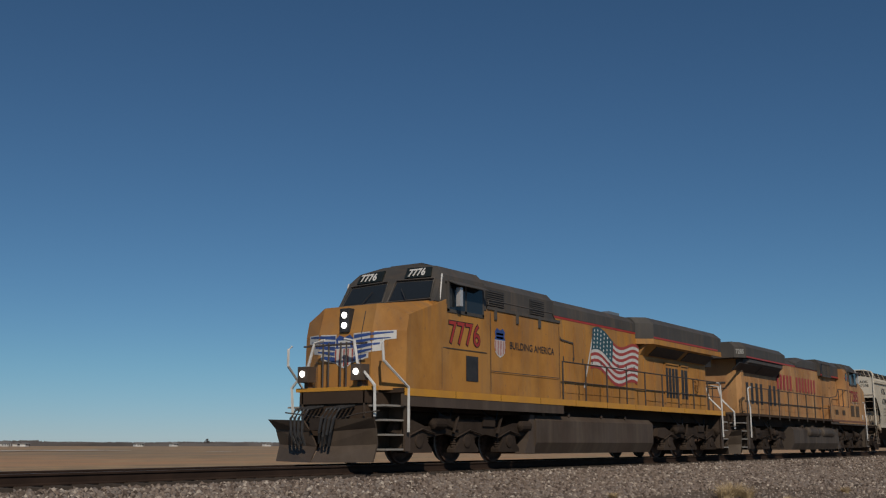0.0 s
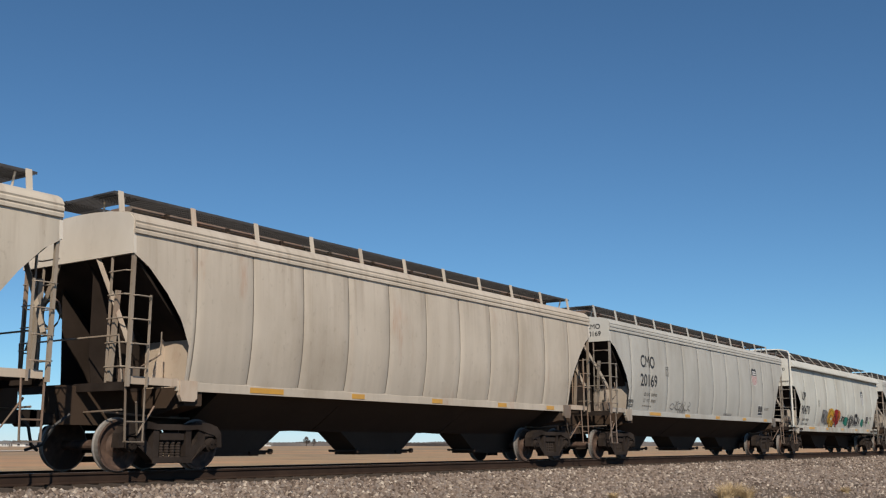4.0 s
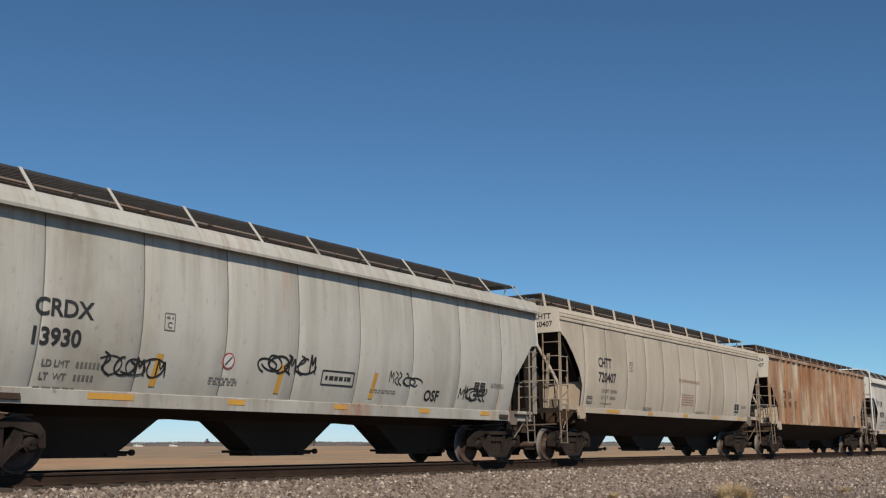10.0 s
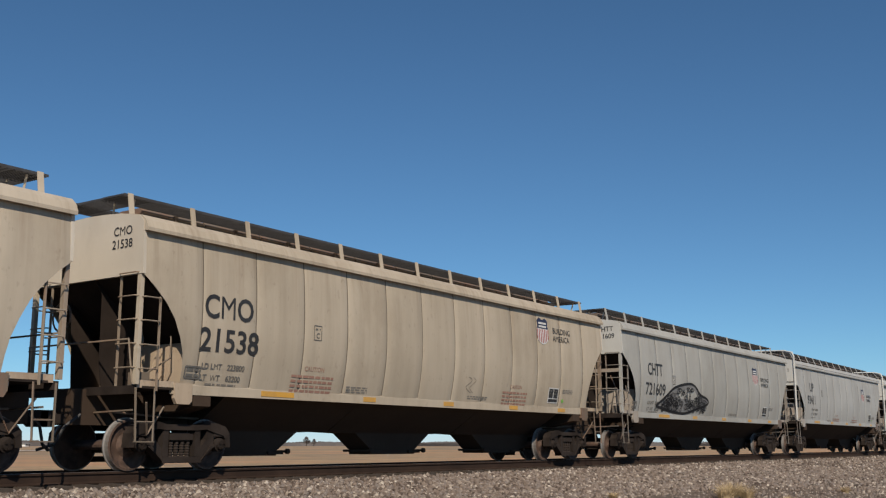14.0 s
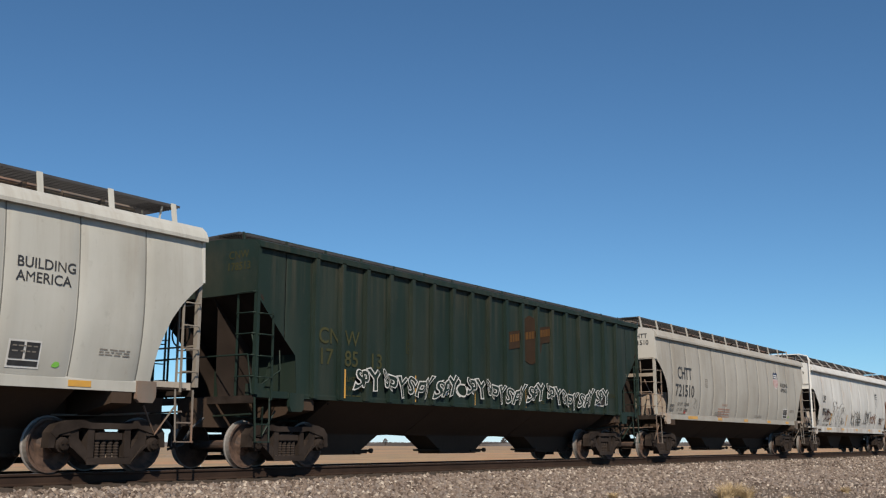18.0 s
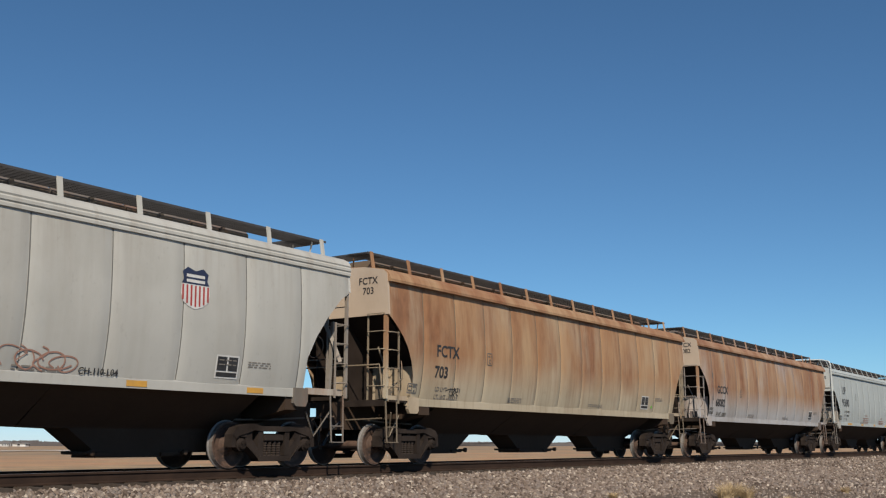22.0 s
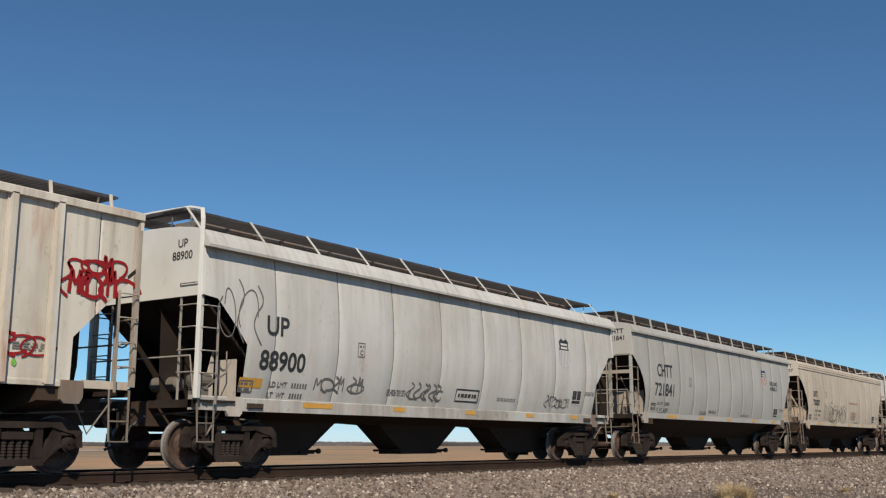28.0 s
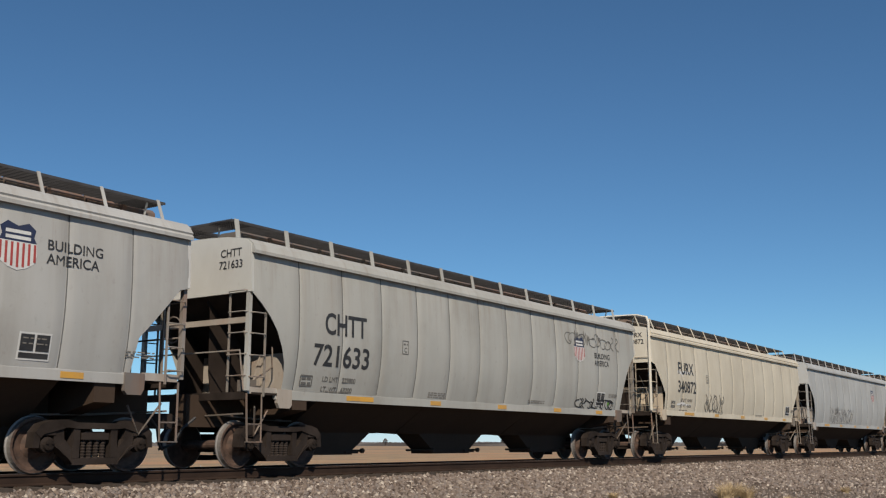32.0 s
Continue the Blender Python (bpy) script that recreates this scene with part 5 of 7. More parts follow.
        put("date_panel", poly([(0, 0), (0.56, 0), (0.56, 0.42), (0, 0.42)]), dx, dz, WHITE)
        for q in (0.03, 0.30):
            put("date_panel", poly([(q, 0.14), (q + 0.23, 0.14), (q + 0.23, 0.39), (q, 0.39)]), dx, dz, BLACK, 0.012)
        put("date_panel", poly([(0.03, 0.03), (0.53, 0.03), (0.53, 0.11), (0.03, 0.11)]), dx, dz, BLACK, 0.012)
        put("stencil", bars_shape(0.42, 2, 0.02, k + 9, 4.0), dx + 0.07, dz + 0.32, SOFT_STENCIL, 0.016)
        if k in (24, 33):
            put("lettering", text_shape("CH-110-L04" if k == 24 else "CH-110-L10", 0.15, 0.003), 11.35 if k == 24 else 6.5, 1.37 if k == 24 else 1.60, BLACK, 0.022)
        if k % 2:
            put("inspection_mark", blob(0, 0, 0.06, 0.05, k, 12, 0.3), dx + 0.85, dz + 0.08, GREEN_TAG)
    for e in EXTRAS.get(k, []):
        w = e[0]
        if w == "shield":
            red_style = e[3] == "red"
            sw, sh = (0.64, 0.76) if red_style else (0.58, 0.84)
            mats = (NAVY, WHITE, RED, WHITE) if red_style else (BLACK, WHITE, STRIPE_GREY, WHITE)
            if k in (4, 6):
                mats = (BLACK, WHITE, RED, WHITE)
            for i, (s, m) in enumerate(zip(shield(sw, sh), mats)):
                if m is not None:
                    put("shield_emblem", s, e[1], e[2], m, 0.008 + 0.004 * (i // 2))
        elif w == "ba":
            put("slogan", text_shape("BUILDING", 0.23, 0.003), e[1], e[2] - 0.20, BLACK)
            put("slogan", text_shape("AMERICA", 0.23, 0.003), e[1], e[2] - 0.42, BLACK)
        elif w == "text":
            put("tag", text_shape(e[4], e[3], 0.01), e[1], e[2], e[5])
        elif w == "words":
            put("slogan", text_shape(e[4], e[3], 0.012, 0, 0.98), e[1], e[2], BLACK)
        elif w == "scrib":
            put("tag", scribble(e[3], e[4], e[5], e[7]), e[1], e[2], e[6], 0.010)
        elif w == "piece":
            put("graffiti_outline", wild(text_shape(e[4], e[3] * 1.25, 0.085, 0.1, 0.88), k), e[1], e[2], e[6], 0.010)
            put("graffiti_fill", wild(text_shape(e[4], e[3] * 1.25, 0.048, 0.1, 0.88), k), e[1], e[2], e[5], 0.015)
            put("graffiti_line", scribble(len(e[4]) * e[3] * 0.7, e[3] * 0.9, k + len(e[4]), 0.035, 0.5), e[1], e[2], SPRAY_BLACK if e[5] is not SPRAY_BLACK else SPRAY_GREY, 0.019)
        elif w == "outline":
            mt = e[5] if len(e) > 5 else FADED_BLACK
            put("graffiti_outline", wild(text_shape(e[4], e[3] * 1.2, 0.05, 0.08, 1.0), k), e[1], e[2], mt, 0.010)
            put("graffiti_fill", wild(text_shape(e[4], e[3] * 1.2, 0.026, 0.08, 1.0), k), e[1], e[2], paint, 0.014)
            put("graffiti_line", scribble(len(e[4]) * e[3] * 0.7, e[3] * 0.8, k + 5, 0.025, 0.5), e[1], e[2], mt, 0.018)
        elif w == "blob":
            put("sprayed_cloud", blob(0, 0, e[3], e[4], k), e[1], e[2], e[5], 0.009)
        elif w == "blobs":
            for i in range(int(e[3] / 0.7)):
                put("sprayed_cloud", blob(0, 0, 0.42, 0.30 + 0.1 * (i % 3), k + i), e[1] + i * 0.72, e[2] + 0.08 * (i % 2), e[4], 0.009 + 0.002 * (i % 3))
        elif w == "patch":
            put("painted_patch", poly([(0, 0), (e[2] - e[1], 0), (e[2] - e[1], e[4] - e[3]), (0, e[4] - e[3])]), e[1], e[3], e[5], 0.006)
        elif w == "cream":
            n = 8
            for q in (0, 1):
                cp = Shape()
                for i in range(n):
                    z0, z1 = e[4] * i / n, e[4] * (i + 1) / n
                    xa, xb = q * e[3] / 2 + 0.02, (q + 1) * e[3] / 2 - 0.02
                    r = poly([(xa, z0), (xb, z0), (xb, z1), (xa, z1)])
                    cp.add(r.v, r.f)
                put("cream_panel", cp, e[1], e[2], SPRAY_CREAM, 0.008)
            fr = Shape()
            for q in ([(0, 0), (e[3], 0)], [(e[3], 0), (e[3], e[4])], [(e[3], e[4]), (0, e[4])], [(0, e[4]), (0, 0)]):
                r = ribbon([(q[0][0] + (q[1][0] - q[0][0]) * i / n, q[0][1] + (q[1][1] - q[0][1]) * i / n) for i in range(n + 1)], 0.03)
                fr.add(r.v, r.f)
            put("panel_border", fr, e[1], e[2], SPRAY_DARKRED, 0.013)
        elif w == "run":
            rng = random.Random(k)
            runs = Shape()
            for i in range(16):
                xx = rng.gauss(0, 0.5) * e[3]
                top = e[4] * rng.uniform(0.75, 1.0)
                low = e[4] * rng.uniform(0.0, 0.6) if abs(xx) < e[3] * 0.3 else e[4] * rng.uniform(0.45, 0.8)
                r = poly([(xx, low), (xx + 0.02, low), (xx + 0.045, top), (xx - 0.03, top)])
                runs.add([(x, y + 0.0006 * i, z) for x, y, z in r.v], r.f)
            put("rust_run", runs, e[1], e[2], RUSTY, 0.010)
        elif w == "orange":
            put("reflector", poly([(0, 0), (0.13, 0), (0.20, 0.55), (0.07, 0.55)]), e[1], 1.42, REFLECT, 0.012)
        elif w == "ring":
            put("round_sticker", blob(0, 0, e[3], e[3], 1, 20, 0.0), e[1], e[2], e[4], 0.010)
            put("round_sticker", blob(0, 0, e[3] * 0.82, e[3] * 0.82, 1, 20, 0.0), e[1], e[2], WHITE, 0.013)
            put("round_sticker", ribbon([(-e[3] * 0.5, -e[3] * 0.5), (e[3] * 0.5, e[3] * 0.5)], 0.03), e[1], e[2], BLACK, 0.016)
        elif w == "frame":
            fr = Shape()
            for q in ([(0, 0), (e[3], 0)], [(e[3], 0), (e[3], e[4])], [(e[3], e[4]), (0, e[4])], [(0, e[4]), (0, 0)]):
                r = ribbon(q, 0.035)
                fr.add(r.v, r.f)
            t = bars_shape(e[3] * 0.8, 1, e[4] * 0.3)
            fr.add([(x + e[3] * 0.1, y, z + e[4] * 0.35) for x, y, z in t.v], t.f)
            put("stencil_box", fr, e[1], e[2], BLACK)
        elif w == "warn":
            put("warning", text_shape("DO NOT HAMMER ON CAR", 0.155, 0.002), e[1], e[2], FADED_RED)
            put("warning", bars_shape(1.1, 5, 0.045, k), e[1] + 0.3, e[2] - 0.45, FADED_RED)
        elif w == "redtext":
            put("warning", text_shape("CAUTION", 0.13), e[1] + 0.35, e[2] + 0.14, FADED_RED)
            put("warning", bars_shape(1.25, 4, 0.05, k), e[1], e[2], FADED_RED)
        elif w == "diamond":
            X0, Z0, W, H = e[1:]
            ctrl = [(W * u, H * v) for u, v in ((0, 0.20), (0.18, 0.55), (0.33, 0.83), (0.60, 1.0), (0.73, 0.92), (0.83, 0.68), (0.98, 0.55), (1.0, 0.38), (0.79, 0.20), (0.54, 0.02), (0.25, 0.08))]
            put("sprayed_diamond", poly(ctrl), X0, Z0, SPRAY_GREY, 0.009)
            r = ribbon(curve_pts(ctrl + ctrl[:1], 3), 0.09)
            put("sprayed_diamond", r, X0, Z0, SPRAY_BLACK, 0.013)
            rng = random.Random(16)
            rings = Shape()
            for i in range(120):
                u = rng.uniform(0.10, 0.95)
                top = min(1.0, 0.22 + 1.9 * u) if u < 0.6 else 1.0 - 1.15 * (u - 0.6)
                v = rng.uniform(0.12, max(0.16, top - 0.12))
                rx, rz = rng.uniform(0.05, 0.15), rng.uniform(0.05, 0.12)
                r = ribbon([(W * u + rx * math.cos(q * math.tau / 10), H * v + rz * math.sin(q * math.tau / 10)) for q in range(11)], rng.uniform(0.02, 0.035))
                rings.add([(x, 0.00012 * i, z) for x, _, z in r.v], r.f)
            put("sprayed_rings", rings, X0, Z0, SPRAY_BLACK, 0.016)
        elif w == "spy":
            for i in range(12):
                put("tag", wild(text_shape("SPY", 0.56, 0.030, 0.15), i), 2.75 + i * 1.0 + (0.25 if i > 3 else 0), 1.56 + 0.02 * (i % 3), SPRAY_WHITE, 0.094)
                put("tag", wild(text_shape("SPY", 0.56, 0.006, 0.15), i), 2.75 + i * 1.0 + (0.25 if i > 3 else 0), 1.56 + 0.02 * (i % 3), paint, 0.098)
            put("tag", scribble(0.8, 0.5, 7, 0.05), 6.2, 1.58, SPRAY_WHITE, 0.012)
            put("date_panel", poly([(0, 0), (0.45, 0), (0.45, 0.40), (0, 0.40)]), 14.6, 1.62, BLACK, 0.010)
        elif w == "cnw":
            brown = plain("old_emblem_brown", (0.045, 0.028, 0.018), 0.8)
            gold = plain("old_emblem_gold", (0.11, 0.055, 0.02), 0.8)
            put("emblem", blob(0, 0, 0.62, 0.66, 3, 26, 0.02), e[1] + 1.2, e[2] + 0.1, brown, 0.008)
            put("emblem", poly([(0, -0.25), (2.4, 0.15), (2.4, 0.60), (0, 0.22)]), e[1], e[2], brown, 0.012)
            s = bars_shape(2.2, 1, 0.2, 3)
            s.v = [(x, y, z + x * 0.165) for x, y, z in s.v]
            put("emblem", s, e[1] + 0.1, e[2] - 0.05, gold, 0.016)
    MOVING.append((car, front - END))
    return car


for k in range(1, len(CARS) + 1):
    build_car(k)


# ---- locomotives ----
LOCO_L = 22.9
YELLOW = car_paint("loco_yellow", (0.44, 0.200, 0.044), 0.14, 0.75, 2.0, (0.50, 0.25, 0.06))
YELLOW_B = car_paint("loco_yellow_faded", (0.45, 0.225, 0.080), 0.30, 0.95, 5.0, (0.56, 0.33, 0.15))
DARK = car_paint("loco_grey", (0.058, 0.055, 0.052), 0.0, 0.3, 3.0)
UNDER = car_paint("loco_underframe", (0.070, 0.051, 0.039), 0.3, 0.6, 4.0, None, (0.06, 0.04, 0.03))
UNDER_B = car_paint("loco_underframe_sooty", (0.060, 0.046, 0.036), 0.3, 0.6, 4.5, None, (0.03, 0.02, 0.016))
TRUCK_BROWN = plain("greasy_brown_truck", (0.062, 0.046, 0.036), 0.75, 0.0, (0.026, 0.019, 0.015), 0.95, 1.2)
STRIPE = plain("loco_sill_yellow", (0.62, 0.30, 0.03), 0.5, 0.0, (0.45, 0.22, 0.05), 0.6, 2)
RAILPAINT = plain("white_handrail", (0.70, 0.70, 0.68), 0.5)
DARKRAIL = plain("dark_handrail", (0.07, 0.055, 0.045), 0.6)
LAMP_DIM = glow("dim_headlight_lens", (0.8, 0.75, 0.68), 0.5)
LAMP = glow("headlight_lens", (1.0, 0.97, 0.9), 5.0)


def loco_truck(loco, x, mat):
    tr_m = Shape()
    tr_m.box(-2.9, 2.9, -0.25, 0.25, 0.55, 0.95).box(-0.4, 0.4, -1.1, 1.1, 0.7, 1.0)
    tr = part("truck", tr_m, mat, loco, "three-axle locomotive truck")
    tr.matrix_basis = pose(x, 0, 0)
    for d in (-1, 1):
        f = Shape()
        f.prism([(-3.0, 0.72), (-2.85, 0.98), (-2.3, 1.02), (-1.7, 0.86), (-1.1, 0.90), (-0.55, 1.05), (0.55, 1.05), (1.1, 0.90), (1.7, 0.86), (2.3, 1.02), (2.85, 0.98), (3.0, 0.72),
                 (2.6, 0.66), (1.5, 0.62), (0.9, 0.70), (0.4, 0.62), (-0.4, 0.62), (-0.9, 0.70), (-1.5, 0.62), (-2.6, 0.66)], d * 1.20 - 0.09, d * 1.20 + 0.09)
        part("side_frame", f, mat, tr)
        for a in (-2.0, 0.0, 2.0):
            j = Shape().prism([(a - 0.30, 0.78), (a + 0.30, 0.78), (a + 0.34, 0.50), (a + 0.52, 0.34), (a + 0.52, 0.26), (a - 0.52, 0.26), (a - 0.52, 0.34), (a - 0.34, 0.50)], d * 1.19 - 0.12, d * 1.19 + 0.12)
            jb = part("journal_box", j, mat, tr)
            part("bearing_cap", Shape().lathe_y(a, 0.53, [(d * 1.30, 0.17), (d * 1.335, 0.16), (d * 1.345, 0.11), (d * 1.34, 0.02)], 16), mat, tr)
            for e in (-0.42, 0.42):
                n = 8
                prof = [(0.34 + k * 0.03, 0.085 if k % 2 == 0 else 0.06) for k in range(10)]
                part("coil_spring", Shape().loft([[(a + e + q * math.cos(b * math.tau / n), d * 1.19 + q * math.sin(b * math.tau / n), z) for b in range(n)] for z, q in prof]), mat, tr)
        cyl = Shape()
        cyl.lathe_x(d * 1.33, 0.93, [(-1.55, 0.03), (-1.50, 0.13), (-1.05, 0.13), (-1.0, 0.05)], 12)
        cyl.tube([(-1.0, d * 1.33, 0.93), (-0.4, d * 1.32, 0.80)], 0.03)
        part("brake_cylinder", cyl, mat, tr)
        cyl = Shape()
        cyl.lathe_x(d * 1.33, 0.93, [(2.45, 0.03), (2.50, 0.14), (2.95, 0.14), (3.0, 0.05)], 12)
        part("brake_cylinder", cyl, mat, tr)
    for d in (-1, 1):
        for a, b in ((-2.5, -1.4), (-0.5, 0.6), (1.4, 2.5)):
            part("brake_rod", Shape().tube([(a, d * 1.34, 0.62), ((a + b) / 2, d * 1.36, 0.80), (b, d * 1.34, 0.70)], 0.025, 5), mat, tr)
        for a in (-1.2, 0.9):
            part("traction_cable", Shape().tube([(a, d * 1.05, 1.45), (a + 0.15, d * 1.25, 1.15), (a + 0.5, d * 1.28, 1.08), (a + 0.85, d * 1.15, 1.40)], 0.022, 5), BLACK, tr)
        for a in (-1.0, 1.0):
            part("bolster_pad", Shape().box(a - 0.28, a + 0.28, d * 1.20 - 0.14, d * 1.20 + 0.14, 0.90, 1.12), mat, tr)
            part("damper", Shape().tube([(a + 0.34, d * 1.36, 0.72), (a + 0.55, d * 1.36, 1.14)], 0.04, 6), mat, tr)
    for a in (-2.0, 0.0, 2.0):
        w = place("wheelset", WS_LOCO, WHEEL_LOCO, tr, pose(a, 0, R_LOCO))
        ROLLING[R_LOCO].append(w)


def build_loco(lead):
    """A six-axle road locomotive, cab end at x = 0. lead: the first one, cab forward; else it runs cab to the rear."""
    yel = YELLOW if lead else YELLOW_B
    near = -1 if lead else 1
    number = "7776" if lead else "7285"
    loco = root("locomotive", "yellow and grey diesel locomotive with a flag mural, headlights lit" if lead else "sooty faded yellow diesel locomotive running cab to the rear", "locomotive", "diesel locomotives of the train")
    L = LOCO_L
    under = UNDER if lead else UNDER_B

    def P(name, s, mat, label="", parent=None):
        return part(name, s, mat, parent or loco, label)

    # frame and walkway
    P("underframe", Shape().box(0.9, L - 0.9, -1.0, 1.0, 1.22, 1.60), STEEL)
    P("centre_sill", Shape().box(0.9, L - 0.9, -0.5, 0.5, 0.95, 1.216), STEEL)
    for d in (-1, 1):
        P("side_sill", Shape().box(1.15, 8.7, d * 1.53 - 0.03, d * 1.53 + 0.03, 1.30 if lead else 1.46, 1.57), under)
        y = d * 1.568
        for k in range(10):
            x0 = 1.2 + k * 2.06
            if k < 3 or lead:
                P("sill_stripe", Shape().box(x0, x0 + 2.03, y - 0.004, y + 0.004, 1.535, 1.70), STRIPE if lead else yel)
    P("walkway", Shape().box(1.15, L - 1.0, -1.53, 1.53, 1.60, 1.70), STEEL)
    # nose: slanting front with an angled face
    nz = Shape()
    plan = lambda z, f: [(f + 0.36, -1.53, z), (f, -0.80, z), (f, 0.80, z), (f + 0.36, 1.53, z), (2.9, 1.53, z), (2.9, -1.53, z)]
    top = [(1.40, -1.53, 3.38), (1.14, -0.80, 3.66), (1.14, 0.80, 3.66), (1.40, 1.53, 3.38), (2.9, 1.53, 3.90), (2.9, -1.53, 3.90)]
    nz.loft([plan(1.66, 0.92), plan(3.0, 0.96), top])
    P("nose", nz, yel)
    # cab
    cab = Shape()
    prof = [(-1.52, 1.66), (-1.52, 3.82), (-1.45, 4.52), (-1.22, 4.76), (-0.5, 4.88), (0.5, 4.88), (1.22, 4.76), (1.45, 4.52), (1.52, 3.82), (1.52, 1.66)]
    lower = [(-1.52, 1.66), (-1.52, 3.80), (1.52, 3.80), (1.52, 1.66)]
    cab.extrude_x(lower, 2.35, 4.75)
    P("cab_body", cab, yel)
    up = Shape()
    up.loft([[(x0 + (z - 3.8) * 0.55 * s, y, z) for y, z in prof[1:-1]] for x0, s in ((2.42, 1), (4.72, 0))])
    P("cab_top", up, DARK)
    for d in (-1, 1):
        P("windshield", Shape().loft([[(2.41 + (z - 3.8) * 0.55 - q, y, z) for y, z in ((d * 0.12, 3.92), (d * 1.34, 3.92), (d * 1.26, 4.36), (d * 0.16, 4.40))] for q in (0.0, 0.02)]), glass())
        wf = Shape()
        q = [(d * 0.08, 3.88), (d * 1.40, 3.88), (d * 1.31, 4.42), (d * 0.12, 4.46)]
        wf.tube([(2.40 + (z - 3.8) * 0.55 - 0.02, y, z) for y, z in q + q[:1]], 0.025, 4)
        P("windshield_frame", wf, DARK)
        wip = Shape().tube([(2.37, d * 0.7, 3.86), (2.52, d * 0.45, 4.2)], 0.012, 4)
        P("wiper", wip, BLACK)
        # side windows
        y = d * 1.485
        for x0, x1, z0, z1 in ((3.02, 3.70, 3.68, 4.30), (3.78, 4.50, 3.68, 4.30)):
            P("side_window", Shape().box(x0, x1, min(y, y + d * 0.055), max(y, y + d * 0.055), z0, z1), glass())
        fr = Shape()
        for x in (2.98, 3.74, 4.54):
            fr.box(x - 0.04, x + 0.04, d * 1.51 - 0.03, d * 1.51 + 0.045, 3.62, 4.34)
        fr.box(2.94, 4.58, d * 1.51 - 0.03, d * 1.51 + 0.045, 3.60, 3.68).box(2.94, 4.58, d * 1.49 - 0.03, d * 1.49 + 0.065, 4.30, 4.37)
        P("window_frame", fr, DARK)
        P("sun_visor", Shape().loft([[(x, d * 1.50, 4.37), (x, d * 1.50, 4.40), (x, d * 1.80, 4.27), (x, d * 1.80, 4.25)] for x in (3.0, 4.5)]), DARK)
        mir = Shape().box(3.22, 3.34, d * 1.66 - 0.06, d * 1.66 + 0.06, 3.76, 4.22)
        P("mirror", mir, plain("mirror_back", (0.6, 0.6, 0.6), 0.3, 0.3))
        P("grab_rail", Shape().tube([(2.66, d * 1.50, 3.86), (2.80, d * 1.47, 4.52)], 0.022, 5), RAILPAINT)
    # number boards
    for d in (-1, 1):
        bx = 2.80
        b = Shape().loft([[(bx - q + (z - 4.5) * 0.5, y, z) for y, z in ((d * 0.36, 4.50), (d * 1.16, 4.48), (d * 1.10, 4.74), (d * 0.36, 4.78))] for q in (0.0, 0.05)])
        nb = P("number_board", b, plain("number_board_black", (0.015, 0.02, 0.018), 0.4))
        t = text_shape(number, 0.26, 0.009)
        yo = d * 0.76 + 0.30
        t.v = [(bx - 0.060 + (0.04 + z) * 0.5 - 0.005, yo - x, 4.54 + z) for x, _, z in t.v]
        P("number", t, WHITE, "", nb)
    # headlights and ditch lights
    P("headlight_box", Shape().box(0.92, 1.25, -0.14, 0.14, 3.02, 3.58), BLACK)
    for z in (3.18, 3.42):
        P("headlight", Shape().lathe_x(0, z, [(0.92, 0.075), (0.895, 0.07), (0.885, 0.03)], 16), LAMP if lead else glass())
    for d in (-1, 1):
        P("ditch_light_box", Shape().box(0.40, 0.70, d * 0.80 - 0.15, d * 0.80 + 0.15, 1.86, 2.22).box(0.54, 0.70, d * 0.80 - 0.06, d * 0.80 + 0.06, 1.735, 1.87), under)
        P("ditch_light", Shape().lathe_x(d * 0.80, 2.05, [(0.40, 0.075), (0.38, 0.07), (0.37, 0.03)], 14), LAMP if lead else glass())
    # cab rear: full-width equipment box and roof air intakes
    P("equipment_box", Shape().box(4.76, 8.65, -1.50, 1.50, 1.70, 3.92 if lead else 2.40), yel)
    if not lead:
        P("cab_rear", Shape().extrude_x([(-1.50, 2.41), (-1.50, 4.16), (-1.40, 4.46), (1.40, 4.46), (1.50, 4.16), (1.50, 2.41)], 4.755, 5.42), yel)
        P("cab_rear_roof", Shape().extrude_x([(-1.42, 4.465), (-1.1, 4.72), (1.1, 4.72), (1.42, 4.465)], 4.755, 5.38), DARK)
        for d in (-1, 1):
            P("oval_window", Shape().prism([(5.09 + 0.13 * math.copysign(abs(math.cos(q * math.tau / 16)) ** 0.6, math.cos(q * math.tau / 16)), 4.02 + 0.21 * math.copysign(abs(math.sin(q * math.tau / 16)) ** 0.6, math.sin(q * math.tau / 16))) for q in range(16)], d * 1.505 - 0.012, d * 1.505 + 0.012), glass())
        P("hood_section", Shape().extrude_x([(-1.05, 1.7), (-1.05, 4.2), (-0.75, 4.42), (0.75, 4.42), (1.05, 4.2), (1.05, 1.7)], 4.76, 8.7), yel)
    if not lead:
        P("hood_top_box", Shape().loft([[(x, y, z) for y, z in ((-1.06, 4.16), (-1.06, zz - 0.14), (-0.8, zz), (0.8, zz), (1.06, zz - 0.14), (1.06, 4.16))] for x, zz in ((8.9, 4.66), (11.8, 4.66), (12.8, 4.42))]), DARK)
    bl = Shape().extrude_x([(-1.18, 3.92), (-1.18, 4.54), (-0.95, 4.76), (0.95, 4.76), (1.18, 4.54), (1.18, 3.92)], 4.76, 8.9)
    P("blower_housing", bl, DARK)
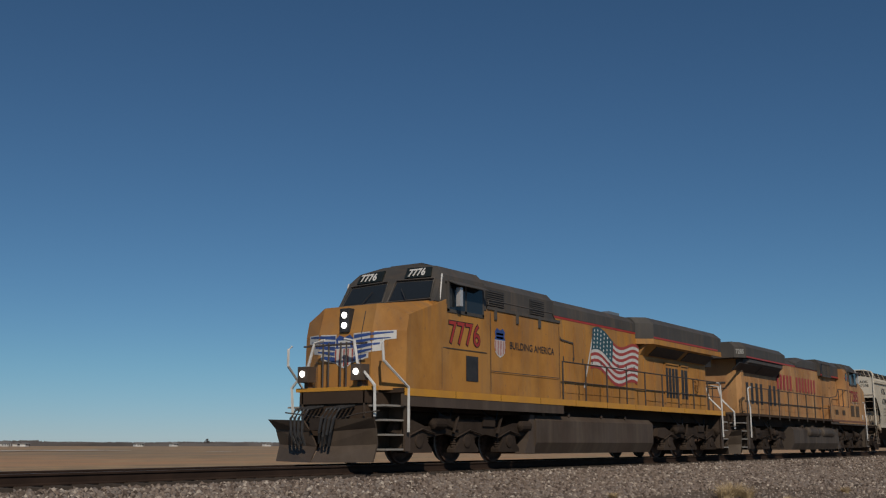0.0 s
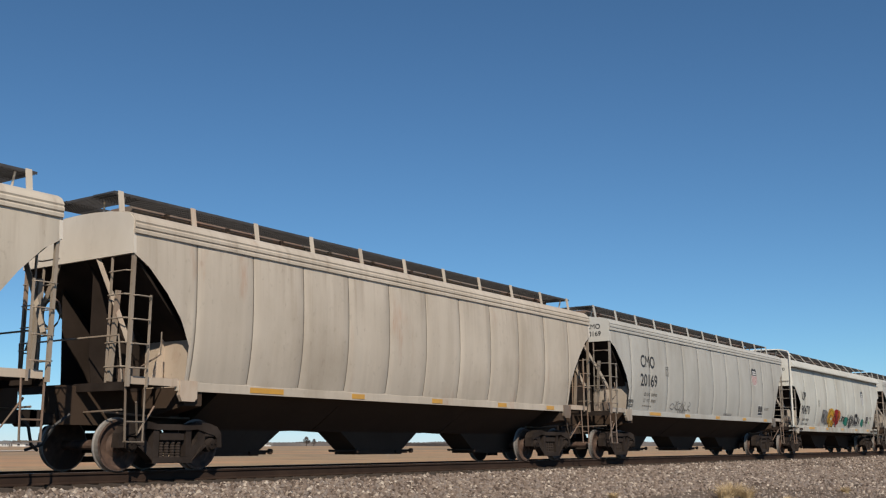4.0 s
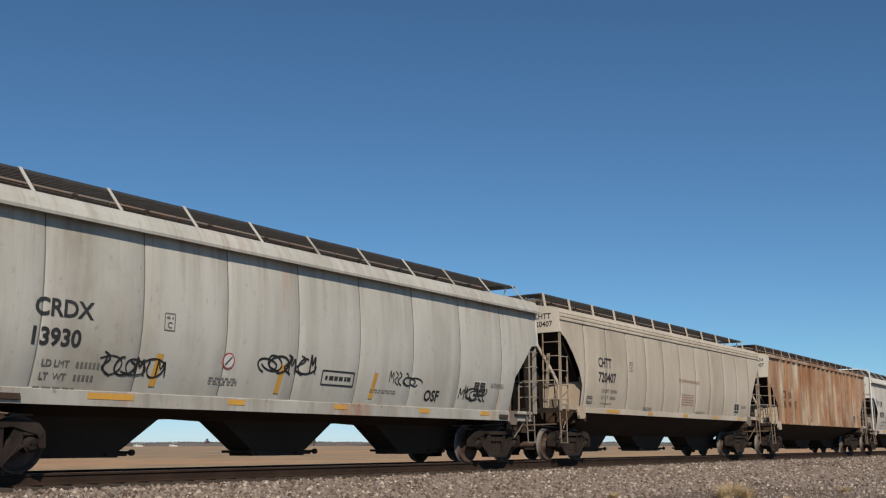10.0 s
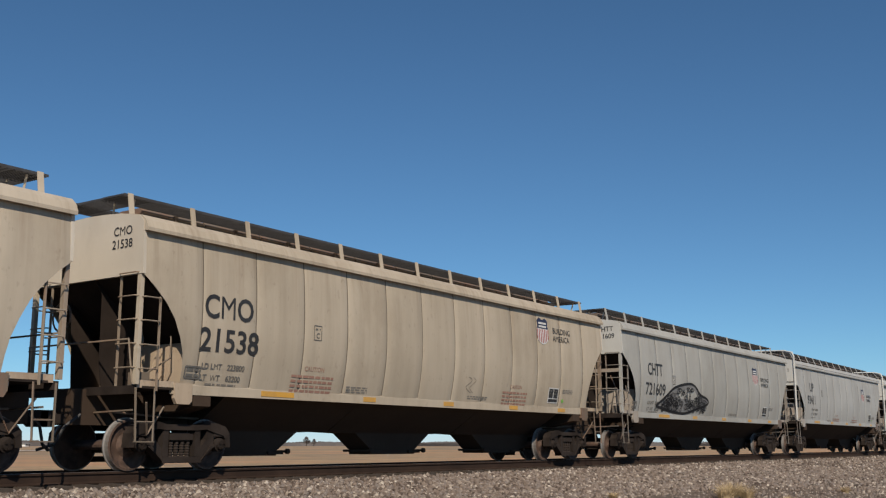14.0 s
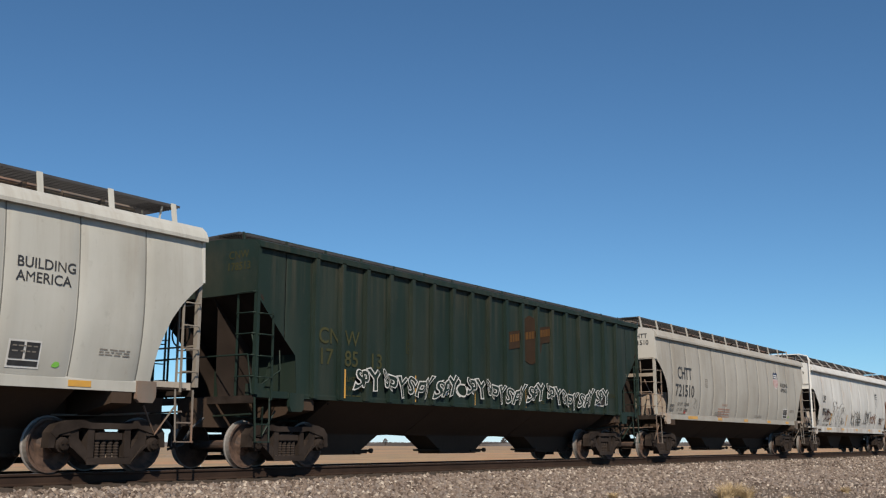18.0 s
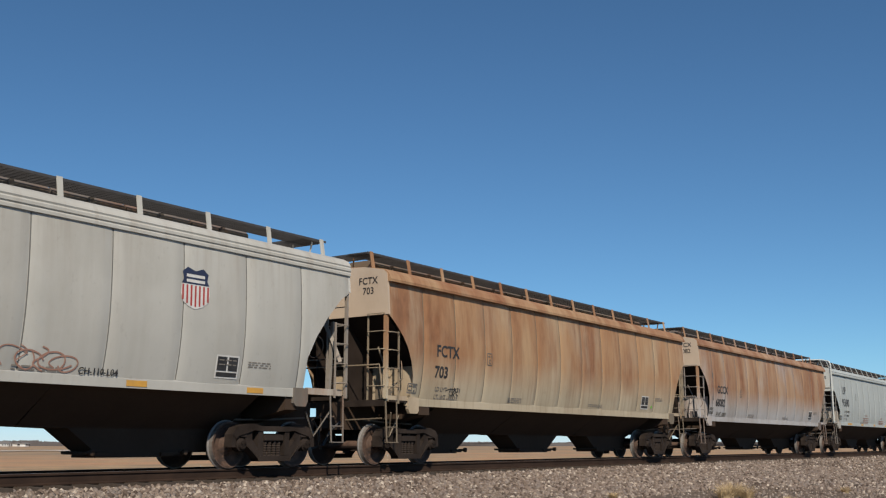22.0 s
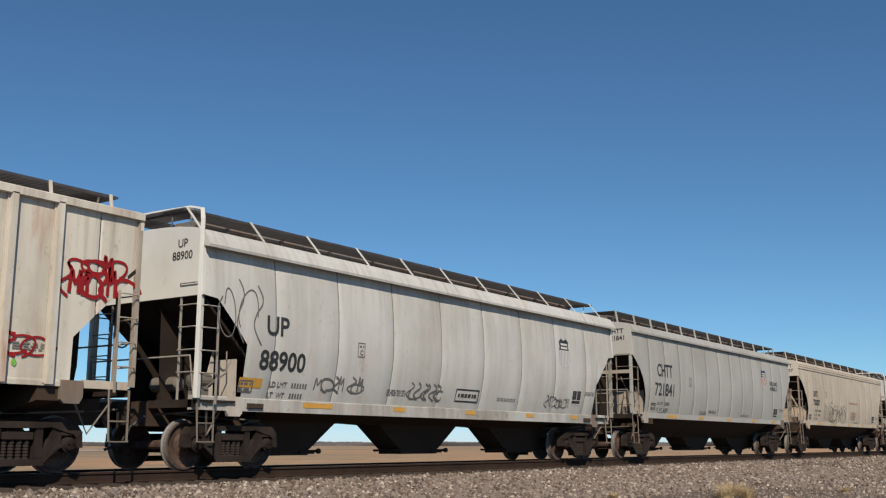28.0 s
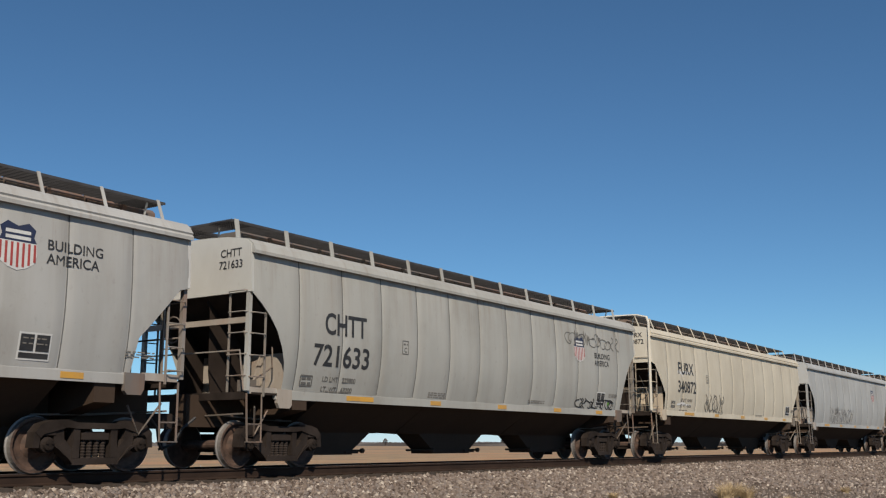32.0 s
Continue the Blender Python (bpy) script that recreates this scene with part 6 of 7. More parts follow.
    if not lead:
        for d in (-1, 1):
            for x0, x1 in ((7.0, 7.72), (7.88, 8.58)):
                g = P("intake_grille", Shape().box(x0, x1, d * 1.185 - 0.02, d * 1.185 + 0.01, 3.96, 4.52), BLACK)
                for k in range(6):
                    x = x0 + 0.04 + k * (x1 - x0 - 0.1) / 5
                    P("louver", Shape().box(x, x + 0.03, d * 1.20 - 0.02, d * 1.20 + 0.025, 3.98, 4.50), DARK, "", g)
                for z0, z1 in ((3.88, 3.96), (4.52, 4.58)):
                    P("grille_bar", Shape().box(x0 - 0.06, x1 + 0.06, d * 1.20 - 0.01, d * 1.20 + 0.02, z0, z1), DARK, "", g)
    for d in (-1, 1):
        for x0, x1 in ((5.2, 6.1), (7.5, 8.3)) if lead else ():
            g = P("intake_grille", Shape().box(x0, x1, d * 1.185 - 0.02, d * 1.185 + 0.01, 4.04, 4.46), BLACK)
            for k in range(7):
                z = 4.07 + k * 0.058
                P("louver", Shape().loft([[(x, d * 1.19, z), (x, d * 1.225, z - 0.015), (x, d * 1.225, z), (x, d * 1.19, z + 0.02)] for x in (x0 + 0.03, x1 - 0.03)]), DARK, "", g)
        if lead:
            rail = Shape()
            rail.tube([(4.9, d * 1.46, 4.0), (4.9, d * 1.46, 4.12), (8.3, d * 1.46, 4.12), (8.5, d * 1.46, 3.9), (8.7, d * 1.2, 3.3)], 0.022, 5)
            P("roof_handrail", rail, DARK)
            for x in (5.1, 6.2, 7.4):
                P("pipe_bracket", Shape().box(x, x + 0.12, d * 1.515 - 0.02, d * 1.515 + 0.01, 3.62, 3.95), DARK)
            P("ledge", Shape().box(4.76, 8.65, d * 1.49 - 0.04, d * 1.49 + 0.03, 3.86, 3.94), DARK)
    if lead:
        P("roof_air_unit", Shape().box(3.3, 4.5, -0.5, 0.5, 4.86, 4.96), DARK)
    # engine hood
    hood = Shape().extrude_x([(-1.02, 1.70), (-1.02, 4.18), (1.02, 4.18), (1.02, 1.70)], 8.66, 21.3 if lead else 21.0)
    P("engine_hood", hood, yel)
    hr = [(-1.03, 4.19), (-1.0, 4.50), (-0.75, 4.70), (0.75, 4.70), (1.0, 4.50), (1.03, 4.19)] if lead else [(-1.03, 4.19), (-0.72, 4.38), (0.72, 4.38), (1.03, 4.19)]
    P("hood_roof", Shape().extrude_x(hr, 8.9, 21.05), DARK)
    red = plain("loco_red_line", (0.42, 0.04, 0.03), 0.5)
    for d in (-1, 1):
        P("red_line", Shape().box(8.9 if lead else 4.8, 15.2, d * 1.024 - 0.004, d * 1.024 + 0.004, 4.12, 4.185), red)
    # hood doors
    for d in (-1, 1):
        xs = [9.2 + k * 0.62 for k in range(9)]
        for x in xs:
            dr = P("hood_door", Shape().box(x, x + 0.57, d * 1.028 - 0.008, d * 1.028 + 0.008, 1.95, 3.95), yel)
            P("door_latch", Shape().box(x + 0.48, x + 0.53, d * 1.04 - 0.012, d * 1.04 + 0.012, 2.9, 3.02), DARK, "", dr)
        if lead:
            for x0, x1, slots in ((15.5, 16.3, 0), (16.35, 17.15, 0), (17.22, 18.52, 4), (18.64, 19.44, 2), (19.58, 20.46, 0), (20.52, 21.2, 0)):
                dr = P("hood_door", Shape().box(x0, x1, d * 1.03 - 0.012, d * 1.03 + 0.012, 1.92, 3.30), yel)
                if slots:
                    fr = Shape().box(x0 - 0.02, x0 + 0.06, d * 1.05 - 0.03, d * 1.05 + 0.03, 1.90, 3.32).box(x0 - 0.02, x1, d * 1.05 - 0.03, d * 1.05 + 0.02, 3.26, 3.32)
                    P("door_frame", fr, yel, "", dr)
                for q in range(slots):
                    w = (x1 - x0 - 0.1) / slots
                    P("door_grille", Shape().box(x0 + 0.1 + q * w, x0 + 0.02 + (q + 1) * w, d * 1.045 - 0.006, d * 1.045 + 0.006, 2.08, 3.14), BLACK, "", dr)
            if d < 0:
                P("hand_brake_wheel", Shape().tube([(20.03 + 0.25 * math.cos(q * math.tau / 20), -1.14, 2.64 + 0.25 * math.sin(q * math.tau / 20)) for q in range(21)], 0.022, 6)
                  .tube([(19.80, -1.13, 2.64), (20.26, -1.13, 2.64)], 0.016, 5).tube([(20.03, -1.13, 2.41), (20.03, -1.13, 2.87)], 0.016, 5).lathe_y(20.03, 2.64, [(-1.02, 0.05), (-1.16, 0.05), (-1.17, 0.01)], 10),
                  plain("brake_wheel_yellow", (0.33, 0.16, 0.045), 0.6))
        for k in range(0 if lead else 8):
            x = 15.4 + k * 0.62
            dr = P("hood_door", Shape().box(x, x + 0.55, d * 1.028 - 0.008, d * 1.028 + 0.008, 1.95, 3.25), yel)
            if k != 3:
                gr = P("door_grille", Shape().box(x + 0.12, x + 0.43, d * 1.036 - 0.006, d * 1.036 + 0.006, 2.15, 3.05), BLACK, "", dr)
    # radiator wings at the rear
    r0, r1 = (14.9, 21.8) if lead else (15.6, 21.75)
    zr = 0.14 if lead else 0.06
    wing = Shape().loft([[(x, y, z) for y, z in ((-1.52 * q, 3.98), (-1.52 * q, 4.36 + zr), (-1.25 * q, 4.58 + zr), (1.25 * q, 4.58 + zr), (1.52 * q, 4.36 + zr), (1.52 * q, 3.98))] for x, q in ((r0, 0.68), (r0 + 0.4, 1), (r1 - 0.42, 1), (r1, 1 if lead else 0.76))])
    if lead:
        for d in (-1, 1):
            P("radiator_fascia", Shape().loft([[(x, d * (yo - 0.03), 3.80), (x, d * (yo - 0.03), 3.976), (x, d * yo, 3.976), (x, d * yo, 3.80)] for x, yo in ((r0, 1.035), (r0 + 0.4, 1.521), (r1 - 0.02, 1.521))]), yel)
    for d in (-1, 1):
        P("radiator_shroud", Shape().loft([[(x, d * 1.0, 3.42), (x, d * 1.0, 3.952), (x, d * yo, 3.952), (x, d * yo, 3.82)] for x, yo in ((r0 + 0.3, 1.3), (r0 + 0.7, 1.48), (r1 - 0.9, 1.48), (r1 - 0.6, 1.3))]), yel if lead else DARK)
    P("radiator_housing", wing, DARK)
    for d in (-1, 1):
        P("radiator_line", Shape().box(r0 + 0.4, r1 - 0.42, d * 1.523 - 0.004, d * 1.523 + 0.004, 3.99, 4.05), red)
        for k in range(2):
            x0 = r0 + 0.9 + k * 2.9
            P("radiator_screen", Shape().loft([[(x, d * 1.06, 3.48), (x, d * 1.39, 3.76), (x, d * 1.415, 3.738), (x, d * 1.085, 3.463)] for x in (x0, x0 + 2.5)]), BLACK)
    P("radiator_roof", Shape().box(r0 + 0.6, r1 - 0.5, -0.9, 0.9, 4.58 + zr, 4.63 + zr), DARK)
    if lead:
        P("wing_soffit", Shape().box(r0 + 0.5, r1 - 0.05, -1.5, 1.5, 3.955, 3.978), yel)
    P("exhaust_stack", Shape().box(14.0, 14.8, -0.5, 0.5, 4.36, 4.86 if lead else 4.52), plain("silver_stack", (0.35, 0.35, 0.35), 0.4, 0.6))
    horn = Shape()
    for k, y in enumerate((-0.75, -0.62, -0.49)):
        horn.lathe_x(y, 4.50, [(9.9 - 0.12 * k, 0.09), (10.05, 0.045), (10.4, 0.03)], 10)
    horn.box(10.1, 10.2, -0.8, -0.45, 4.36, 4.47)
    P("horn", horn, BLACK)
    P("rear_hood_end", Shape().lathe_y(21.1, 3.0, [(-0.5, 0.02), (-0.5, 0.05), (0.5, 0.05), (0.5, 0.02)], 8), DARK)
    if not lead:
        P("hood_end", Shape().loft([[(x, y, z) for y, z in ((-q, 1.7), (-q, 4.0), (q, 4.0), (q, 1.7))] for x, q in ((20.7, 1.14), (20.98, 1.14), (21.12, 0.95))]), yel)
        P("headlight_housing", Shape().box(r1 - 0.02, r1 + 0.022, -0.13, 0.13, 3.62, 4.45), BLACK)
        for z in (4.20, 4.36):
            P("rear_headlight", Shape().lathe_x(0, z - 0.06, [(r1 + 0.02, 0.065), (r1 + 0.05, 0.06), (r1 + 0.055, 0.02)], 12), LAMP_DIM)
        for yo, yd in ((1.35, 1),):
            for yy in (0, 1):
                t = text_shape(number, 0.26, 0.008)
                if yy:
                    t.v = [(r1 - 0.42 * (0.08 + x) / 0.75 + 0.012, 1.155 + 0.365 * (0.08 + x) / 0.75 + 0.012, 4.14 + z) for x, _, z in t.v]
                else:
                    t.v = [(r1 + 0.012, -0.95 + x, 4.14 + z) for x, _, z in t.v]
                P("number", t, plain("dull_white", (0.4, 0.4, 0.38), 0.6))
    # walkway handrails with posts
    rail_m = DARKRAIL
    for d in (-1, 1):
        x0, x1 = (8.75, L - 1.35)
        rl = Shape().tube([(x0, d * 1.52, 2.78), (x1, d * 1.52, 2.78)], 0.022, 6).tube([(x0, d * 1.52, 2.22), (x1, d * 1.52, 2.22)], 0.016, 6)
        P("handrail", rl, rail_m)
        n = 9
        for k in range(n + 1):
            x = x0 + (x1 - x0) * k / n
            P("handrail_post", Shape().tube([(x, d * 1.52, 1.5), (x, d * 1.52, 2.80)], 0.026, 6), rail_m)
        if not lead:
            P("cab_side_handrail", Shape().tube([(4.9, d * 1.50, 3.3), (6.9, d * 1.50, 3.3), (7.4, d * 1.50, 2.9), (8.75, d * 1.52, 2.78)], 0.022, 6), rail_m)
            for x in (4.95, 6.0, 6.9):
                P("handrail_post", Shape().tube([(x, d * 1.50, 2.4), (x, d * 1.50, 3.3)], 0.024, 6), rail_m)
        # corner stairs and their white rails
        for xe, s in ((0.55, 1), (L - 0.55, -1)):
            st = Shape()
            st.prism([(xe + s * 0.75, 1.66), (xe + s * 0.95, 1.66), (xe + s * 0.95, 0.30), (xe + s * 0.75, 0.30)], d * 1.48 - 0.03, d * 1.48 + 0.03)
            st.box(min(xe, xe + s * 0.9), max(xe, xe + s * 0.9), d * 0.92 - 0.02, d * 0.92 + 0.02, 0.30, 1.66)
            st.box(min(xe + s * 0.88, xe + s * 0.95), max(xe + s * 0.88, xe + s * 0.95), min(d * 0.92, d * 1.48), max(d * 0.92, d * 1.48), 0.30, 1.66)
            stair = P("corner_stair", st, under)
            for z in (0.34, 0.66, 0.98, 1.30):
                P("step", Shape().box(min(xe + s * 0.1, xe + s * 0.9), max(xe + s * 0.1, xe + s * 0.9), min(d * 0.94, d * 1.47), max(d * 0.94, d * 1.47), z - 0.02, z + 0.02), plain("step_edge", (0.33, 0.31, 0.28), 0.6), "", stair)
            if lead and s > 0:
                P("stair_rail", Shape().tube([(xe + s * 0.78, d * 1.58, 0.72), (xe + s * 0.78, d * 1.58, 1.72), (xe + s * 0.04, d * 1.44, 2.28), (xe + s * 0.02, d * 1.42, 2.66), (xe + s * 0.10, d * 1.38, 2.74)], 0.034, 6), RAILPAINT)
            else:
                P("stair_rail", Shape().tube([(xe + s * 0.94, d * 1.58, 0.72), (xe + s * 0.96, d * 1.58, 1.9), (xe + s * 0.90, d * 1.55, 2.2), (xe + s * 0.90, d * 1.53, 2.68), (xe + s * 1.06, d * 1.53, 2.76), (xe + s * 1.3, d * 1.53, 2.77)], 0.032, 6), RAILPAINT)
            P("stair_rail", Shape().tube([(xe + s * 0.02, d * 1.22, 1.06), (xe - s * 0.02, d * 1.24, 1.74), (xe - s * 0.02, d * 0.74, 2.24), (xe + s * 0.02, d * 0.60, 2.76), (xe + s * 0.04, d * 0.30, 2.82)], 0.036, 6), RAILPAINT)
    # end plates, plows, couplers, hoses
    for xe, s in ((0.55, 1), (L - 0.55, -1)):
        P("end_plate", Shape().box(min(xe, xe + s * 0.25), max(xe, xe + s * 0.25), -1.0, 1.0, 1.36, 1.64), STEEL)
        P("end_stripe", Shape().box(min(xe - s * 0.01, xe + s * 0.25), max(xe - s * 0.01, xe + s * 0.25), -1.12, 1.12, 1.644, 1.73), STRIPE if lead else under)
        P("pilot_beam", Shape().box(min(xe + s * 0.05, xe + s * 0.3), max(xe + s * 0.05, xe + s * 0.3), -0.98, 0.98, 0.65, 1.356), STEEL)
        pw = Shape()
        fwd = 0.25 if lead and s > 0 else 0.0
        for d in (-1, 1):
            pw.loft([[(xe - s * (0.45 + fwd), d * 0.02, 0.06), (xe - s * (0.05 + fwd), d * 1.42, 0.07), (xe + s * (0.0 - fwd), d * 1.42, 0.07), (xe - s * (0.40 + fwd), d * 0.02, 0.06)],
                     [(xe - s * (0.22 + fwd), d * 0.04, 0.40), (xe + s * (0.08 - fwd), d * 1.44, 0.45), (xe + s * (0.13 - fwd), d * 1.44, 0.45), (xe - s * (0.17 + fwd), d * 0.04, 0.40)],
                     [(xe - s * (0.24 + fwd), d * 0.20, 0.72), (xe - s * (0.02 + fwd), d * 1.48, 0.80), (xe + s * (0.03 - fwd), d * 1.48, 0.80), (xe - s * (0.19 + fwd), d * 0.20, 0.72)],
                     [(xe - s * (0.34 + fwd), d * 0.34, 0.98), (xe - s * (0.20 + fwd), d * 1.56, 1.02), (xe - s * (0.15 + fwd), d * 1.56, 1.02), (xe - s * (0.29 + fwd), d * 0.34, 0.98)]])
        P("plow", pw, under)
        P("coupler", Shape().prism([(xe + s * 0.2, 0.82), (xe - s * 0.32, 0.82), (xe - s * 0.36, 0.75), (xe - s * 0.58, 0.76), (xe - s * 0.58, 1.02), (xe - s * 0.36, 1.03), (xe - s * 0.32, 0.97), (xe + s * 0.2, 0.97)], -0.15, 0.15), TRUCK)
        for k, y in enumerate((-0.64, -0.52, -0.40, -0.28, 0.28, 0.40, 0.52, 0.64)):
            P("air_hose", Shape().tube([(xe, y, 1.30), (xe - s * (0.26 + fwd), y, 1.22), (xe - s * (0.42 + fwd), y, 1.02), (xe - s * (0.46 + fwd), y * 0.9, 0.70 - 0.04 * (k % 3)), (xe - s * (0.40 + fwd), y * 0.75, 0.42 + 0.05 * (k % 2))], 0.032, 6), BLACK)
        P("uncoupling_lever", Shape().tube([(xe - s * 0.05, -1.4, 1.18), (xe - s * 0.1, -0.8, 1.12), (xe - s * 0.15, -0.3, 1.0), (xe - s * 0.1, 0.8, 1.12), (xe - s * 0.05, 1.4, 1.18)], 0.016, 5), DARKRAIL)
        gate = Shape()
        for y in (-0.35, -0.18, 0.18, 0.35):
            gate.tube([(xe + s * 0.05, y, 1.70), (xe + s * 0.05, y, 2.75)], 0.022, 5)
        gate.tube([(xe + s * 0.05, -0.95, 2.70), (xe + s * 0.05, 0.95, 2.70)], 0.022, 5)
        P("end_handrail", gate, rail_m)
    # fuel tank
    tank = Shape().extrude_x([(-1.30, 0.20), (-1.45, 0.50), (-1.45, 1.10), (-1.30, 1.24), (1.30, 1.24), (1.45, 1.10), (1.45, 0.50), (1.30, 0.20)], 7.3, 15.1)
    P("fuel_tank", tank, under)
    for d in (-1, 1):
        P("tank_end_shield", Shape().prism([(6.75, 0.22), (7.28, 0.22), (7.28, 1.24), (7.05, 1.24), (6.95, 0.6)], d * 1.25 - 0.15, d * 1.25 + 0.15), under)
        if not lead:
            for x0, x1 in ((8.2, 10.4), (10.7, 12.9)):
                P("air_tank", Shape().lathe_x(d * 1.32, 1.02, [(x0, 0.03), (x0 + 0.05, 0.18), (x0 + 0.14, 0.25), (x1 - 0.14, 0.25), (x1 - 0.05, 0.18), (x1, 0.03)], 18), under)
                P("tank_strap", Shape().lathe_x(d * 1.32, 1.02, [(x0 + 0.5, 0.255), (x0 + 0.5, 0.262), (x0 + 0.56, 0.262), (x0 + 0.56, 0.255)], 18), DARK)
        for x in (7.9, 9.4, 11.5, 13.2):
            P("filler_cap", Shape().lathe_y(x, 1.27, [(d * 1.0, 0.07), (d * 1.35, 0.07), (d * 1.36, 0.02)], 10), under)
    for x in (4.1, L - 4.1):
        loco_truck(loco, x, TRUCK_BROWN)

    # lettering on the side that is seen
    def side_put(name, s, x, z, y, mat, label="", lift=0.012):
        """x runs to the right as one looks at the side."""
        if near < 0:
            s.v = [(a + x, -(y + lift), c + z) for a, _, c in s.v]
        else:
            s.v = [(L - (a + x), y + lift, c + z) for a, _, c in s.v]
        return P(name, s, mat, label)

    if lead:
        side_put("cab_number", text_shape(number, 0.78, 0.026, 0, 0.92), 2.98, 2.86, 1.52, plain("dark_outline", (0.03, 0.02, 0.02), 0.6), "", 0.008)
        side_put("cab_number", text_shape(number, 0.78, 0.004, 0, 0.92), 2.98, 2.86, 1.52, red, "", 0.014)
        side_put("slogan", text_shape("BUILDING AMERICA", 0.27, 0.004), 5.85, 2.93, 1.50, BLACK)
        for s, m2 in zip(shield(0.52, 0.78), (BLUE, WHITE, RED, WHITE)):
            side_put("shield_emblem", s, 5.38, 2.66, 1.50, m2, "", 0.010 if m2 is not RED else 0.014)
        side_put("vent", poly([(0, 0), (0.55, 0), (0.55, 0.62), (0, 0.62)]), 3.75, 1.98, 1.52, BLACK)
        side_put("builders_plate", poly([(0, 0), (0.14, 0), (0.14, 0.22), (0, 0.22)]), 2.05, 2.15, 1.505, WHITE)
        for x0, x1, z in ((2.75, 4.70, 2.72), (4.9, 8.5, 2.28)):
            side_put("panel_seam", poly([(x0, z), (x1, z), (x1, z + 0.02), (x0, z + 0.02)]), 0, 0, 1.523, DARK)
        for x in (4.88, 8.55, 2.7):
            side_put("panel_seam", poly([(x, 1.75), (x + 0.018, 1.75), (x + 0.018, 3.8 if x > 3 else 2.72), (x, 3.8 if x > 3 else 2.72)]), 0, 0, 1.523, DARK)
        # flag mural
        def wave(u, v):
            return (11.45 + u * 3.45 + 0.22 * v, 2.50 + v * 1.30 + 0.17 * math.sin(u * 8.0 + 0.4) - 0.22 * u + 0.18 * (1 - u))
        def cell(u0, u1, v0, v1, n=14):
            a = [wave(u0 + (u1 - u0) * k / n, v0) for k in range(n + 1)]
            b = [wave(u0 + (u1 - u0) * k / n, v1) for k in range(n + 1)]
            return Shape().add([(x, 0, z) for x, z in a + b], [(k, k + 1, n + 2 + k, n + 1 + k) for k in range(n)])
        for k in range(13):
            side_put("flag_stripe", cell(0, 1, k / 13, (k + 1) / 13), 0, 0, 1.036, WHITE if k % 2 else RED, "", 0.006)
        side_put("flag_canton", cell(0, 0.42, 6 / 13, 1.0), 0, 0, 1.036, plain("canton_teal", (0.03, 0.10, 0.13), 0.6), "", 0.011)
        stars = Shape()
        for i in range(6):
            for j in range(5):
                x, z = wave(0.04 + i * 0.066, 0.52 + j * 0.10)
                stars.add([(x + 0.045 * math.cos(a * math.tau / 5), 0, z + 0.045 * math.sin(a * math.tau / 5)) for a in range(5)], [(0, 1, 2, 3, 4)])
        side_put("flag_stars", stars, 0, 0, 1.036, WHITE, "", 0.015)
        side_put("flag_pole", ribbon([(11.0, 2.15), (11.78, 4.05)], 0.07), 0, 0, 1.036, WHITE, "", 0.008)
        for x in (9.4,):
            side_put("sand_pipe", Shape().add(*(lambda s: (s.v, s.f))(ribbon([(9.0, 4.0), (9.55, 3.5), (10.3, 3.45), (10.35, 2.95)], 0.05))), 0, 0, 1.05, DARK)
        # winged emblem across the nose
        def nose_points(pts, lift):
            v = []
            for y, z in pts:
                ay = abs(y)
                x = 0.92 + 0.030 * (z - 1.66) + (0.0 if ay < 0.80 else (ay - 0.80) / 0.73 * 0.36) - lift
                v.append((x, y, z))
            return v
        for d in (-1, 1):
            def feather(ya, yb, z0, z1, lift, mat):
                k = 7
                lo = [(d * (ya + (yb - ya) * i / k), z0 + 0.10 * (i / k)) for i in range(k + 1)]
                hi = [(d * (ya + (yb - ya) * i / k), z1 + 0.04 * (i / k)) for i in range(k, -1, -1)]
                f = Shape()
                for i in range(k):
                    f.add(nose_points([lo[i], lo[i + 1], hi[k - i - 1], hi[k - i]], lift), [(0, 1, 2, 3)])
                P("wing_feather", f, mat)
            feather(0.26, 1.32, 2.72, 2.98, 0.008, WHITE)
            feather(0.26, 1.05, 2.46, 2.75, 0.008, WHITE)
            feather(0.26, 0.72, 2.30, 2.50, 0.008, WHITE)
            feather(0.28, 1.26, 2.86, 2.95, 0.013, BLUE)
            feather(0.28, 1.20, 2.74, 2.82, 0.013, BLUE)
            feather(0.28, 0.98, 2.60, 2.70, 0.013, BLUE)
            feather(0.28, 0.82, 2.48, 2.57, 0.013, BLUE)
            feather(0.28, 0.66, 2.33, 2.45, 0.013, BLUE)
        for s, m2, lift in zip(shield(0.56, 0.80, 5), (BLUE, WHITE, RED, WHITE), (0.016, 0.016, 0.020, 0.020)):
            s.v = [(0.92 + 0.030 * (z + 0.52) - lift, -x, z + 2.18) for x, _, z in s.v]
            P("nose_shield", s, m2)
        door = Shape()
        door.tube([(0.92, -0.50, 1.72), (0.96, -0.50, 3.0), (1.10, -0.50, 3.5)], 0.014, 4)
        P("nose_door_edge", door, DARK)
    else:
        side_put("cab_number", text_shape(number, 0.80, 0.020, 0, 1.16), L - 4.62, 2.76, 1.52, plain("dark_outline", (0.03, 0.02, 0.02), 0.6), "", 0.008)
        side_put("cab_number", text_shape(number, 0.80, 0.002, 0, 1.16), L - 4.62, 2.76, 1.52, red, "", 0.014)
        # railway name as plain red blocks
        for k in range(13):
            if k != 5:
                side_put("name_block", poly([(0.03, 0.0), (0.30, 0.0), (0.33, 0.70), (0.06, 0.70)]), 7.0 + k * 0.50, 2.94, 1.036, red)
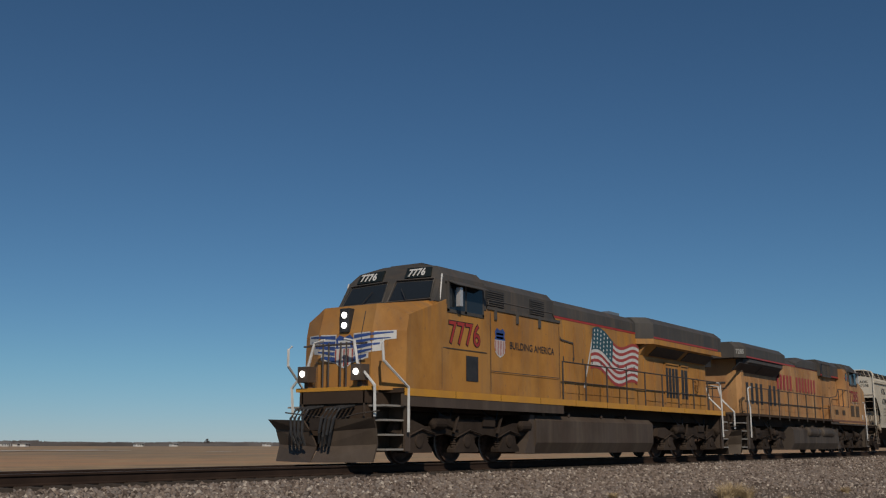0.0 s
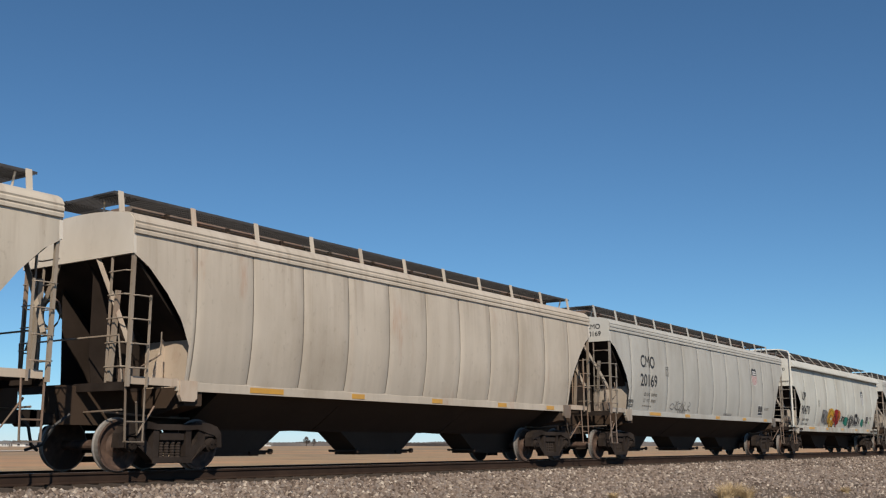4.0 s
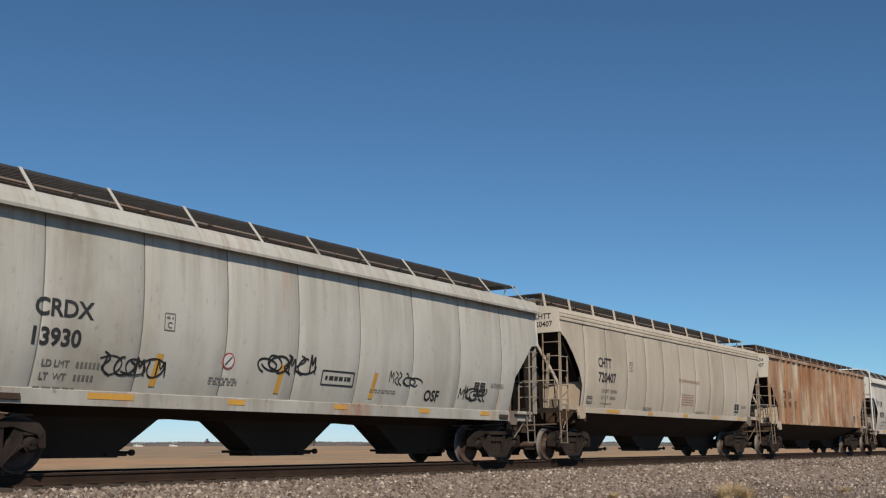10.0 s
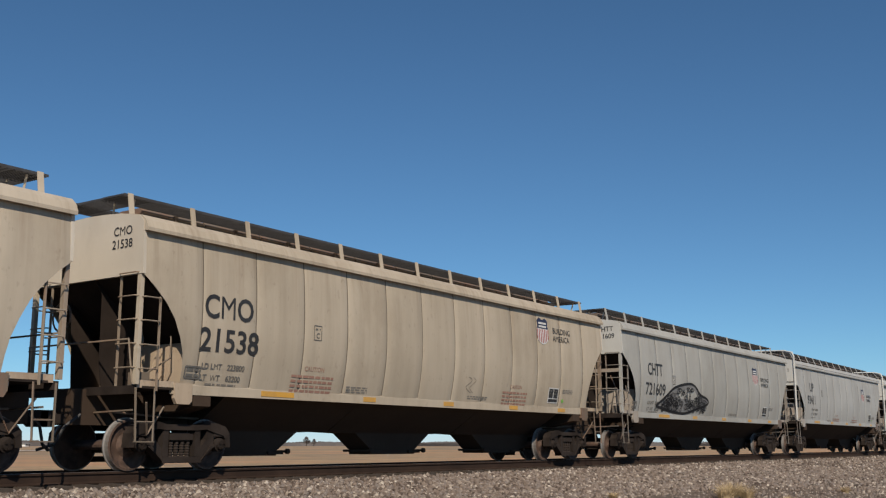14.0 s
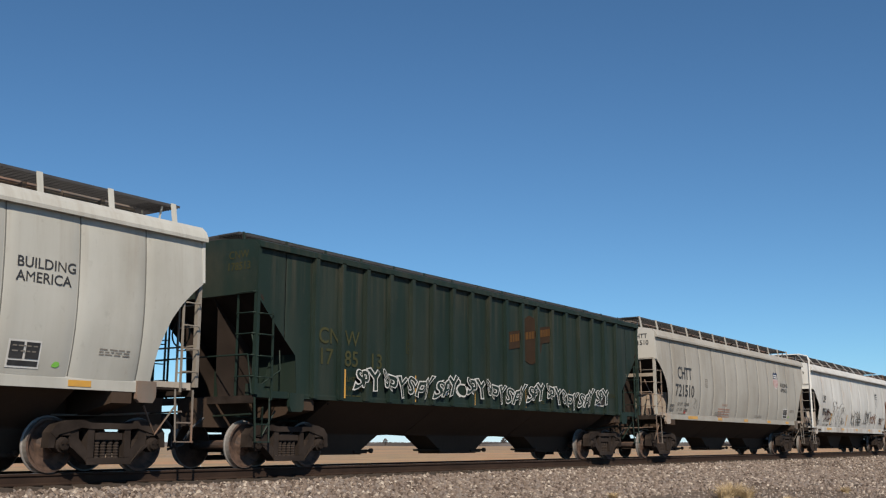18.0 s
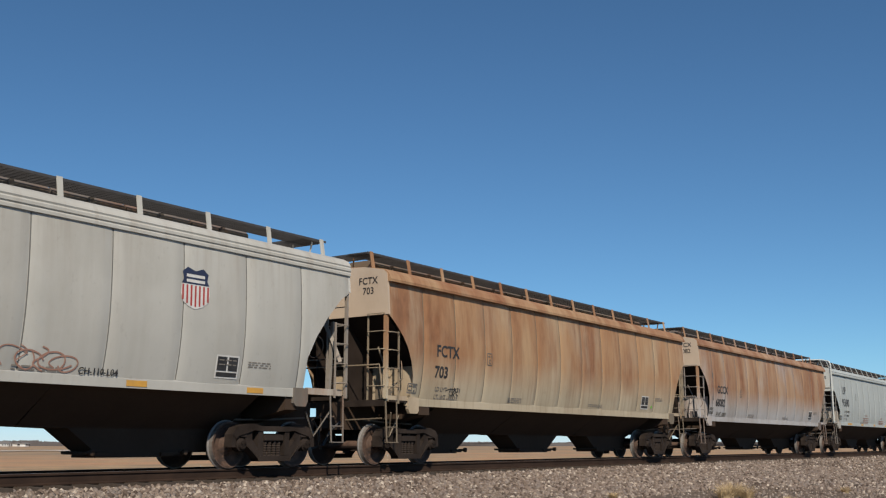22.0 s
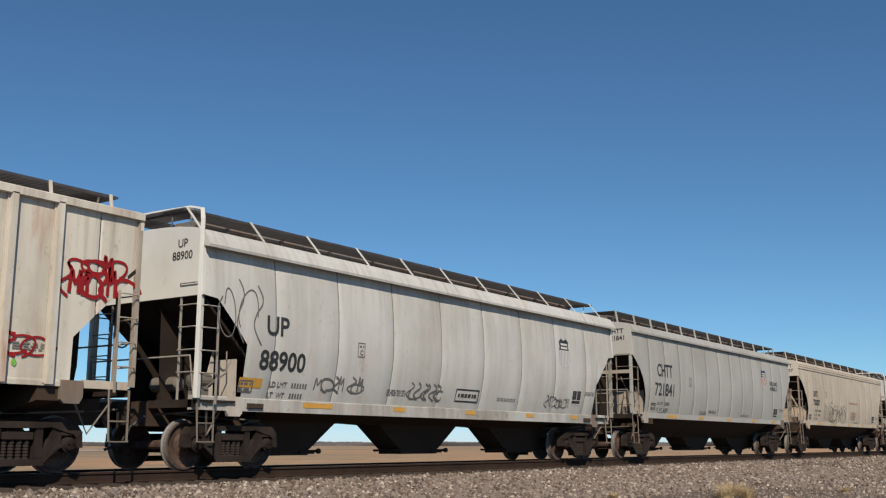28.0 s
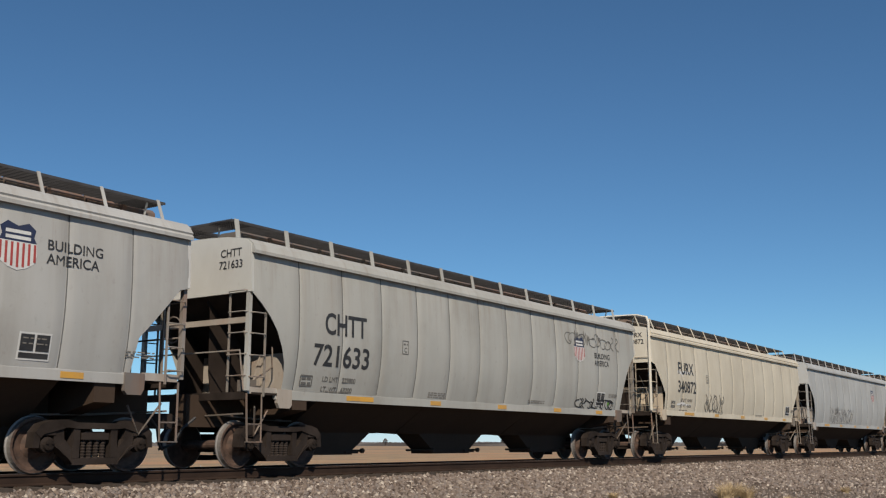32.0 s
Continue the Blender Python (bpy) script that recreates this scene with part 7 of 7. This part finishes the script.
        for x0 in (L - 4.7, L - 3.6):
            g = side_put("louver_panel", poly([(0, 0), (0.75, 0), (0.75, 0.6), (0, 0.6)]), x0 + 0.1, 1.92, 1.52, plain("louver_brown", (0.16, 0.10, 0.05), 0.7))
            for k in range(8):
                side_put("louver", poly([(0.05, 0), (0.70, 0), (0.70, 0.03), (0.05, 0.03)]), x0 + 0.1, 1.96 + k * 0.07, 1.52, DARK, "", 0.018)
        for x0 in (7.15, 5.75):
            g = side_put("louver_panel", poly([(0, 0), (0.60, 0), (0.60, 0.26), (0, 0.26)]), L - x0 - 0.60, 1.96, 1.50, plain("louver_brown", (0.16, 0.10, 0.05), 0.7))
            for k in range(5):
                side_put("louver", poly([(0.03, 0), (0.57, 0), (0.57, 0.022), (0.03, 0.022)]), L - x0 - 0.60, 1.98 + k * 0.05, 1.50, BLACK, "", 0.018)
        for x0, x1 in ((5.43, 6.92), (8.66, 8.9)):
            side_put("red_line", poly([(0, 0), (x1 - x0, 0), (x1 - x0, 0.08), (0, 0.08)]), L - x1, 3.93, 1.18, red)
        side_put("panel_seam", poly([(0, 0), (3.6, 0), (3.6, 0.02), (0, 0.02)]), L - 8.4, 2.41, 1.50, DARK)
        for x0 in (5.46, 6.35, 7.25, 8.3):
            side_put("panel_seam", poly([(0, 0), (0.018, 0), (0.018, 1.45), (0, 1.45)]), L - x0, 2.45, 1.052, DARK)
            side_put("panel_seam", poly([(0, 0), (0.018, 0), (0.018, 0.62), (0, 0.62)]), L - x0 + 0.3, 1.74, 1.502, DARK)
        side_put("panel_seam", poly([(0, 0), (2.25, 0), (2.25, 0.022), (0, 0.022)]), L - 4.72, 2.66, 1.522, DARK)
        for x0, zz in ((6.0, 3.35), (7.0, 3.3), (7.9, 2.9), (8.15, 3.7)):
            side_put("latch", poly([(0, 0), (0.10, 0), (0.10, 0.12), (0, 0.12)]), L - x0, zz, 1.055, plain("louver_brown", (0.16, 0.10, 0.05), 0.7))
        for x0 in (3.35, 4.05):
            side_put("hinge", poly([(0, 0), (0.05, 0), (0.05, 0.15), (0, 0.15)]), L - x0, 2.58, 1.522, WHITE)
        side_put("red_line", poly([(0, 0), (0.66, 0), (0.66, 0.08), (0, 0.08)]), L - 5.42, 3.93, 1.502, red)
        side_put("builders_plate", poly([(0, 0), (0.22, 0), (0.22, 0.26), (0, 0.26)]), L - 2.2, 1.80, 1.532, WHITE)
        side_put("sill_line", poly([(0, 0), (7.4, 0), (7.4, 0.10), (0, 0.10)]), L - 8.7, 1.60, 1.575, plain("faded_red_sill", (0.26, 0.13, 0.09), 0.7, 0.0, (0.14, 0.09, 0.07), 0.8, 2))
        soot = plain("soot", (0.03, 0.028, 0.026), 0.9)
        side_put("soot_stain", blob(0, 0, 0.5, 0.42, 5), 7.0, 3.85, 1.036, soot)
        side_put("exhaust_panel", poly([(0, 0), (1.1, 0), (1.1, 0.45), (0, 0.45)]), L - 9.8 + 0.9, 4.02, 1.19, BLACK)
    return loco


lead_loco = build_loco(True)
rear_loco = build_loco(False)
MOVING.append((lead_loco, 17.3))
MOVING.append((rear_loco, 40.5 + LOCO_L))


# ---- ballast, grass and the far plain ----
def stones(name, count, seed, x_of, y_of, size, mat, label, category):
    """Many small broken stones as one object."""
    rng = np.random.RandomState(seed)
    ico = [(0, 0, 1), (0.894, 0, 0.447), (0.276, 0.851, 0.447), (-0.724, 0.526, 0.447), (-0.724, -0.526, 0.447), (0.276, -0.851, 0.447),
           (0.724, 0.526, -0.447), (-0.276, 0.851, -0.447), (-0.894, 0, -0.447), (-0.276, -0.851, -0.447), (0.724, -0.526, -0.447)]
    faces = [(0, 1, 2), (0, 2, 3), (0, 3, 4), (0, 4, 5), (0, 5, 1), (1, 6, 2), (2, 7, 3), (3, 8, 4), (4, 9, 5), (5, 10, 1), (6, 7, 2), (7, 8, 3), (8, 9, 4), (9, 10, 5), (10, 6, 1)]
    base = np.array(ico)
    n, nv = count, len(ico)
    x = x_of(rng.rand(n))
    y = y_of(rng.rand(n), x)
    z = np.array([ground_z(v) for v in y])
    s = size * (0.55 + 0.9 * rng.rand(n) ** 2)
    pts = base[None] * (0.72 + 0.56 * rng.rand(n, nv, 1)) * s[:, None, None] * (0.6 + 0.6 * rng.rand(n, 1, 3))
    ang = rng.rand(n) * math.tau
    c, sn = np.cos(ang)[:, None], np.sin(ang)[:, None]
    pts = np.stack([pts[..., 0] * c - pts[..., 1] * sn, pts[..., 0] * sn + pts[..., 1] * c, pts[..., 2]], -1)
    pts += np.stack([x, y, z + s * 0.25], -1)[:, None]
    f = (np.array(faces)[None] + (np.arange(n) * nv)[:, None, None]).reshape(-1, 3)
    m = bpy.data.meshes.new(name)
    m.vertices.add(n * nv)
    m.vertices.foreach_set("co", pts.reshape(-1).astype(np.float32))
    m.loops.add(len(f) * 3)
    m.loops.foreach_set("vertex_index", f.reshape(-1).astype(np.int32))
    m.polygons.add(len(f))
    m.polygons.foreach_set("loop_start", np.arange(0, len(f) * 3, 3, dtype=np.int32))
    m.update(calc_edges=True)
    m.materials.append(mat)
    ob = new(name, m)
    return tagged(ob, label, category, kind="stuff")


def stone_material():
    m, t, b = nodes_of("ballast_stone")
    g = t.nodes.new("ShaderNodeNewGeometry")
    ramp = t.nodes.new("ShaderNodeValToRGB")
    el = ramp.color_ramp.elements
    el[0].color, el[1].color = (0.055, 0.041, 0.033, 1), (0.60, 0.53, 0.45, 1)
    for p, c in ((0.25, (0.18, 0.14, 0.115, 1)), (0.5, (0.27, 0.215, 0.175, 1)), (0.7, (0.21, 0.185, 0.17, 1)), (0.88, (0.36, 0.30, 0.245, 1))):
        e = el.new(p)
        e.color = c
    t.links.new(g.outputs["Random Per Island"], ramp.inputs[0])
    c = mixed(t, times(t, noisy(t, 40, detail=3), 0.5), ramp.outputs[0], (0.13, 0.10, 0.085))
    t.links.new(c, b.inputs["Base Color"])
    b.inputs["Roughness"].default_value, b.inputs["Specular IOR Level"].default_value = 0.9, 0.15
    return m


STONE = stone_material()
stones("ballast", 46000, 11, lambda r: 3 + 42 * r ** 1.35, lambda r, x: -1.15 - 4.4 * r ** 1.1, 0.043, STONE, "crushed brown and grey ballast stones along the track", "ballast")
stones("ballast", 22000, 12, lambda r: 30 + 75 * r, lambda r, x: -1.2 - 7.5 * r, 0.055, STONE, "crushed brown and grey ballast stones along the track", "ballast")
stones("gravel", 14000, 13, lambda r: 8 + 34 * r, lambda r, x: -5.0 - 7.0 * r, 0.034, STONE, "loose gravel on the verge beside the track", "gravel")
stones("ballast", 9000, 14, lambda r: 2 + 60 * r, lambda r, x: -1.28 + 2.5 * r, 0.036, STONE, "crushed ballast stones between the sleepers", "ballast")


def grass_tuft(x, y, size, seed, n=160):
    """A clump of dry blades, each a bent tapering strip."""
    rng = random.Random(seed)
    s = Shape()
    z0 = ground_z(y) - 0.01
    for _ in range(n):
        a = rng.uniform(0, math.tau)
        r = size * 0.35 * rng.random() ** 0.5
        h, lean = size * rng.uniform(0.5, 1.0), size * rng.uniform(0.2, 0.9)
        bx, by = r * math.cos(a), r * math.sin(a)
        w = 0.006
        d = (math.cos(a + rng.uniform(-0.5, 0.5)), math.sin(a + rng.uniform(-0.5, 0.5)))
        pts = []
        for k in range(4):
            u = k / 3
            cx, cy, cz = bx + d[0] * lean * u * u, by + d[1] * lean * u * u, h * (u - 0.35 * u * u * lean / size)
            ww = w * (1 - 0.9 * u)
            pts += [(cx - d[1] * ww, cy + d[0] * ww, cz), (cx + d[1] * ww, cy - d[0] * ww, cz)]
        s.add(pts, [(2 * k, 2 * k + 1, 2 * k + 3, 2 * k + 2) for k in range(3)])
    s.v = [(px + x, py + y, pz + z0) for px, py, pz in s.v]
    ob = part("grass_tuft", s, plain("dry_grass", (0.60, 0.46, 0.27), 0.9, 0, (0.46, 0.35, 0.21), 0.8, 9), None)
    tagged(ob, "dry straw-coloured grass tuft in the gravel", "grass", "grass tufts")


for i, (x, y, sz) in enumerate(((24.0, -6.9, 0.50), (24.6, -6.9, 0.46), (23.5, -7.0, 0.40), (24.2, -7.3, 0.42), (20.6, -5.6, 0.22), (24.0, -8.3, 0.20), (29.5, -8.2, 0.24))):
    grass_tuft(x, y, sz, 30 + i, 260)


def far_tree(rng, x, y, h, mat, bark):
    """A bare or leafy far tree: trunk and clumps."""
    t = root("tree", "distant bare tree on the horizon of the plain", "tree", "far trees on the horizon")
    t.matrix_basis = pose(x, y, ground_z(y))
    part("trunk", Shape().tube([(0, 0, -0.3), (0.1, 0, h * 0.35), (0.0, 0.1, h * 0.6)], 0.35, 6), bark, t)
    s = Shape()
    for _ in range(150):
        a, q = rng.uniform(0, math.tau), rng.random() ** 0.6
        cz = h * rng.uniform(0.30, 1.0)
        r = h * 0.42 * math.sin(math.pi * min(0.95, 0.15 + cz / h * 0.8)) * q
        cx, cy = r * math.cos(a), r * math.sin(a)
        k = h * rng.uniform(0.06, 0.12)
        s.add([(cx + k * rng.uniform(-1, 1), cy + k * rng.uniform(-1, 1), cz + k * rng.uniform(-0.7, 0.7)) for _ in range(6)], [(0, 1, 2), (1, 2, 3), (2, 3, 4), (3, 4, 5), (0, 4, 5), (0, 2, 5)])
    part("crown", s, mat, t)


def far_plain():
    rng = random.Random(77)
    # wood colour greyed with the distance haze painted in
    wood = plain("far_wood", (0.15, 0.135, 0.13), 0.95, 0, (0.10, 0.092, 0.09), 0.8, 0.02)
    bark = plain("far_bark", (0.07, 0.055, 0.045), 0.95)
    # distant belts of trees, one rough mass of clumps
    s = Shape()
    for row in range(5):
        base = 820 + row * 45
        last = None
        for ang in np.arange(-6, 62, 0.022):
            d = base + 60 * math.sin(ang * 0.35 + row)
            x, y = d * math.cos(radians(ang)), -15 + d * math.sin(radians(ang))
            dens = 0.5 + 0.5 * math.sin(ang * 1.3 + row) * math.sin(ang * 0.45 + 2 * row)
            h = 0.9 + 1.5 * dens + 1.1 * rng.random() + (1.0 if ang > 56 else 0) + row * 0.25
            z = ground_z(y)
            if last and y > 60:
                lx, ly, lz, lh = last
                s.add([(lx, ly, lz), (x, y, z), (x, y + 1.5, z + h), (lx, ly + 1.5, lz + lh)], [(0, 1, 2, 3)])
            last = (x, y, z, h)
    ob = part("distant_treeline", s, wood, None)
    tagged(ob, "long low belt of bare trees on the horizon", "trees", kind="stuff")
    for ang, d, h in ((42.3, 800, 7), (41.9, 830, 5.5), (38.0, 850, 6), (31.5, 820, 6.5), (27.0, 850, 6), (47.6, 840, 5.5)):
        far_tree(rng, d * math.cos(radians(ang)), -15 + d * math.sin(radians(ang)), h, wood, bark)
    wall_m = plain("white_siding", (0.72, 0.72, 0.70), 0.7, 0, (0.6, 0.6, 0.58), 0.4, 0.5)
    roof_m = plain("grey_shingle", (0.22, 0.21, 0.20), 0.85)
    dark = glass()
    for ang, d, w, h in ((57.7, 760, 8, 3.4), (57.1, 770, 3, 2.6), (56.7, 740, 5, 2.6), (51.1, 700, 6, 2.8), (49.3, 720, 5, 2.8), (44.4, 760, 6, 3)):
        x, y = d * math.cos(radians(ang)), -15 + d * math.sin(radians(ang))
        hs = root("farm_building", "small white farm building far off on the plain", "building", "far farm buildings")
        hs.matrix_basis = pose(x, y, ground_z(y), 0, 0, rng.uniform(-25, 25))
        part("wall", Shape().box(-w / 2, w / 2, -2, 2, -0.5, h * 0.62), wall_m, hs)
        part("roof", Shape().loft([[(xx, -2.4, h * 0.60), (xx, 0, h), (xx, 2.4, h * 0.60)] for xx in (-w / 2 - 0.4, w / 2 + 0.4)]), roof_m, hs)
        for i in range(3):
            part("window", Shape().box(-w / 3 + i * w / 4, -w / 3 + i * w / 4 + 0.8, -2.05, -1.95, 0.7, 1.5), dark, hs)
        part("door", Shape().box(w / 3.2, w / 3.2 + 1.2, -2.05, -1.95, 0, 1.7), roof_m, hs)

    pale = plain("pale_bare_soil", (0.62, 0.55, 0.47), 0.95, 0, (0.48, 0.41, 0.34), 0.7, 0.3)
    for i, (ang, d, rx, ry, m) in enumerate(((54.6, 262, 9, 22, pale), (57.3, 250, 6, 16, pale), (52.3, 256, 3.5, 10, pale), (46.8, 210, 3, 5, pale))):
        n = 22
        r = [1 + rng.uniform(-0.25, 0.25) for _ in range(n)]
        c, q = (math.cos(radians(ang)), math.sin(radians(ang)))
        s = Shape().add([(d * c + rx * r[k] * math.cos(k * math.tau / n) * -q + ry * r[k] * math.sin(k * math.tau / n) * c, -15 + d * q + rx * r[k] * math.cos(k * math.tau / n) * c + ry * r[k] * math.sin(k * math.tau / n) * q,
                          ground_z(60) + 0.02 + 0.013 * (8 - i)) for k in range(n)], [tuple(range(n))])
        ob = part("bare_ground", s, m, None)
        tagged(ob, "pale bare soil on the dry plain", "ground", kind="structure")


far_plain()


# ---- movement ----
def motions():
    for thing, x0 in MOVING:
        turn = 180 if thing is rear_loco else 0
        walk(thing, [(t, pose(x0 - SPEED * t, 0, 0, 0, 0, turn)) for t in (0.0, 8.0, 16.0, 24.0, 32.0)])
    for r, wheels in ROLLING.items():
        made = {}
        for w in wheels:
            back = w.parent.parent is rear_loco
            key = (round(w.location.x, 2), back)
            if key not in made:
                x, z = w.location.x, w.location.z
                way = 1 if back else -1
                walk(w, [(i / 30, pose(x, 0, z, 0, way * math.degrees(SPEED * i / 30 / r), 0)) for i in range(961)])
                made[key] = w
            else:
                src = made[key].animation_data
                w.rotation_mode = "QUATERNION"
                w.animation_data_create()
                w.animation_data.action = src.action
                w.animation_data.action_slot = src.action_slot


motions()
